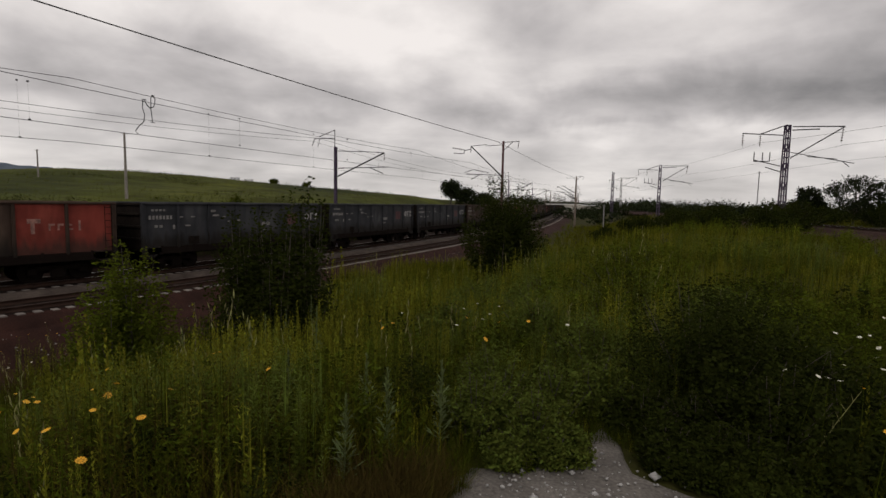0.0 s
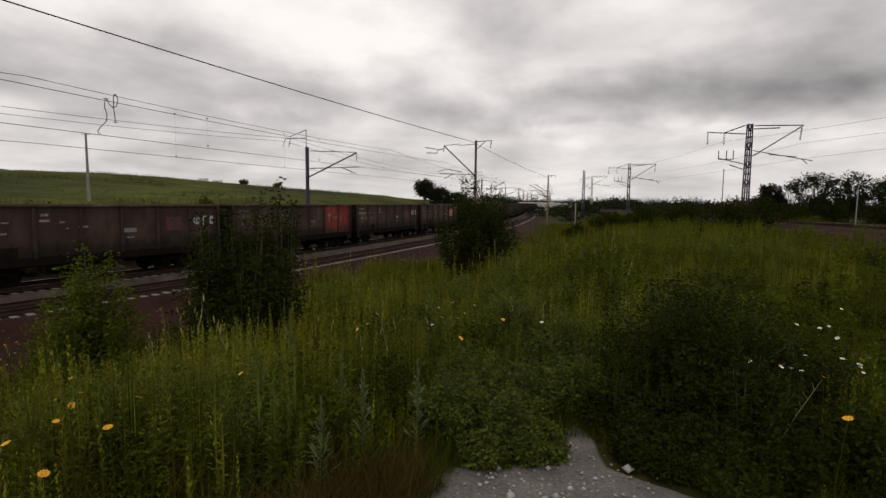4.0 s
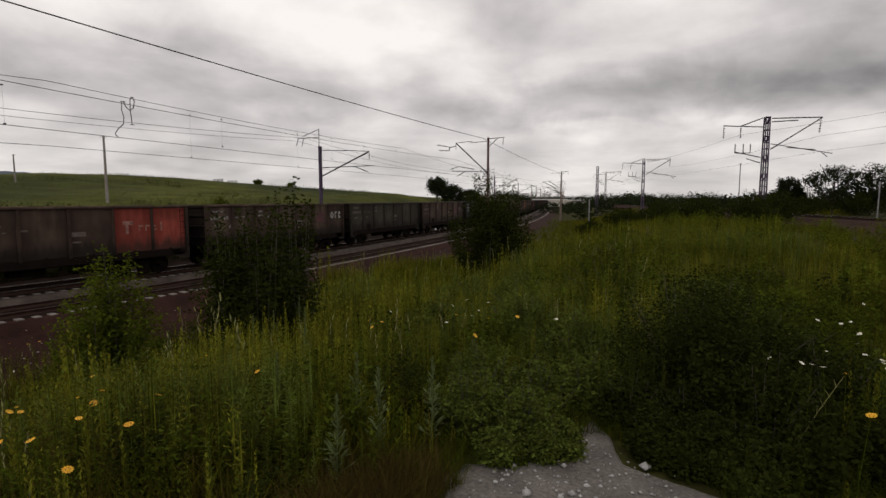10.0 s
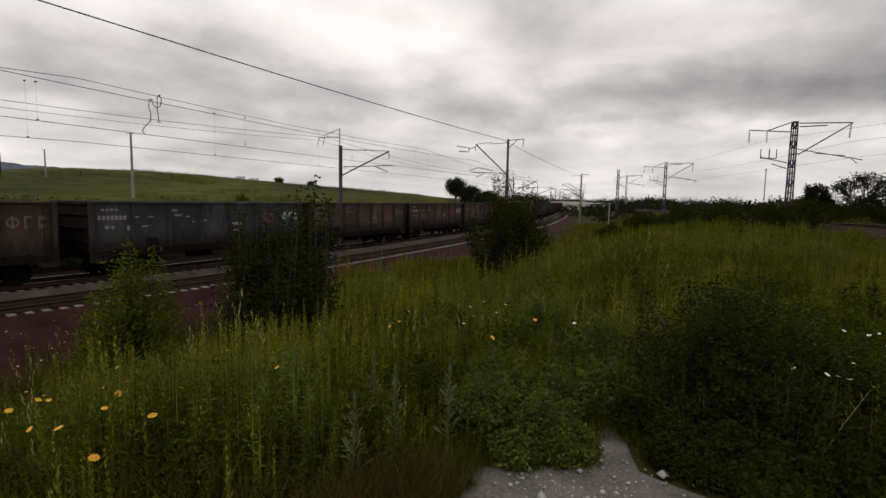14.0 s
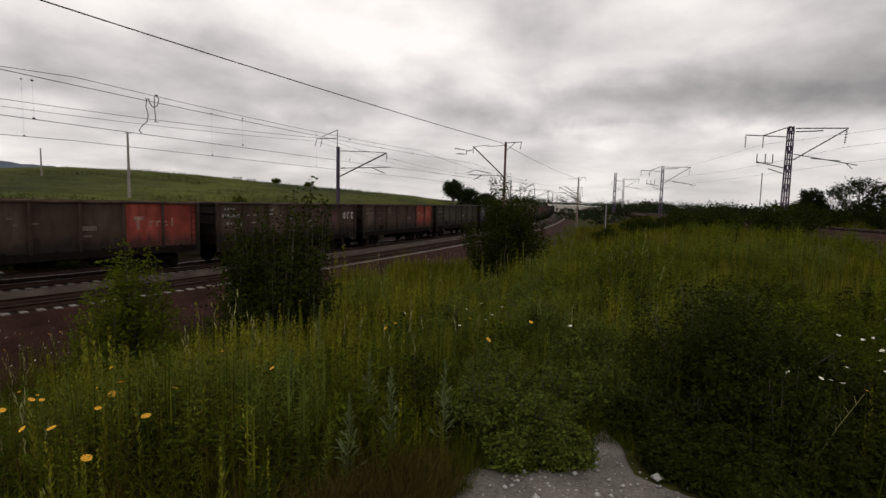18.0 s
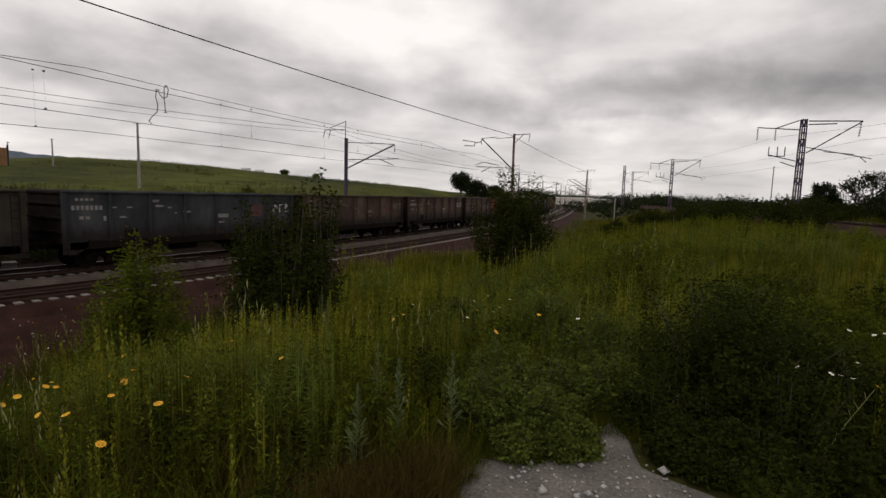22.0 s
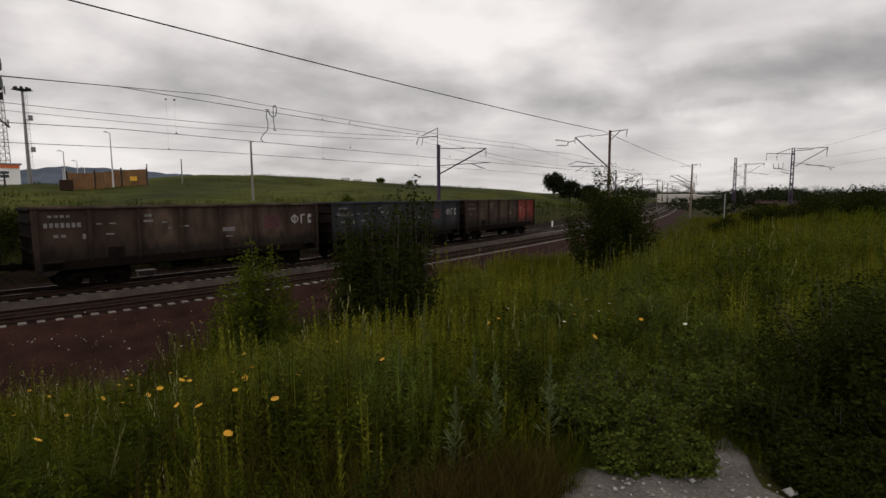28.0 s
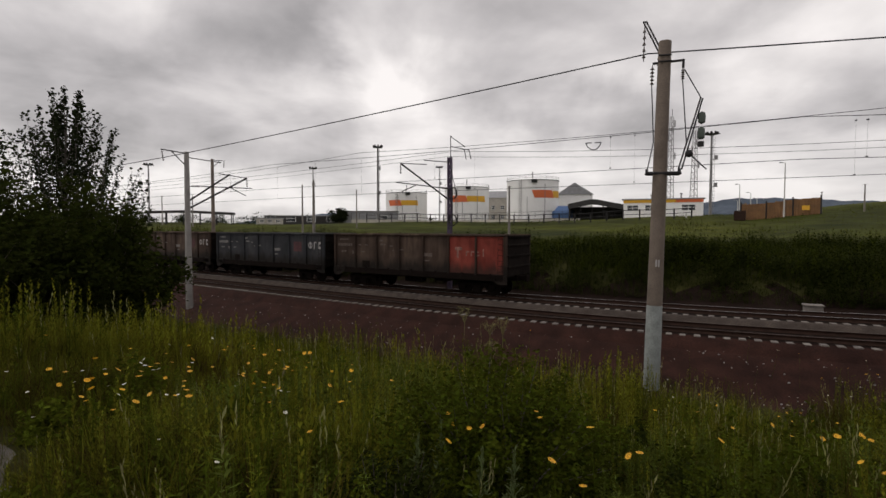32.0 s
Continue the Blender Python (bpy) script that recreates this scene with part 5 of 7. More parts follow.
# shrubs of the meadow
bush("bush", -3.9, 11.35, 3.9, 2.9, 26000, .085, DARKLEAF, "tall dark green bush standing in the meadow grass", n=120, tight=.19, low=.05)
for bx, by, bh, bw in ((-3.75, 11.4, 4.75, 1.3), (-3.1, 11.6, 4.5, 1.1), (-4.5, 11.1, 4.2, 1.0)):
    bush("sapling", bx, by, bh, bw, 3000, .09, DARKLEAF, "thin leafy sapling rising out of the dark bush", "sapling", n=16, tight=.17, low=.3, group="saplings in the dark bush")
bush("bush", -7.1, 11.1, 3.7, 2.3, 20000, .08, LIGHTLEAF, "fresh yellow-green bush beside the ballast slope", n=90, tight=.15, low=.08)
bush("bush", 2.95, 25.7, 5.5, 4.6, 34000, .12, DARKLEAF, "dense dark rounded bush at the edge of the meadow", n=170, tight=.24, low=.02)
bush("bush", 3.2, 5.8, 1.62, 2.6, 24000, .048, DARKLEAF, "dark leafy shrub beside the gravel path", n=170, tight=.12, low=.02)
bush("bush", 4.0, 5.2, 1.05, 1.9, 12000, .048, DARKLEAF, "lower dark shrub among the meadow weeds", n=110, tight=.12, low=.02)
bush("bush", 4.6, 6.6, 1.0, 2.4, 12000, .055, WEED, "leafy green clump among the meadow weeds", "weeds", n=120, tight=.14, low=.03)
bush("bush", 2.0, 6.6, .95, 1.7, 9000, .05, SOFTWEED, "leafy green clump among the meadow weeds", "weeds", n=90, tight=.11, low=.03)
bush("bush", 3.2, 4.75, .95, 1.3, 8000, .045, DARKLEAF, "low dark shrub hanging over the gravel path", n=90, tight=.1, low=.02)
bush("bush", .86, 4.68, .62, .72, 5200, .04, SOFTWEED, "rounded clump of leafy weeds at the path's edge", "weeds", n=80, tight=.05, low=.03)
bush("bush", .3, 4.95, .72, .95, 5200, .042, SOFTWEED, "rounded clump of leafy weeds near the path", "weeds", n=80, tight=.06, low=.03)
bush("bush", .74, 4.28, .2, .2, 500, .03, WEED, "small tuft of weeds growing in the gravel", "weeds", n=16, tight=.025, low=.03)
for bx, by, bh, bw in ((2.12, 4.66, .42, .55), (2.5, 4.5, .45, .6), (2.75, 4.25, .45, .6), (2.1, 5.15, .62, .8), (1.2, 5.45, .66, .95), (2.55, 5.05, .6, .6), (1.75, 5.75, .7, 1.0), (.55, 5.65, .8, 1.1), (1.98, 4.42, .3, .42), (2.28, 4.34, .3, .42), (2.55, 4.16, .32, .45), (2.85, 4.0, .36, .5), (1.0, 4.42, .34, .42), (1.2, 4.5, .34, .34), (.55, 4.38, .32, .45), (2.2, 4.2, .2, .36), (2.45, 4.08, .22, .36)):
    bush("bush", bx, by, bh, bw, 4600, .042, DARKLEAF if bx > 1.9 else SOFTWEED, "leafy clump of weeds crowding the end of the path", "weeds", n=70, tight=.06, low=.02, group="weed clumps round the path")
for bx, by, bh, bw, bm_ in ((1.5, 8.0, .95, 1.6, SOFTWEED), (3.1, 9.4, 1.0, 1.6, WEED), (5.4, 9.9, .95, 2.2, SOFTWEED), (2.2, 11.8, 1.0, 2.0, SOFTWEED), (6.6, 8.3, .85, 1.5, WEED), (.1, 9.2, .95, 1.5, SOFTWEED), (4.4, 12.6, 1.1, 2.6, WEED), (7.6, 11.6, .9, 2.2, WEED), (1.2, 14.5, 1.1, 2.4, SOFTWEED), (5.8, 15.8, 1.0, 2.4, WEED), (-1.4, 11.6, 1.0, 1.6, DARKLEAF)):
    bush("bush", bx, by, bh, bw, 6000, .06, bm_, "broad mound of leafy weeds in the meadow", "weeds", n=70, tight=.12, low=.02, group="weed mounds of the meadow")
for bx, by, bh, bw in ((-6.2, 12.3, 1.9, 2.4), (-5.2, 13.0, 1.8, 2.4), (-8.6, 11.9, 1.2, 2.0), (-7.3, 13.3, 1.5, 2.2)):
    bush("bush", bx, by, bh, bw, 6000, .075, WEED, "tangled green weeds at the foot of the ballast slope", "weeds", n=70, tight=.16, low=.03, group="weed clumps by the ballast")
bush("bush", -5.0, 1.25, 1.6, 2.6, 20000, .055, WEED, "broad clump of tall green weeds near the path", "weeds", n=150, tight=.1, low=.03)
bush("bush", -5.7, 2.1, 1.15, 1.7, 8000, .06, WEED, "dark clump of tall weeds in the meadow", "weeds", n=80, tight=.1, low=.03)
bush("bush", -4.3, .1, .8, 1.3, 6000, .05, DARKLEAF, "low dark clump of weeds near the path", "weeds", n=70, tight=.08, low=.03)
bush("bush", -16.6, -7.4, 4.7, 5.6, 36000, .15, DARKLEAF, "broad dark bush by the railway", n=150, tight=.3, low=.02)
bush("bush", -17.8, -11.3, 5.0, 6.0, 34000, .15, DARKLEAF, "broad dark bush under the tree", n=140, tight=.3, low=.02)
bush("bush", -13.4, -9.0, 3.0, 4.0, 18000, .11, DARKLEAF, "broad dark bush above the meadow", n=110, tight=.2, low=.03)
for bx, by, bh, bw in ((18.7, 40.9, 1.9, 4.6), (21.2, 39.6, 2.1, 4.2), (24.0, 38.4, 2.5, 4.0), (15.2, 47.5, 1.7, 3.6), (27.0, 42.0, 2.6, 4.4), (30.0, 43.6, 2.7, 4.2), (17.0, 44.0, 1.8, 4.0), (22.5, 42.5, 2.2, 4.4), (33.5, 50.5, 2.3, 4.0)):
    bush("bush", bx, by, bh, bw, 6500, .16, DARKLEAF, "low dark bush at the far side of the meadow", n=46, tight=.28, low=.02, group="bushes before the separate track")

for bx, by, bh, bw in ((-22.5, 55.6, 1.9, 2.4), (-45.8, 137.6, 1.4, 2.8), (-38.0, 140.0, 1.2, 2.6)):
    bush("bush", bx, by, bh, bw, 2600, .2, WEED, "small round bush on the grassy hill", n=36, tight=.22, low=.02, group="bushes on the hill")


def mounds():
    out = {"green": [], "fresh": [], "dark": []}
    x, y = (np.concatenate(q) for q in zip(sector(170, 3.2, 8), sector(50, 3.4, 9, 45, 128), sector(300, 8, 15), sector(950, 15, 40)))
    x, y = meadow(x, y, .6)
    for a, b in zip(x, y):
        r = math.hypot(a, b)
        if math.hypot((a + .45) / .8, (b - 3.6) / .5) < 1:
            continue
        if math.degrees(math.atan2(-a, b)) > 84 and RNG.uniform() < .55:
            continue
        right = math.degrees(math.atan2(-a, b)) < 8
        q = RNG.uniform()
        left = math.degrees(math.atan2(-a, b)) > 84
        kind = "dark" if 1.8 < a < 4.2 and r < 7 else "fresh" if (right and r > 7.5 and q < .6) or (left and q < .4) else "dark" if q > .82 and not left else "green"
        out[kind].append((a, b, RNG.uniform(.35, 1.05) * (1.15 if r > 9 else .85), RNG.uniform(.6, 1.0) * (1.0 if r < 9 else 1.6)))
    weed_mounds("weed_clumps", out["green"], WEED, "rounded clumps of leafy green weeds")
    weed_mounds("weed_clumps", out["dark"], DARKLEAF, "rounded clumps of dark leafy weeds")
    weed_mounds("weed_clumps", out["fresh"], LIGHTLEAF, "rounded clumps of fresh yellow-green weeds")


mounds()
tree("tree", -22.9, -10.6, 9.5, 6.8, .14, 13000, .12, FARLEAF, "slender young tree with steep leafy branches", clumps=84, tight=.11, upright=True, base=.25)
for tx, ty, th, tw in ((46.5, 65.5, 5.6, 3.2), (50.0, 62.5, 6.4, 6.0), (53.5, 61.0, 6.2, 5.5), (57.0, 58.5, 6.4, 6.5), (61.5, 60.0, 6.8, 7.0), (48.5, 68.0, 3.8, 4.5)):
    tree("tree", tx, ty, th, tw, .16, 4600, .2, FARLEAF, "broad dark tree beyond the separate track", clumps=40, tight=.14, base=.2, group="trees beyond the separate track")
for tx, ty, th, tw in ((1.9, 150, 7.6, 5.4), (6.2, 149, 6.4, 6.8), (11.5, 151, 6.2, 8.0)):
    tree("tree", tx, ty, th, tw, .25, 4200, .4, FARLEAF, "dark tree at the foot of the hill", clumps=60, tight=.2, base=.16, group="trees at the foot of the hill")


for bx, by, bh, bw in ((44, 66, 2.6, 5.5), (47.5, 63, 2.8, 6.0), (51, 60, 2.9, 6.0), (54.5, 57.5, 2.8, 6.0), (58, 55, 3.0, 6.5), (62, 53, 3.0, 6.5)):
    bush("bush", bx, by, bh, bw, 5200, .19, DARKLEAF, "low dark hedge bush beyond the separate track", n=46, tight=.3, low=.02, group="hedge beyond the separate track")


def far_woods():
    """Dark hedges and woods along the horizon."""
    p, size = [], []
    for k in range(330):
        a = radians(-(13 + 45 * RNG.uniform() ** 1.0)) if k < 240 else radians(RNG.uniform(80, 128))
        r = RNG.uniform(130, 420) if k < 240 else RNG.uniform(210, 380)
        x, y = -r * math.sin(a), r * math.cos(a)
        h = RNG.uniform(2.2, 4.4) * (1 + r / 700)
        w = RNG.uniform(4, 11) * (1 + r / 600)
        q, _ = crown_points(360, w / 2, w / 2, h * .5, 22, .17)
        q += (x, y, gz(x, y) + h * .45)
        p.append(q)
    # the taller belt behind the station yard
    for k in range(110):
        a, r = radians(-RNG.uniform(7, 30)), RNG.uniform(350, 430)
        x, y = -r * math.sin(a), r * math.cos(a)
        h, w = RNG.uniform(6.4, 8.6) + (2.0 if RNG.uniform() < .12 else 0), RNG.uniform(9, 20)
        q, _ = crown_points(420, w / 2, w / 2, h * .5, 24, .17)
        p.append(q + (x, y, gz(x, y) + h * .45))
    V, F = leaf_cloud(np.vstack(p), .5)
    tagged(mesh_object("far_woods", V, F, FARLEAF), "dark hedges and woods along the horizon", "woods", kind="stuff")


far_woods()


# ---- tall pale weeds that stand out singly ----
def tall_weed(x, y, h, label):
    w = empty("tall_weed", Matrix.Translation((x, y, gz(x, y) - .03)), label, "weed", "tall pale weeds")
    rnd = random.Random(int(x * 100 + y * 37) % 9973)
    bm = bmesh.new()
    tube(bm, (0, 0, 0), (.02 * h, .01 * h, h * .6), .007, .005, 5)
    tube(bm, (.02 * h, .01 * h, h * .6), (.02 * h, .03 * h, h), .005, .002, 5)
    part("stem", bm, PALELEAF, w)
    out = []
    for k in range(int(26 + 26 * h)):
        f = .15 + .85 * k / (26 + 26 * h)
        a, z = k * 2.4, h * f
        n = (.17 * (1.15 - f) + .02) * rnd.uniform(.45, 1.3)
        a += rnd.uniform(-.8, .8)
        d = np.array([math.cos(a), math.sin(a), rnd.uniform(.3, 1.0) + f])
        out.append(leaf((.02 * h, .02 * h * f, z), d, n, n * .11))
        if f < .8:
            for s in (-.7, .7):
                e = np.array([math.cos(a + s), math.sin(a + s), rnd.uniform(.2, .7)])
                out.append(leaf(np.array([.02 * h, .02 * h * f, z]) + d / np.linalg.norm(d) * n * .45, e, n * .55, n * .07))
        if f > .55:
            for _ in range(2):
                out.append(leaf((.02 * h, .02 * h * f, z), (rnd.uniform(-.4, .4), rnd.uniform(-.4, .4), 1), n * .6 + .03, .006))
    V, F = join(out)
    mesh_object("foliage", V, F, PALELEAF, parent=w)
    return w


def dry_umbel(x, y, h, label):
    w = empty("dry_weed", Matrix.Translation((x, y, gz(x, y) - .03)), label, "weed", "tall pale weeds")
    rnd = random.Random(int(-x * 91 + y * 53) % 9973)
    bm = bmesh.new()
    tube(bm, (0, 0, 0), (.02, .02, h * .55), .012, .009, 5)
    heads = []
    for k in range(9):
        a, z = k * 2.4, h * (.5 + .05 * k)
        tip = Vector((math.cos(a) * .22, math.sin(a) * .22, min(h, z + .28 * h)))
        tube(bm, (.02, .02, h * .5 + .012 * k), tip, .006, .004, 4)
        heads.append(tip)
    part("stem", bm, STRAW, w)
    q = np.vstack([np.array(t) + RNG.normal(size=(26, 3)) * (.05, .05, .06) for t in heads])
    V, F = leaf_cloud(q, .045, .3)
    tagged(mesh_object("seed_head", V, F, STRAW, parent=w), "fluffy pale seed heads", kind="stuff")
    return w


for x, y, h in ((-2.85, 10.6, 1.75), (-3.4, 9.4, 1.45), (-3.2, 10.0, 1.5), (-4.4, 10.1, 1.55), (-2.25, 8.7, 1.3), (-3.3, 8.4, 1.2), (-.83, 4.0, .85), (-.53, 4.35, .95), (-.79, 4.82, .95), (-.05, 4.63, .9), (-4.5, .34, .95), (-4.71, .59, 1.0), (-4.04, .8, .9), (-3.96, 1.05, .9), (-11.7, 5.5, 1.5), (-15.9, -2.8, 1.5), (-14.7, -3.5, 1.3), (-1.7, 5.3, .9), (-5.6, 10.6, 1.7)):
    tall_weed(x, y, h, "tall pale grey-green weed with feathery leaves")
for x, y, h in ((-21.8, 5.3, 1.4), (-20.1, 6.5, 1.3), (-20.6, 6.1, 1.0), (-18.6, 5.6, 1.1)):
    dry_umbel(x, y, h, "tall dry weed with pale bushy seed heads")


def dead_stalk(a, b, label):
    """A leaning dry stem with a few side twigs, from a to b over the ground."""
    a, b = Vector((a[0], a[1], gz(a[0], a[1]) + a[2])), Vector((b[0], b[1], gz(b[0], b[1]) + b[2]))
    w = empty("dry_stalk", Matrix.Translation(a), label, "weed")
    d = b - a
    bm = bmesh.new()
    tube(bm, (0, 0, 0), d * .55 + Vector((0, 0, .03)), .005, .004, 5); tube(bm, d * .55 + Vector((0, 0, .03)), d, .004, .002, 5)
    part("stem", bm, STRAW, w)
    for f in (.35, .5, .62, .74, .86):
        bm = bmesh.new()
        tube(bm, d * f, d * f + Vector((.03 * math.sin(f * 40), .04, .10 - .04 * f)), .004, .002, 4)
        part("twig", bm, STRAW, w)
    return w


dead_stalk((3.35, 4.5, .05), (3.72, 4.4, .84), "leaning dry pale stalk with short twigs")
dead_stalk((-3.9, 3.5, .1), (-3.3, 3.2, .95), "leaning dry pale stalk with short twigs")
dead_stalk((-11.4, 9.2, .1), (-10.6, 9.6, 1.1), "leaning dry pale stalk with short twigs")


# ---- flowers ----
def flower_meshes(r, mat):
    bm = bmesh.new()
    for k in range(11):
        a = 2 * math.pi * k / 11
        d, s = Vector((math.cos(a), math.sin(a), .12)), Vector((-math.sin(a), math.cos(a), 0))
        q = [bm.verts.new(v) for v in (d * r * .2, d * r * .7 + s * r * .2, d * r, d * r * .7 - s * r * .2)]
        bm.faces.new(q)
    bmesh.ops.create_uvsphere(bm, u_segments=8, v_segments=5, radius=r * .3, matrix=Matrix.Diagonal((1, 1, .55, 1)))
    head = bpy.data.meshes.new("flower_head")
    bm.to_mesh(head); bm.free(); head.materials.append(mat)
    bm = bmesh.new()
    tube(bm, (0, 0, -.62), (.015, .01, -.3), .0028, .0024, 5); tube(bm, (.015, .01, -.3), (0, 0, 0), .0024, .0018, 5)
    stem = bpy.data.meshes.new("stem")
    bm.to_mesh(stem); bm.free(); stem.materials.append(WEED)
    return head, stem


def plant_flowers():
    rnd = random.Random(11)
    yellow, small, cream = flower_meshes(.031, PETAL), flower_meshes(.028, PETAL), flower_meshes(.024, WHITEPETAL)

    def flower(x, y, head, stem, top):
        pale = head is cream[0]
        f = empty("white_flower" if pale else "yellow_flower", Matrix.Translation((x, y, gz(x, y) + top)) @ pose(0, 0, 0, rnd.uniform(-10, 10), rnd.uniform(-10, 10), rnd.uniform(0, 360)), "small cream wildflower on a thin stem" if pale else "yellow daisy-like wildflower on a thin stem", "flower", "wildflowers of the meadow")
        s = rnd.uniform(.75, 1.25)
        shared("flower_head", head, f, Matrix.Rotation(radians(rnd.uniform(-42, 42)), 4, "X") @ Matrix.Diagonal((s, s, s, 1)))
        shared("stem", stem, f, Matrix.Diagonal((1, 1, top / .62 + .06, 1)))

    # those that stand out singly
    single = [(-12.65, 15.19), (-3.7, 5.17), (-3.24, 4.72), (-3.36, 5.04), (-2.46, 4.41), (-4.07, 4.9), (-2.76, 3.83), (-3.0, 3.66), (-2.23, 3.58), (-2.22, 2.94), (-5.85, 11.98), (-3.07, 6.59), (-2.95, 6.5), (-1.67, 4.66), (-1.05, 8.1), (-.76, 6.07), (-.68, 6.49), (.28, 6.38), (.42, 5.21), (1.07, 6.4), (.7, 6.44), (3.6, 4.24), (3.0, 3.3)]
    beyond = [(-6.74, -2.63), (-6.28, -2.5), (-7.29, -2.92), (-6.98, -2.36), (-7.27, -2.19), (-8.77, -2.05), (-9.31, -1.73), (-12.43, -1.77), (-8.93, -1.27), (-9.01, -1.14), (-6.42, -1.43), (-6.69, -1.16), (-6.78, -.89), (-5.67, -1.83), (-5.34, -2.21), (-5.11, -2.32), (-5.6, -2.78), (-6.48, -2.78), (-6.17, -2.2), (-6.14, -1.27), (-6.16, -1.16), (-5.48, -1.02), (-5.53, -.3), (-7.61, -.12), (-6.17, -.42), (-18.49, 2.38), (-13.36, 1.34), (-16.04, 2.24), (-18.75, 3.37), (-11.81, 1.24)]
    post = [(-19.22, 7.39), (-15.26, 5.34), (-4.84, 1.63), (-4.48, 1.52), (-3.97, 1.76), (-3.35, 1.73), (-3.32, 1.8), (-3.36, 1.13), (-3.79, 2.9), (-11.81, 9.24), (-10.21, 7.39), (-10.08, 6.04), (-12.07, 15.59), (-12.19, 15.3), (-3.91, 4.58), (-2.94, 3.33), (-3.8, 3.99), (-4.82, .71), (-4.67, .71), (-4.33, .79), (-4.46, .95), (-4.1, .55), (-3.03, 1.2)]
    white = [(6.8, 7.75), (5.39, 6.32), (4.97, 5.97), (4.37, 5.03), (4.2, 4.74), (4.05, 4.38), (3.9, 4.17), (3.4, 4.25), (3.36, 4.33), (3.29, 4.36), (3.2, 4.66)]
    for places, kind, top in ((single, yellow, .9), (beyond, yellow, .95), (post, yellow, .95), (white, cream, .95)):
        for x, y in places:
            flower(x, y, *kind, top + rnd.uniform(-.03, .05))
    # scattered ones: centre, number, spread, kind
    for (cx, cy), n, spread, kind in (((.5, 6.5), 8, .45, cream), ((4.4, 5.2), 9, .7, cream), ((-6.6, -2.3), 38, .9, small), ((-6.2, -2.6), 30, .9, cream), ((-7.6, -1.2), 12, .9, small), ((-14.5, 2.4), 8, 1.3, small), ((-9.5, 1.2), 6, 1.2, small), ((-11.5, 9.4), 12, 1.2, cream), ((-12.0, 12.5), 14, 1.4, cream), ((-5.2, 4.6), 8, .9, small), ((-13.0, 14.6), 3, .3, yellow), ((-8.2, 8.5), 9, 1.3, small)):
        for _ in range(n):
            flower(cx + rnd.gauss(0, spread), cy + rnd.gauss(0, spread), *kind, rnd.uniform(.84, 1.1))


plant_flowers()


# ---- the gravel path where the camera stands ----
def gravel_path():
    n = 11
    P, half = PATHLINE[np.r_[True, np.hypot(*np.diff(PATHLINE, axis=0).T) > 1e-6]], PATHHALF[np.r_[True, np.hypot(*np.diff(PATHLINE, axis=0).T) > 1e-6]]
    rows = []
    for k in range(n):
        o = (k / (n - 1) - .5) * 2
        q = P + (offset(P, 1) - P) * (half * 1.5 * o * (1 + .25 * value_noise(P[:, 0], P[:, 1], .4, k)))[:, None]
        rows.append(np.c_[q, ground(q[:, 0], q[:, 1]) + .03 - .06 * o ** 4 + .012 * value_noise(q[:, 0], q[:, 1], .12, k)])
    m = len(P)
    V = np.vstack(rows)
    i = np.arange(m - 1)
    F = np.vstack([np.c_[a * m + i, (a + 1) * m + i, (a + 1) * m + i + 1, a * m + i + 1] for a in range(n - 1)])
    tagged(mesh_object("gravel_path", V, F, PALE_BALLAST, smooth=True), "trodden grey gravel path through the weeds", "path", kind="structure")
    t = join([([(0.5, 0, .1), (0, .45, .12), (-.5, .05, .1), (-.05, -.42, .12), (0.02, 0, .42), (0, 0, -.3)], [(0, 1, 4), (1, 2, 4), (2, 3, 4), (3, 0, 4), (1, 0, 5), (2, 1, 5), (3, 2, 5), (0, 3, 5)])])
    x = np.concatenate([RNG.normal(1.1, .6, 420), RNG.normal(-6, .9, 150)])
    y = np.concatenate([RNG.normal(4.0, .5, 420), RNG.normal(-4.7, .7, 150)])
    ok = off_path(x, y) < -.22
    x, y = x[ok], y[ok]
    scatter("gravel_stones", [t], x, y, RNG.lognormal(-3.95, .6, len(x)), STONE, "loose pale stones on the gravel path", "stones", sink=-.035)


gravel_path()


# ---- loose stones over the ballast slope ----
def slope_stones():
    n = 15000
    s = RNG.uniform(95, 240, n)
    v = RNG.uniform(-.2, 5.0, n)
    P = offset(EDGE, 0)[::2]
    A = arcs(P)
    x, y = np.interp(s + 300, A, P[:, 0]), np.interp(s + 300, A, P[:, 1])
    d = np.gradient(P, axis=0)
    d /= np.hypot(d[:, 0], d[:, 1])[:, None]
    dx, dy = np.interp(s + 300, A, d[:, 0]), np.interp(s + 300, A, d[:, 1])
    x, y = x + dy * v, y - dx * v
    k = (np.hypot(x, y) < 50) & (RNG.uniform(0, 1, n) < .12)
    t = join([([(0.5, 0, .1), (0, .45, .12), (-.5, .05, .1), (-.05, -.42, .12), (0.02, 0, .42), (0, 0, -.3)], [(0, 1, 4), (1, 2, 4), (2, 3, 4), (3, 0, 4), (1, 0, 5), (2, 1, 5), (3, 2, 5), (0, 3, 5)])])
    scatter("ballast_stones", [t], x[k], y[k], RNG.lognormal(-3.0, .4, k.sum()), STONE, "scattered pale stones on the brown ballast slope", "stones", sink=-.01)
    low = [leafy_stem(random.uniform(.25, .5), 16, .08, .014, .5, .8) for _ in range(4)]
    k = (v > 2.2) & (RNG.uniform(0, 1, n) < .045) & (np.hypot(x, y) < 45)
    scatter("slope_weeds", low, x[k], y[k], RNG.uniform(.5, 1.2, k.sum()), WEED, "sparse small weeds on the ballast slope", "weeds")


slope_stones()


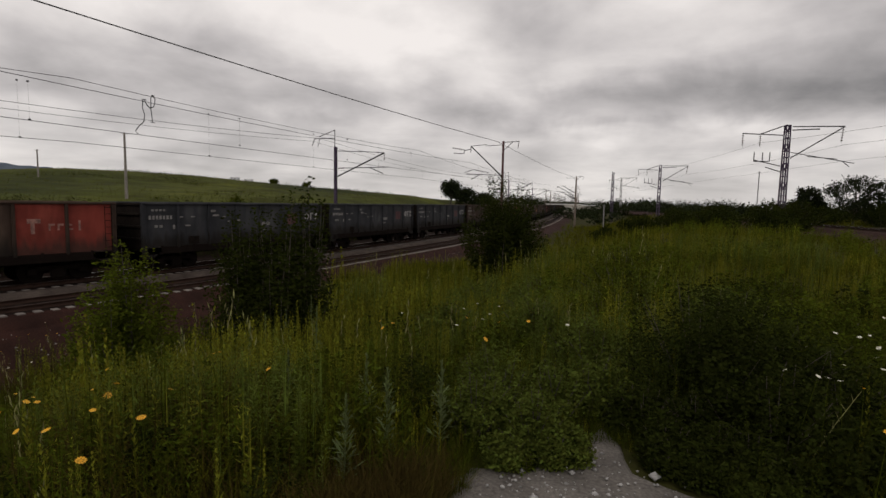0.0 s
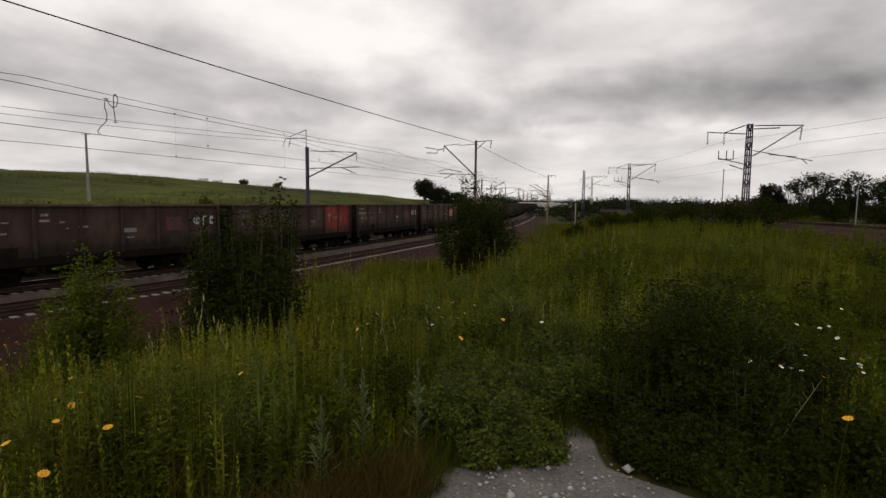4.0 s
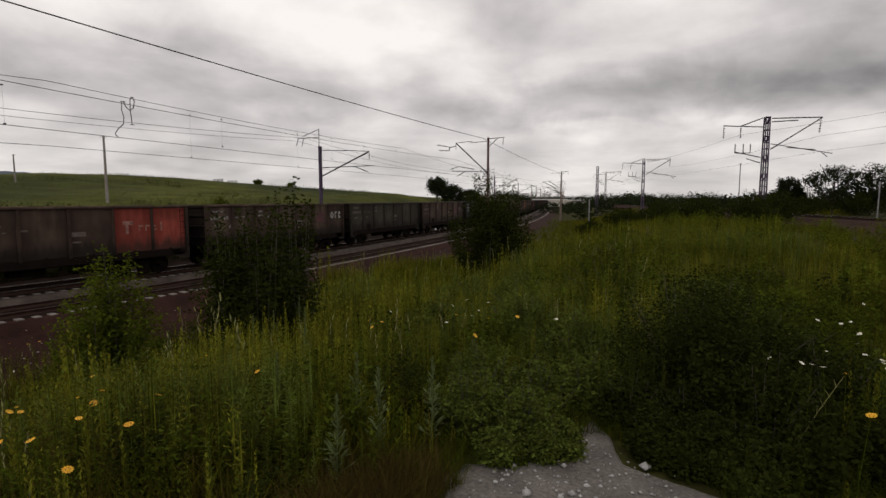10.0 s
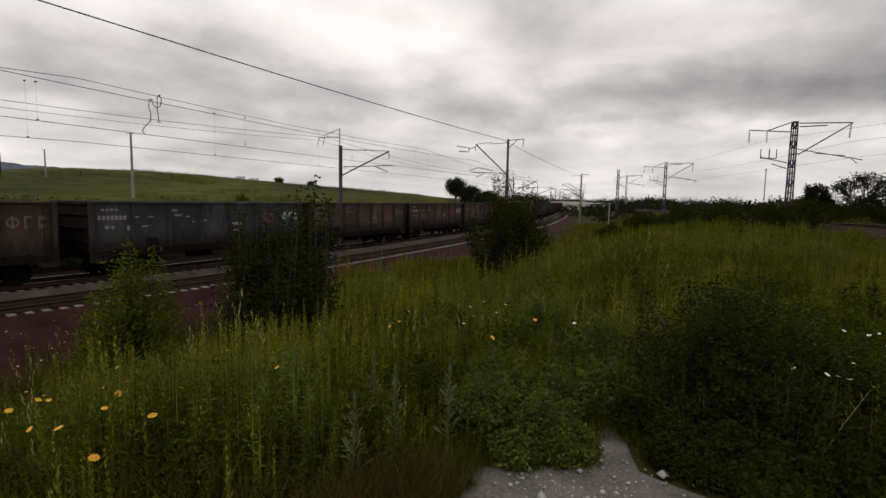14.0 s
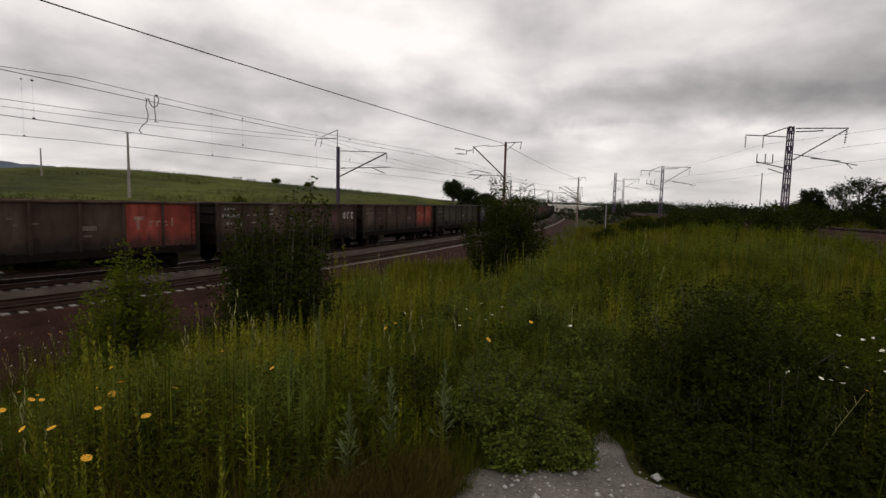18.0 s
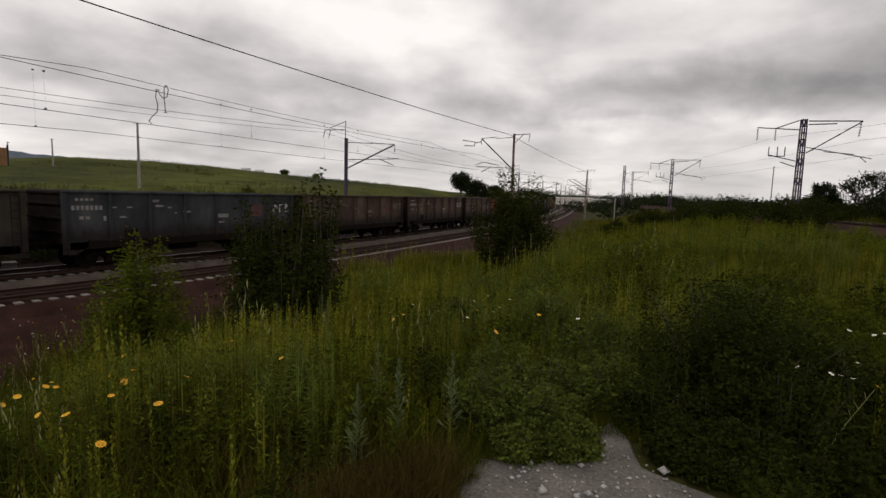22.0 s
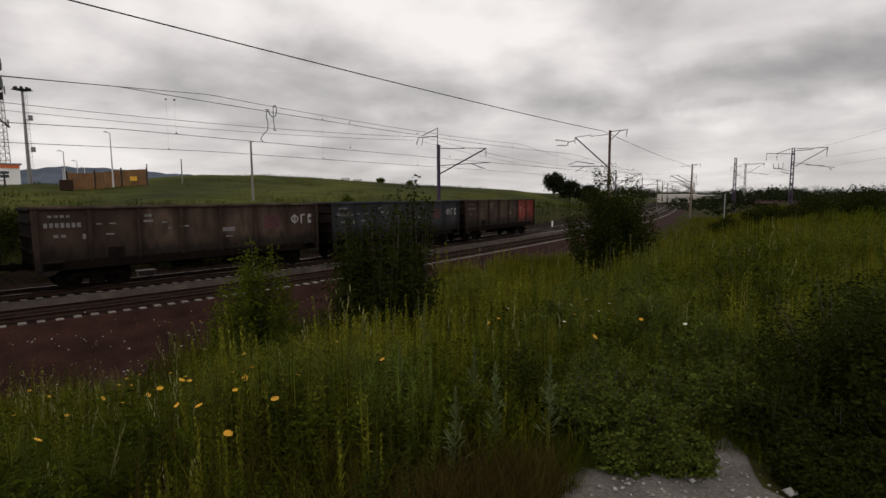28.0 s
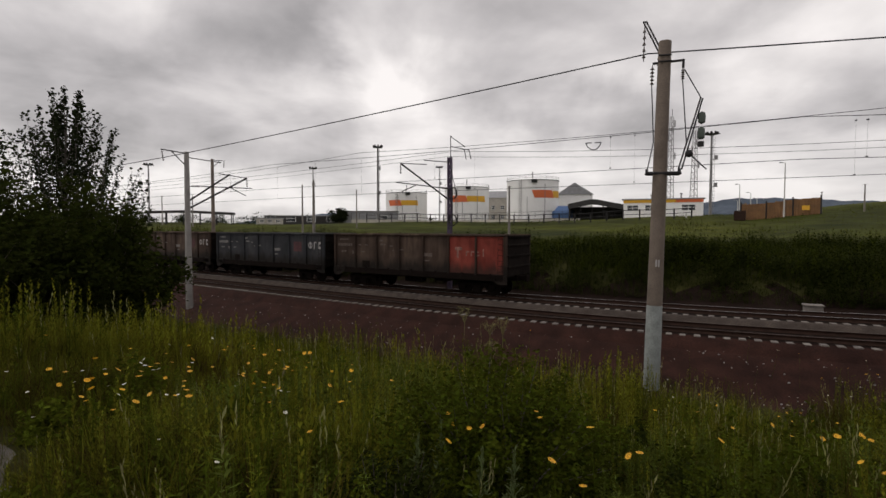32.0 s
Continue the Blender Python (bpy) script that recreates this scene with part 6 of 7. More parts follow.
# ---- rigging of the anchor post ----
def rig_post():
    def at(r, z, x=0.0):
        return (x, -r, z + 1.5)
    def rods(name, segs, r, mat=IRON, label=""):
        return bars(name, segs, r, mat, POST, label=label)
    bm = bmesh.new()
    for dy in (-.05, .05):
        tube(bm, (.1, .1 + dy, 11.35), (.55, .62 + dy, 12.6), .03)
    tube(bm, (.55, .55, 12.6), (.55, .69, 12.6), .03)
    part("top_arm", bm, IRON, POST)
    insulator("insulator", (.55, .62, 12.5), (.52, .62, 11.25), POST, r=.06)
    rods("top_bracket", [(at(-.36, 9.5), at(.58, 9.55)), (at(.58, 9.58), at(.58, 9.3))], .04)
    rods("strap", [((.2, -.2, 11.2), (.2, .2, 11.2)), ((-.2, -.2, 11.2), (-.2, .2, 11.2)), ((.2, -.2, 11.0), (.2, .2, 11.0)), ((-.2, -.2, 11.0), (-.2, .2, 11.0))], .03)
    insulator("insulator", at(.58, 9.3), at(.58, 8.9), POST, r=.07)
    insulator("insulator", at(-.36, 9.45), at(-.36, 8.75), POST, r=.07)
    rods("stay_wire", [(at(.58, 8.9), at(.78, 6.75)), (at(.62, 9.25), at(1.16, 8.28))], .018)
    rods("stay_wire", [(at(-.36, 8.75), at(-.24, 6.9)), (at(-.24, 6.9), at(-.4, 5.95))], .018)
    rods("strut", [(at(1.14, 8.3), at(.56, 5.98)), (at(1.2, 8.28), at(.66, 5.98))], .026)
    for k in range(2):
        bm = bmesh.new()
        lathe(bm, [(.03, 0), (.11, .05), (.12, .2), (.1, .36), (.03, .4)], 12, Matrix.Translation(at(1.2, 7.45 - .5 * k)))
        part("glass_insulator", bm, GLASS_INSULATOR, POST, "stubby green glass insulator")
    bm = bmesh.new()
    lathe(bm, [(.02, -.1), (.1, -.08), (.1, .08), (.02, .1)], 10, Matrix.Translation(at(1.2, 6.8)))
    part("weight_ring", bm, IRON, POST)
    bm = bmesh.new()
    bmesh.ops.create_uvsphere(bm, u_segments=10, v_segments=8, radius=.13, matrix=Matrix.Translation(at(.86, 6.5)))
    part("weight", bm, IRON, POST)
    rods("rod", [(at(.86, 6.5), at(1.4, 5.98))], .022)
    rods("lower_clamp", [(at(-.42, 5.85, .2), at(.6, 5.85, .2)), (at(-.42, 5.85, -.2), at(.6, 5.85, -.2)), (at(-.42, 5.85, -.2), at(-.42, 5.85, .2)), (at(.6, 5.85, -.2), at(.6, 5.85, .2)), (at(-.4, 5.85), at(-.42, 6.0)), (at(.58, 5.85), at(.6, 6.02))], .05)


rig_post()


def station_arm():
    """The insulated arm at the head of the red-brown mast's cantilever."""
    m = BROWN_MAST
    bars("registration_arm", [((3.3, 0, 10.35), (4.0, 0, 10.2)), ((4.0, 0, 10.35), (4.0, 0, 9.85))], .04, IRON, m)
    insulator("insulator", (4.05, 0, 10.3), (5.3, 0, 10.5), m, r=.09)
    insulator("insulator", (4.05, 0, 9.9), (5.1, 0, 9.95), m, r=.09)
    bars("drop_tube", [((1.4, 0, 8.0), (3.0, 0, 8.3)), ((3.0, 0, 8.3), (3.9, 0, 8.0))], .03, IRON, m)


station_arm()


# ---- wires ----
def wire(name, points, sag, r, label, n=14):
    """A wire hung from point to point."""
    bm, path = bmesh.new(), []
    for a, b in zip(points, points[1:]):
        a, b = Vector(a), Vector(b)
        d = sag * min(1.0, ((b - a).length / 60) ** 2)
        q = [a.lerp(b, k / n) - Vector((0, 0, 4 * d * (k / n) * (1 - k / n))) for k in range(n + 1)]
        path += q if not path else q[1:]
    up = Vector((0, 0, 1))
    rings = []
    for k, p in enumerate(path):
        d = (path[min(k + 1, len(path) - 1)] - path[max(k - 1, 0)]).normalized()
        s = d.cross(up).normalized() * r
        rings.append([bm.verts.new(v) for v in (p + s, p + up * r, p - s, p - up * r)])
    for a, b in zip(rings, rings[1:]):
        for k in range(4):
            bm.faces.new((a[k], a[(k + 1) % 4], b[(k + 1) % 4], b[k]))
    ob = part(name, bm, WIRE)
    return tagged(ob, label, "wire", "wires of the overhead line")


def over(P, s):
    """A point over a track's axis, s metres along from the first given point of the line."""
    A = arcs(P)
    A = A - A[np.argmin(np.hypot(*(EDGE - LINE[0]).T))]
    return along(P, A, s)


wire("feeder_wire", [(-120, -92, 9.0), (-75, -46, 9.0), (-35.2, -10.6, 8.45), (-16.05, 10.35, 10.05), (5.2, 51.3, 10.0), (29.5, 117.5, 10.1), (56.0, 212, 10.0), (92, 345, 10)], .3, .024, "heavy feeder wire slung from mast to mast")
wire("feeder_wire", [(-120, -75, 10.2), (-36.6, 8.3, 9.6), (-11.3, 46.3, 9.4), (13.5, 105, 9.4), (45, 225, 9.6)], 1.1, .014, "thin feeder wire on the far masts' brackets")
wire("feeder_wire", [(-120, -75.8, 9.9), (-37.1, 8.0, 9.3), (-11.8, 46.0, 9.1), (13.0, 105, 9.1), (45, 225, 9.4)], 1.2, .012, "thin feeder wire on the far masts' brackets")
NEAR_AT = [over(NEAR_AXIS, s) for s in (-90, -20, 33, 62, 105, 172, 250, 330)]
FAR_AT = [over(FAR_AXIS, s) for s in (-90, -20, 37, 66, 99, 165, 250, 330)]
wire("messenger_wire", [(*p, 8.25) for p in NEAR_AT], .5, .013, "messenger wire above the near track")
wire("contact_wire", [(*p, 6.65) for p in NEAR_AT], .05, .012, "contact wire above the near track")
wire("messenger_wire", [(*p, 9.2) for p in FAR_AT], .8, .013, "messenger wire above the far track")
wire("contact_wire", [(*p, 6.35) for p in FAR_AT], .05, .012, "contact wire above the far track")
for s in range(28, 130, 9):
    for P, z0, z1, tag in ((NEAR_AXIS, 6.65, 8.0, "near"), (FAR_AXIS, 6.35, 8.7, "far")):
        p = over(P, s)
        bm = bmesh.new()
        tube(bm, (*p, z0), (*p, z1), .003, n=4)
        box(bm, (*p, z0), (.08, .04, .05)); box(bm, (*p, z1), (.08, .04, .05))
        tagged(part("dropper", bm, WIRE), "thin dropper with clamps between the two wires", "wire", "droppers of the overhead line")


def cable(name, c, d, lines, r, label):
    """A cable hung over a point of the line: each of its strands is a part, as (along, down) pairs."""
    ob = empty(name, Matrix.Translation(c), label, "cable")
    d = Vector((d[0], d[1], 0)).normalized()
    for nm, pts in lines:
        bm = bmesh.new()
        for a, b in zip(pts, pts[1:]):
            tube(bm, d * a[0] + Vector((0, 0, a[1])), d * b[0] + Vector((0, 0, b[1])), r, n=5)
        part(nm, bm, WIRE, ob)
    return ob


cable("jumper_cable", (-12.8, 22.5, 8.1), (.5, .87), [
    ("strand", [(-.36, -.06), (-.40, -.36), (-.31, -.68), (-.36, -.98), (-.6, -1.22), (-.72, -1.42), (-.6, -1.52)]),
    ("strand", [(-.3, -.04), (-.2, -.24), (-.06, -.36), (.1, -.26), (.17, .06), (.06, .2), (-.02, .1), (-.03, -.36)]),
    ("strand", [(-.03, -.36), (.0, -.66), (.02, -.95)]),
    ("clamp", [(-.42, -.04), (-.22, -.03)]), ("clamp", [(.0, .2), (.14, .2)]), ("clamp", [(-.06, -.95), (.12, -.95)])], .018, "looped jumper cable between the messenger and contact wires")
cable("slack_loop", (-24.6, 13.0, 8.45), (.5, .87), [
    ("strand", [(-.38, .0), (-.32, -.18), (-.1, -.34), (.12, -.34), (.3, -.16), (.36, .02)]),
    ("clamp", [(-.42, .02), (-.1, .02)]), ("clamp", [(.05, .02), (.4, .02)])], .026, "short slack loop of cable on the messenger wire")


# ---- lattice masts of the separate track ----
def lattice_mast(x, y, top, label, mat=PURPLE, w0=.21, w1=.17, arms=True):
    z0 = gz(x, y)
    axis = nearest(RIGHT_AXIS, x, y)
    m = pole_frame(x, y, axis) if arms else Matrix.Translation((x, y, 0))
    mast = empty("lattice_mast", m @ Matrix.Translation((0, 0, z0)), label, "mast", "lattice masts")
    h = top - z0
    boxes("footing", [((0, 0, .1), (1.5, 1.5, .5))], CONCRETE, mast, .05)
    for sx in (-1, 1):
        for sy in (-1, 1):
            bm = bmesh.new()
            tube(bm, (sx * w0, sy * w0, .2), (sx * w1, sy * w1, h), .075, .06, 4)
            part("leg", bm, mat, mast)
    n = int(h / .55)
    segs = []
    for k in range(n + 1):
        z = .3 + (h - .35) * k / n
        w = w0 + (w1 - w0) * z / h
        z2 = .3 + (h - .35) * (k + 1) / n
        w2 = w0 + (w1 - w0) * z2 / h
        for a, b in (((-1, -1), (1, -1)), ((1, -1), (1, 1)), ((1, 1), (-1, 1)), ((-1, 1), (-1, -1))):
            segs.append(((a[0] * w, a[1] * w, z), (b[0] * w, b[1] * w, z)))
            if k < n and k % 3 == 0:
                segs.append(((a[0] * w, a[1] * w, z), (b[0] * w2, b[1] * w2, z2)))
    tagged(bars("lacing", segs, .042, mat, mast, n=4), "steel rungs and braces between the legs", kind="stuff")
    if arms:
        bars("cantilever", [((.4, 0, h - 2.9), (4.6, 0, h - .15)), ((.4, 0, h - .15), (4.6, 0, h - .12)), ((.4, 0, h - .45), (2.6, 0, h - .35))], .05, IRON, mast)
        bars("steady_arm", [((.4, 0, h - 2.4), (5.6, 0, h - 3.3)), ((1.8, 0, h - 2.75), (4.2, 0, h - 2.95)), ((4.6, 0, h - 3.1), (5.2, 0, h - 3.6))], .035, IRON, mast)
        insulator("insulator", (4.5, 0, h - .2), (4.4, 0, h - 1.5), mast, r=.1)
        bars("top_arm", [((-.35, 0, h - .9), (-3.7, 0, h - .75)), ((-.35, 0, h - .1), (-2.2, 0, h - .8))], .045, IRON, mast)
        insulator("insulator", (-3.65, 0, h - .75), (-3.65, 0, h - 1.9), mast, r=.09)
        insulator("insulator", (-2.2, 0, h - .8), (-2.2, 0, h - 1.9), mast, r=.09)
        bars("side_bracket", [((-.4, 0, h - 3.6), (-2.6, 0, h - 3.1)), ((-2.6, 0, h - 3.2), (-1.3, 0, h - 3.2)), ((-2.6, 0, h - 2.4), (-2.6, 0, h - 3.2)), ((-1.9, 0, h - 2.4), (-1.9, 0, h - 3.2)), ((-1.3, 0, h - 2.4), (-1.3, 0, h - 3.2)), ((-.4, 0, h - 4.1), (-1.6, 0, h - 3.7))], .04, IRON, mast)
    return mast


lattice_mast(30.2, 45.9, 11.35, "purple-grey lattice mast with cantilever arms and insulators")
lattice_mast(38.6, 92.4, 11.3, "purple-grey lattice mast with arms, farther off")
lattice_mast(43.5, 133.0, 12.5, "narrow grey lattice mast without arms", w0=.3, w1=.2, arms=False)
lattice_mast(55.0, 160.0, 12.6, "grey lattice mast with arms, far off", GALV)
wire("feeder_wire", [(27.5, 5.0, 9.2), (28.6, 47.2, 9.9), (35.6, 93.6, 9.9), (60, 190, 10)], .6, .009, "thin feeder wire on the lattice masts")
wire("messenger_wire", [(31.5, 5, 9.2), (34.6, 45.0, 9.6), (42.8, 91.5, 9.7), (64, 188, 9.6)], .5, .010, "messenger wire above the separate track")
wire("contact_wire", [(31.5, 5, 8.2), (34.6, 45.0, 8.2), (42.8, 91.5, 8.2), (64, 188, 8.2)], .1, .009, "contact wire above the separate track")
# thin posts near the lattice mast
for px, py, z1, r, nm in ((29.4, 48.2, 7.3, .045, "thin grey cable post beside the lattice mast"), (49.6, 55.5, 5.9, .06, "pale thin post beyond the separate track"), (26.4, 41.4, 4.2, .09, "short pale post among the bushes"), (20.6, 66.0, 4.0, .07, "short pale track post")):
    z0 = gz(px, py)
    p = empty("thin_post", Matrix.Translation((px, py, z0)), nm, "post")
    bm = bmesh.new()
    lathe(bm, [(r, -.2), (r, z1 - z0 - .05), (r * .6, z1 - z0)], 8)
    part("shaft", bm, GALV, p)
    boxes("cap", [((0, 0, z1 - z0 + .03), (r * 3, r * 3, .06))], IRON, p)

# masts far along the main line
FIRST_FAR = concrete_mast(*offset(EDGE, -3.4)[np.argmin(np.abs(EDGE[:, 1] - 176))], -.8, 10.2, NEAR_AXIS, 4.2, label="concrete mast with a cantilever, far along the line")
for yy in (208, 240, 275, 320, 375, 430, 500):
    for side, P in ((-3.4, NEAR_AXIS), (8.9, FAR_AXIS)):
        x, y = offset(EDGE, side)[np.argmin(np.abs(EDGE[:, 1] - yy - side))]
        copy_thing(FIRST_FAR, pole_frame(x, y, nearest(P, x, y)) @ Matrix.Translation((0, 0, -.8)))
x, y = offset(EDGE, 8.9)[np.argmin(np.abs(EDGE[:, 1] - 104))]
concrete_mast(x, y, -.6, 8.8, FAR_AXIS, 4.6, feeder=False, bracket=True, steel=True, label="dark steel mast with a braced top bracket")
x, y = offset(EDGE, 8.9)[np.argmin(np.abs(EDGE[:, 1] - 150))]
concrete_mast(x, y, -.6, 8.8, FAR_AXIS, 4.6, feeder=False, bracket=True, steel=True, label="dark steel mast with a braced top bracket")


# ---- posts on the hill, markers by the track ----
def slim_post(x, y, top, r, label, z0=None, mat=None, cap=True):
    z0 = gz(x, y) if z0 is None else z0
    p = empty("hill_post", Matrix.Translation((x, y, z0)), label, "post")
    bm = bmesh.new()
    lathe(bm, [(r, -.3), (r, 0), (r * .62, top - z0 - .03), (r * .5, top - z0)], 10)
    part("shaft", bm, mat or SLEEPER, p)
    if cap:
        boxes("cross_pin", [((0, 0, top - z0 - .1), (r * 5, .05, .05))], IRON, p)
    return p


slim_post(-37.0, 59.5, 11.1, .17, "slender pale concrete post on the grassy hill")
slim_post(-68.3, 86.2, 11.3, .14, "thin pale post on the hilltop")
slim_post(-74.0, 84.0, 10.4, .12, "thin pale post on the hilltop")


def small_things():
    p = over(FAR_AXIS, 63.2)
    q = p + (over(FAR_AXIS, 64) - p)[::-1] * np.array([-1, 1]) * 2.5
    b = empty("trackside_box", Matrix.Translation((q[0], q[1], gz(q[0], q[1]) - .1)) @ Matrix.Rotation(.9, 4, "Z"), "small pale concrete trackside box", "box")
    boxes("body", [((0, 0, .4), (.75, .5, .8))], SLEEPER, b, .03)
    boxes("lid", [((0, 0, .82), (.85, .6, .08))], SLEEPER, b, .02)
    for s in (116, 171):
        p = over(FAR_AXIS, s)
        d = over(FAR_AXIS, s + 1) - p
        q = p + np.array([-d[1], d[0]]) * 3.4
        m = empty("marker_peg", Matrix.Translation((q[0], q[1], gz(q[0], q[1]))), "short white painted marker peg beside the track", "marker post")
        boxes("peg", [((0, 0, .55), (.18, .18, 1.3))], TANK, m, .02)


small_things()


# ---- the fuel depot ----
def fuel_tank(x, y, r, top, label, bands):
    z0 = gz(x, y) - .2
    a = math.atan2(-y, -x)          # towards the camera
    t = empty("fuel_tank", Matrix.Translation((x, y, z0)) @ Matrix.Rotation(a, 4, "Z"), label, "storage tank", "fuel tanks of the depot")
    h = top - z0
    bm = bmesh.new()
    lathe(bm, [(r + .15, 0), (r + .15, .3), (r, .32), (r, h * .5), (r, h), (r * .98, h + .1), (r * .3, h + .8), (.2, h + .9)], 40)
    part("shell", bm, TANK, t)
    for z in (h * .985, h * .3, h * .84):
        bm = bmesh.new()
        lathe(bm, [(r + .02, z), (r + .12, z), (r + .12, z + .12), (r + .02, z + .12)], 40)
        part("stiffening_ring", bm, TANK if z < h * .9 else IRON, t)
    bars("railing", [((r * math.cos(k * .262), r * math.sin(k * .262), h), (r * math.cos(k * .262), r * math.sin(k * .262), h + 1.0)) for k in range(24)] + [((r * math.cos(k * .262), r * math.sin(k * .262), z), (r * math.cos(k * .262 + .262), r * math.sin(k * .262 + .262), z)) for k in range(24) for z in (h + .55, h + 1.0)], .035, GALV, t, n=4)
    def band(name, a0, a1, z0_, z1_, slant, mat, label):
        n = 10
        V, F = [], []
        for k in range(n + 1):
            for z, s in ((z0_, -slant), (z1_, slant)):
                q = a0 + (a1 - a0) * k / n + s
                V.append(((r + .05) * math.cos(q), (r + .05) * math.sin(q), z))
        for k in range(n):
            F.append((2 * k, 2 * k + 2, 2 * k + 3, 2 * k + 1))
        mesh_object(name, V, F, mat, parent=t, label=label)
    band("orange_band", bands[0], bands[1], h * .585, h * .76, -.06, ORANGE, "orange-red painted band")
    band("yellow_band", bands[1], bands[2], h * .595, h * .75, -.02, YELLOW, "yellow painted band")
    bars("ladder", [((r * .9, -r * .5, 0), (r * .9, -r * .5, h)), ((r * .93, -r * .42, 0), (r * .93, -r * .42, h))] + [((r * .9, -r * .5, k * .6), (r * .93, -r * .42, k * .6)) for k in range(1, int(h / .6))], .05, GALV, t, n=4)
    boxes("platform", [((r + .35, .5, h - 1.0), (.9, 1.8, .12)), ((r + .75, .5, h - .5), (.08, 1.8, .9))], IRON, t)
    bars("vent_pipe", [((0, 0, h + .8), (0, 0, h + 3.2)), ((0, 0, h + 2.6), (0, .01, h + 3.0))], .16, GALV, t)
    bars("side_pipe", [((r + .2, r * .45, .3), (r + .2, r * .45, h * .9)), ((r + .2, -r * .2, .3), (r + .2, -r * .2, h * .6))], .09, GALV, t)
    return t


fuel_tank(-198.0, 28.0, 8.0, 17.4, "white fuel tank with an orange and yellow band", (-.95, -.25, .55))
fuel_tank(-184.0, 48.6, 8.2, 18.8, "white fuel tank with an orange and yellow band", (-.85, .0, .9))
fuel_tank(-158.0, 64.0, 8.4, 19.2, "tall white fuel tank with an orange and yellow band", (.02, .85, 1.35))


def building(name, x, y, w, d, h, wall, roof, label, yaw=None, gable=0.0, windows=(), wmat=None, fascia=None, category="building", sink=.4):
    """A low building facing the camera: walls with thickness, roof, windows as (offset, sill, width, height)."""
    z0 = gz(x, y) - sink
    a = math.atan2(-y, -x) + math.pi / 2 if yaw is None else yaw
    b = empty(name, Matrix.Translation((x, y, z0)) @ Matrix.Rotation(a, 4, "Z"), label, category, "buildings of the depot")
    h += sink
    boxes("wall", [((0, -d / 2, h / 2), (w, .3, h)), ((0, d / 2, h / 2), (w, .3, h)), ((-w / 2 + .15, 0, h / 2), (.3, d - .3, h)), ((w / 2 - .15, 0, h / 2), (.3, d - .3, h))], wall, b)
    bm = bmesh.new()
    if gable:
        e = .4
        q = [bm.verts.new(v) for v in ((-w / 2 - e, -d / 2 - e, h), (w / 2 + e, -d / 2 - e, h), (w / 2 + e, d / 2 + e, h), (-w / 2 - e, d / 2 + e, h), (-w / 2 - e, 0, h + gable), (w / 2 + e, 0, h + gable))]
        for f in ((0, 1, 5, 4), (2, 3, 4, 5), (0, 4, 3), (1, 2, 5), (3, 2, 1, 0)):
            bm.faces.new([q[i] for i in f])
    else:
        box(bm, (0, 0, h + .15), (w + .8, d + .8, .3), bevel=.04)
    part("roof", bm, roof, b)
    if fascia:
        for k, m in enumerate(fascia):
            boxes("fascia", [(((k - (len(fascia) - 1) / 2) * w / len(fascia), -d / 2 - .2, h - .35), (w / len(fascia), .12, .75))], m, b)
    for o, s, ww, hh in windows:
        win = new("window")
        win.parent = b
        boxes("frame", [((o, -d / 2 - .17, s + sink + hh / 2), (ww + .2, .08, .1)), ((o, -d / 2 - .17, s + sink), (ww + .2, .1, .1)), ((o, -d / 2 - .17, s + sink + hh), (ww + .2, .1, .1)), ((o - ww / 2, -d / 2 - .17, s + sink + hh / 2), (.1, .1, hh)), ((o, -d / 2 - .17, s + sink + hh / 2), (.08, .1, hh)), ((o + ww / 2, -d / 2 - .17, s + sink + hh / 2), (.1, .1, hh))], TANK, win)
        boxes("pane", [((o, -d / 2 - .16, s + sink + hh / 2), (ww, .03, hh))], wmat or WINDOWGLASS, win)
    return b


def canopy(name, x, y, w, d, h, rise, closed, label, thick=.22):
    """A roof on posts facing the camera, with or without back and side walls."""
    z0 = gz(x, y) - .3
    b = empty(name, Matrix.Translation((x, y, z0)) @ Matrix.Rotation(math.atan2(-y, -x) + math.pi / 2, 4, "Z"), label, "shed", "buildings of the depot")
    bm = bmesh.new()
    n, e = 8, .5
    for o in (0, -thick):
        ring = []
        for k in range(n + 1):
            f = k / n
            z = h + o + rise * (1 - abs(f - .42) / .58) ** 1.0
            ring.append([bm.verts.new((-w / 2 - e + (w + 2 * e) * f, s, z + q)) for s, q in ((-d / 2 - e, 0), (d / 2 + e, .35))])
        for p, q in zip(ring, ring[1:]):
            bm.faces.new((p[0], q[0], q[1], p[1]))
        for p, q in zip(ring, ring[1:]):
            if o == 0:
                front = (p, q)
                v = [bm.verts.new(r[0].co - Vector((0, 0, thick))) for r in front]
                bm.faces.new((p[0], v[0], v[1], q[0]))
    part("roof", bm, DARKROOF, b)
    for k in range(6):
        for s in (-d / 2, d / 2):
            bm = bmesh.new()
            box(bm, (-w / 2 + w * k / 5, s, h / 2), (.25, .25, h), bevel=.02)
            part("post", bm, IRON, b)
    if closed:
        boxes("back_wall", [((0, d / 2 + .2, h / 2), (w, .2, h))], DARKROOF, b)
        for s in (-1, 1):
            boxes("side_wall", [((s * (w / 2 + .2), 0, h / 2), (.2, d, h))], DARKROOF, b)
    return b


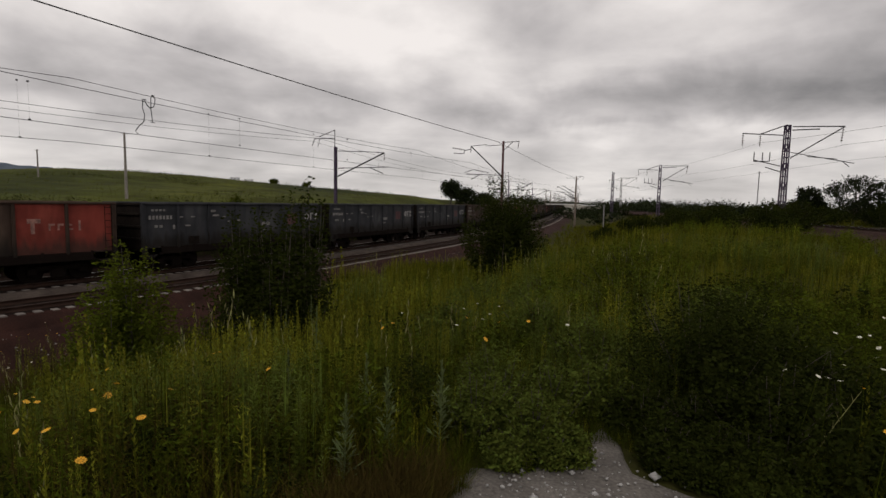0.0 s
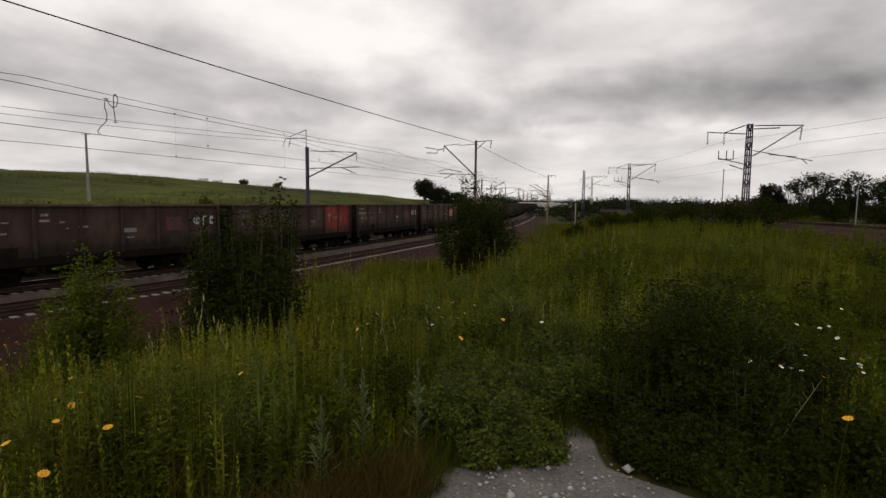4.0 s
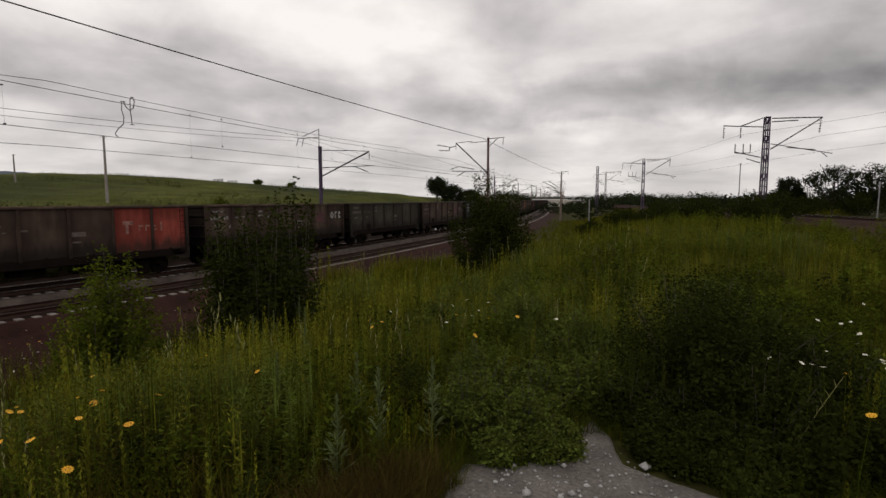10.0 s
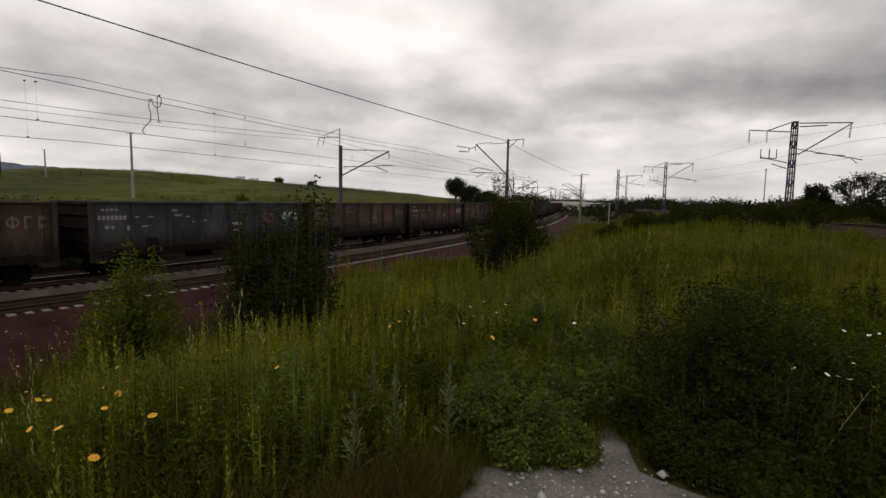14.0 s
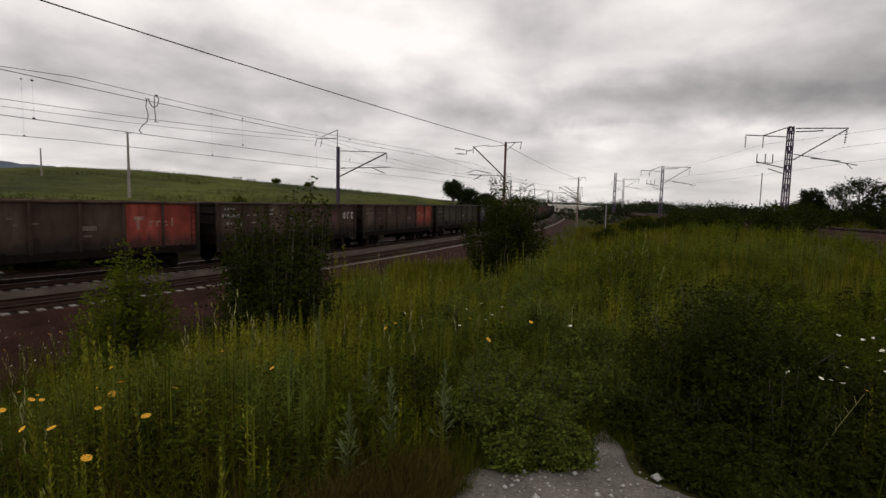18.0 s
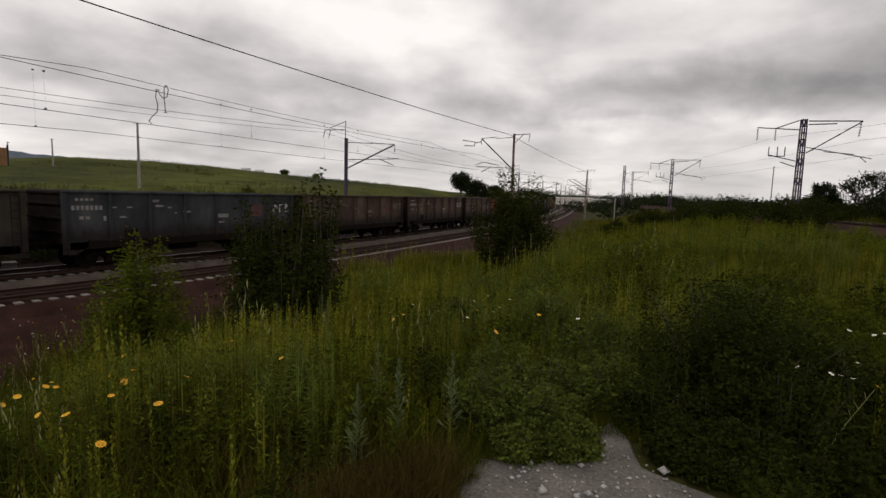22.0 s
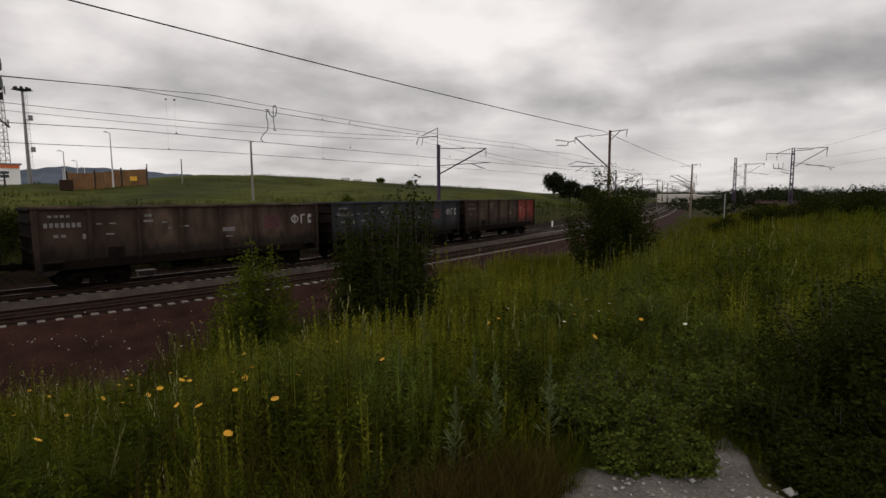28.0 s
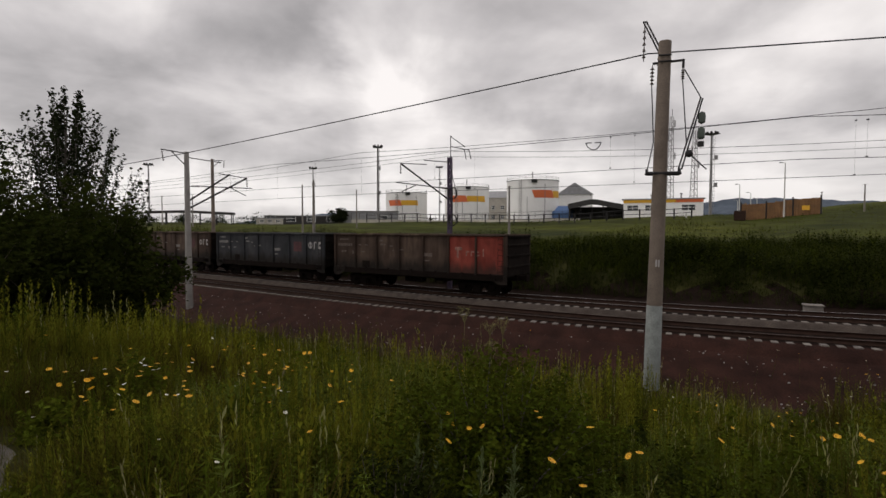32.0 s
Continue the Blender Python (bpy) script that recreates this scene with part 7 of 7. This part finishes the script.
building("service_building", -114.0, 80.8, 18.0, 7, 4.0, TANK, ROOF, "white service building with a yellow and orange fascia", windows=((-6.8, 1.3, 2.6, 1.4), (-2.8, 1.3, 2.2, 1.4), (5.8, 1.3, 3.0, 1.4)), fascia=(YELLOW, YELLOW, ORANGE))
for vx, vy in ((-116.5, 79.5), (-110.5, 83.5)):
    v = empty("roof_vent", Matrix.Translation((vx, vy, gz(vx, vy) + 4.1)), "small grey vent pipe with a cap on the roof", "vent", "roof vents of the depot")
    bars("pipe", [((0, 0, 0), (0, 0, 1.3))], .16, GALV, v, n=8)
    bars("cap", [((0, 0, 1.3), (0, 0, 1.55))], .32, IRON, v, n=8)
canopy("storage_shed", -141.0, 78.0, 16.0, 9, 4.9, 2.1, True, "open-fronted shed with a dark sagging roof", 1.5)
building("gable_house", -172.0, 86.0, 9.5, 12, 9.5, TANK, ROOF, "pale house with a grey sheet-metal gable roof", yaw=math.atan2(-86.0, 172.0) + math.pi, gable=4.2, windows=((0, 5, 1.2, 1.6),))
building("apartment_house", -215.0, 72.0, 22, 12, 11.0, PLASTER, ROOF, "pale plastered house behind the tanks", gable=3.2, windows=((-7, 6, 1.4, 1.6), (-3, 6, 1.4, 1.6), (1, 6, 1.4, 1.6), (5, 6, 1.4, 1.6), (-7, 2, 1.4, 1.6), (-3, 2, 1.4, 1.6), (1, 2, 1.4, 1.6), (5, 2, 1.4, 1.6)))
building("blue_canopy", -152.5, 70.5, 9, 6, 3.2, BLUE, BLUE, "low lean-to with a blue sheet roof", gable=2.2)
building("long_shed", -196.0, -6.0, 36, 8, 3.0, DARKROOF, ROOF, "long low dark shed with a grey roof and dark bays", windows=((-16, 1, 3, 2.2), (-9, 1, 3, 2.2), (-2, 1, 3, 2.2), (5, 1, 3, 2.2), (12, 1, 4, 2.2)))
building("brick_shed", -196.0, 14.0, 20, 9, 4.6, ROOF, DARKROOF, "low grey shed beside the light mast", windows=((4, 1.2, 4, 2.0),))
canopy("open_canopy", -147.5, -37.0, 20, 7, 3.3, .5, False, "distant canopy with a dark roof on posts", .6)
building("white_shed", -172.0, -20.0, 8, 6, 1.8, PLASTER, ROOF, "low pale shed beyond the yard", windows=((-2.4, .6, 1.2, .9), (0, .6, 1.2, .9), (2.4, .6, 1.2, .9)))


def sheet_fence():
    """The ochre sheet fence beside the depot, panel by panel."""
    a, b = np.array([-81.5, 74.2]), np.array([-72.6, 82.3])
    n = 9
    d = (b - a) / n
    ang = math.atan2(d[1], d[0])
    f = empty("sheet_fence", Matrix(), "ochre-brown sheet-metal fence with a yellow sign", "fence")
    for k in range(n):
        c = a + d * (k + .5)
        z = gz(*c)
        bm = bmesh.new()
        L = float(np.hypot(*d))
        m = Matrix.Translation((*c, z + 1.45)) @ Matrix.Rotation(ang, 4, "Z")
        cols = [[bm.verts.new(m @ Vector(((j / 12 - .5) * L, .035 * (1, 1, -1, -1)[j % 4] + q, s * 1.45))) for q, s in ((0, -1), (0, 1), (.03, 1), (.03, -1))] for j in range(13)]
        for p, q in zip(cols, cols[1:]):
            for i in range(4):
                bm.faces.new((p[i], q[i], q[(i + 1) % 4], p[(i + 1) % 4]))
        part("panel", bm, CORTEN, f)
    for k in range(0, n + 1, 3):
        c = a + d * k
        z = gz(*c)
        boxes("fence_post", [((*c, z + 1.6), (.18, .18, 3.4))], IRON, f)
    c = a + d * 7.4 + np.array([.1, -.1])
    m = Matrix.Rotation(ang, 4, "Z")
    bm = bmesh.new()
    box(bm, (*c, gz(*c) + 1.3), (1.1, .06, .8), m)
    part("sign", bm, YELLOW, f, "plain yellow sign board")
    e = np.array([-88.5, 82.0])
    g = empty("sheet_fence", Matrix(), "ochre-brown sheet-metal fence running back from the corner", "fence")
    d2 = (e - a) / 4
    for k in range(4):
        c = a + d2 * (k + .5)
        bm = bmesh.new()
        box(bm, (*c, gz(*c) + 1.4), (float(np.hypot(*d2)) * 1.01, .06, 2.8), Matrix.Rotation(math.atan2(d2[1], d2[0]), 4, "Z"))
        part("panel", bm, CORTEN, g)
    c = (-79.5, 72.2)
    o = empty("rusty_drum_gate", Matrix.Translation((*c, gz(*c))) @ Matrix.Rotation(ang, 4, "Z"), "dark rusty box standing before the fence", "box")
    boxes("body", [((0, 0, .9), (1.8, 1.2, 1.8))], RUST, o, .06)


sheet_fence()


def light_mast(x, y, top, label, r=.32):
    z0 = gz(x, y)
    m = empty("light_mast", Matrix.Translation((x, y, z0)), label, "light mast", "light masts of the depot")
    h = top - z0
    bm = bmesh.new()
    lathe(bm, [(r, -.3), (r, 0), (r * .6, h)], 12)
    part("shaft", bm, GALV, m)
    boxes("platform", [((0, 0, h), (3.2, 3.2, .15))], IRON, m)
    for k in range(8):
        a = k * math.pi / 4
        boxes("floodlight", [((1.5 * math.cos(a), 1.5 * math.sin(a), h + .36), (.5, .5, .6))], IRON, m, .05)
    bars("ladder", [((r + .4, 0, 1), (r * .6 + .5, 0, h)), ((r + .4, .5, 1), (r * .6 + .5, .5, h))] + [((r + .45, 0, k), (r + .45, .5, k)) for k in range(1, int(h))], .04, GALV, m, n=4)
    for z in (h * .38, h * .7):
        boxes("rest_platform", [((r + .7, .2, z), (1.3, 1.3, .12)), ((r + 1.2, .2, z + .6), (.06, 1.2, 1.1))], GALV, m)
    return m


light_mast(-179.4, 15.3, 32.0, "tall grey floodlight mast with a ladder and platforms", .5)
light_mast(-130.5, 108.5, 31.4, "tall grey floodlight mast with a ladder and platforms", .45)
light_mast(-232.0, -8.5, 30.0, "distant grey floodlight mast beyond the yard")
light_mast(-225.0, -72.0, 29.0, "distant grey floodlight mast beyond the yard")
light_mast(-250.0, 52.0, 34.0, "distant floodlight mast behind the tanks")


def radio_mast(x, y, top, label):
    z0 = gz(x, y)
    m = empty("radio_mast", Matrix.Translation((x, y, z0)), label, "radio mast", "radio masts of the depot")
    h = top - z0
    w0, w1 = 1.0, .45
    for sx, sy in ((-1, -1), (1, -1), (0, 1)):
        bm = bmesh.new()
        tube(bm, (sx * w0, sy * w0, 0), (sx * w1, sy * w1, h), .1, .07, 5)
        part("leg", bm, GALV, m)
    n = int(h / 1.6)
    segs = []
    for k in range(n):
        f0, f1 = k / n, (k + 1) / n
        a, b = w0 + (w1 - w0) * f0, w0 + (w1 - w0) * f1
        c = [(-1, -1), (1, -1), (0, 1)]
        for i in range(3):
            p, q = c[i], c[(i + 1) % 3]
            segs += [((p[0] * a, p[1] * a, h * f0), (q[0] * b, q[1] * b, h * f1)), ((p[0] * b, p[1] * b, h * f1), (q[0] * b, q[1] * b, h * f1))]
    bars("bracing", segs, .05, GALV, m, n=4)
    for z, a in ((h * .93, .3), (h * .88, 2.2), (h * .8, 4.1), (h * .62, 1.2)):
        boxes("antenna", [((.9 * math.cos(a), .9 * math.sin(a), z), (.3, .3, 1.9))], GALV, m, .05)
    bars("spike", [((0, 0, h), (0, 0, h + 2.2))], .06, IRON, m)
    return m


radio_mast(-133.1, 97.2, 36.5, "slender white lattice radio mast with small antennas")
radio_mast(-125.4, 99.1, 31.0, "slender white lattice radio mast with small antennas")


def yard_lamp(x, y, top, label):
    z0 = gz(x, y)
    m = empty("yard_lamp", Matrix.Translation((x, y, z0)), label, "street lamp", "yard lamps of the depot")
    h = top - z0
    bm = bmesh.new()
    lathe(bm, [(.16, -.3), (.16, 1.0), (.13, 1.02), (.08, h)], 10)
    part("pole", bm, LAMP_PAINT, m)
    bars("arm", [((0, 0, h - .05), (.1, -.9, h + .05))], .05, LAMP_PAINT, m)
    boxes("lamp_head", [((.12, -1.0, h + .05), (.28, .6, .14))], GALV, m, .03)
    return m


for x, y, top in ((-76.5, 78.7, 15.6), (-97.0, 88.0, 13.6), (-104.0, 97.5, 12.4), (-112.0, 107.0, 11.6), (-93.0, 71.5, 6.6), (-124.0, 112.0, 11.8)):
    yard_lamp(x, y, top, "tall thin galvanised yard lamp")


def depot_fence():
    """Posts and rails along the front of the depot."""
    a, b = np.array([-128.0, 8.0]), np.array([-92.0, 72.0])
    n = 22
    f = empty("depot_fence", Matrix(), "dark post-and-rail fence before the fuel tanks", "fence")
    for k in range(n + 1):
        c = a + (b - a) * k / n
        z = gz(*c)
        bm = bmesh.new()
        box(bm, (*c, z + .95), (.22, .22, 2.5), bevel=.02)
        part("fence_post", bm, IRON, f)
    for k in range(n):
        c, d = a + (b - a) * k / n, a + (b - a) * (k + 1) / n
        bm = bmesh.new()
        tube(bm, (*c, gz(*c) + 2.0), (*d, gz(*d) + 2.0), .07, n=4)
        part("rail", bm, IRON, f)
        bm = bmesh.new()
        tube(bm, (*c, gz(*c) + 1.1), (*d, gz(*d) + 1.1), .06, n=4)
        part("rail", bm, IRON, f)
    g = empty("tank_wall", Matrix(), "low white wall with a railing round the tanks", "wall")
    P = [(-176.0, 6.0), (-178.0, 30.0), (-170.0, 42.0), (-146.0, 60.0), (-140.0, 72.0)]
    for p, q in zip(P, P[1:]):
        c = ((p[0] + q[0]) / 2, (p[1] + q[1]) / 2)
        z = gz(*c)
        L = math.hypot(q[0] - p[0], q[1] - p[1])
        ang = math.atan2(q[1] - p[1], q[0] - p[0])
        bm = bmesh.new()
        box(bm, (*c, z + .3), (L, .35, 1.6), Matrix.Rotation(ang, 4, "Z"))
        part("wall_panel", bm, PLASTER, g)
        n = int(L / 2.5)
        segs = [((p[0] + (q[0] - p[0]) * k / n, p[1] + (q[1] - p[1]) * k / n, z + 1.05), (p[0] + (q[0] - p[0]) * k / n, p[1] + (q[1] - p[1]) * k / n, z + 3.3)) for k in range(n + 1)]
        segs.append(((*p, z + 3.3), (*q, z + 3.3)))
        bars("railing", segs, .05, IRON, g, n=4)


depot_fence()
concrete_mast(-57.6, -12.6, -.8, 11.2, FAR_AXIS, 0, feeder=True, label="slender concrete mast beyond the tracks")
for x, y, top, r in ((-62.0, -2.5, 9.6, .2), (-66.0, -4.0, 9.4, .13), (-95.0, 4.0, 11.0, .14), (-120.0, -30.0, 11.0, .16), (-140.0, -42.0, 12.0, .16), (-46.0, 16.0, 8.0, .12), (-60.0, -27.5, 9.0, .2)):
    slim_post(x, y, top, r, "slender pale concrete post beyond the tracks")
tree("tree", -190.0, 2.0, 6.0, 6.0, .3, 2600, .5, FARLEAF, "dark tree behind the long shed", clumps=26, tight=.2, base=.15)
tree("tree", -70.0, -31.0, 7.5, 6.0, .25, 3000, .35, FARLEAF, "dark tree beside the line", clumps=26, tight=.2, base=.15)


# ---- pale roofs of the station yard and far hills ----
for x, y, w, h in ((78.0, 420.0, 60, 5.0), (112.0, 440.0, 70, 4.0), (128.0, 400.0, 40, 3.5), (60.0, 470.0, 50, 6.0), (86.0, 316.0, 44, 4.8), (70.0, 300.0, 20, 4.2)):
    building("yard_building", x, y, w, 12, h, PLASTER, TANK, "long pale low building of the station yard", windows=tuple((k * w / 7 - w / 2.6, 1, w / 14, 1.6) for k in range(6)))


for x, y in ((-62.5, 153.0), (-59.0, 154.5)):
    building("hill_house", x, y, 1.9, 2.4, .7, TANK, ROOF, "small white house on the crest of the hill", gable=.7, windows=((0, .5, .7, .6),), sink=.2)


def mountains():
    def ridge(az0, az1, dist, heights, label):
        n = len(heights) * 6
        rows = [[], [], []]
        for k in range(n + 1):
            f = k / n
            a = radians(az0 + (az1 - az0) * f)
            e = np.interp(f, np.linspace(0, 1, len(heights)), heights) + .0007 * math.sin(k * .7) + .0006 * math.sin(k * 1.7)
            for row, r, z in ((rows[0], dist * .8, -5), (rows[1], dist, 4 + e * dist), (rows[2], dist * 1.3, -5)):
                row.append((-r * math.sin(a), r * math.cos(a), z))
        V = np.array(rows[0] + rows[1] + rows[2])
        i = np.arange(n)
        m = n + 1
        F = np.vstack([np.c_[a * m + i, a * m + i + 1, (a + 1) * m + i + 1, (a + 1) * m + i] for a in range(2)])
        tagged(mesh_object("mountain_ridge", V, F, HAZEBLUE, smooth=True), label, "mountains", kind="structure")
    ridge(30, 58, 2600, [.0, .02, .034, .040, .043, .047, .049, .050, .045, .034, .014, .0], "wooded mountains on the horizon, tinted blue-grey as by haze")
    ridge(78, 102, 2400, [.0, .012, .02, .022, .028, .022, .018, .01, .0], "hills beyond the yard, tinted blue-grey as by haze")


mountains()


# ---- tracks' pieces ----
make_track(NEAR_AXIS, 0.0, "near railway track on concrete sleepers in brown ballast", 310, 800, 300, top=DULLTOP)
make_track(FAR_AXIS, RAIL_FAR, "far railway track under the freight train", 310, 800, 200)
make_track(RIGHT_AXIS, 2.6, "separate railway track beyond the meadow", 0, 250, 0)
motions()
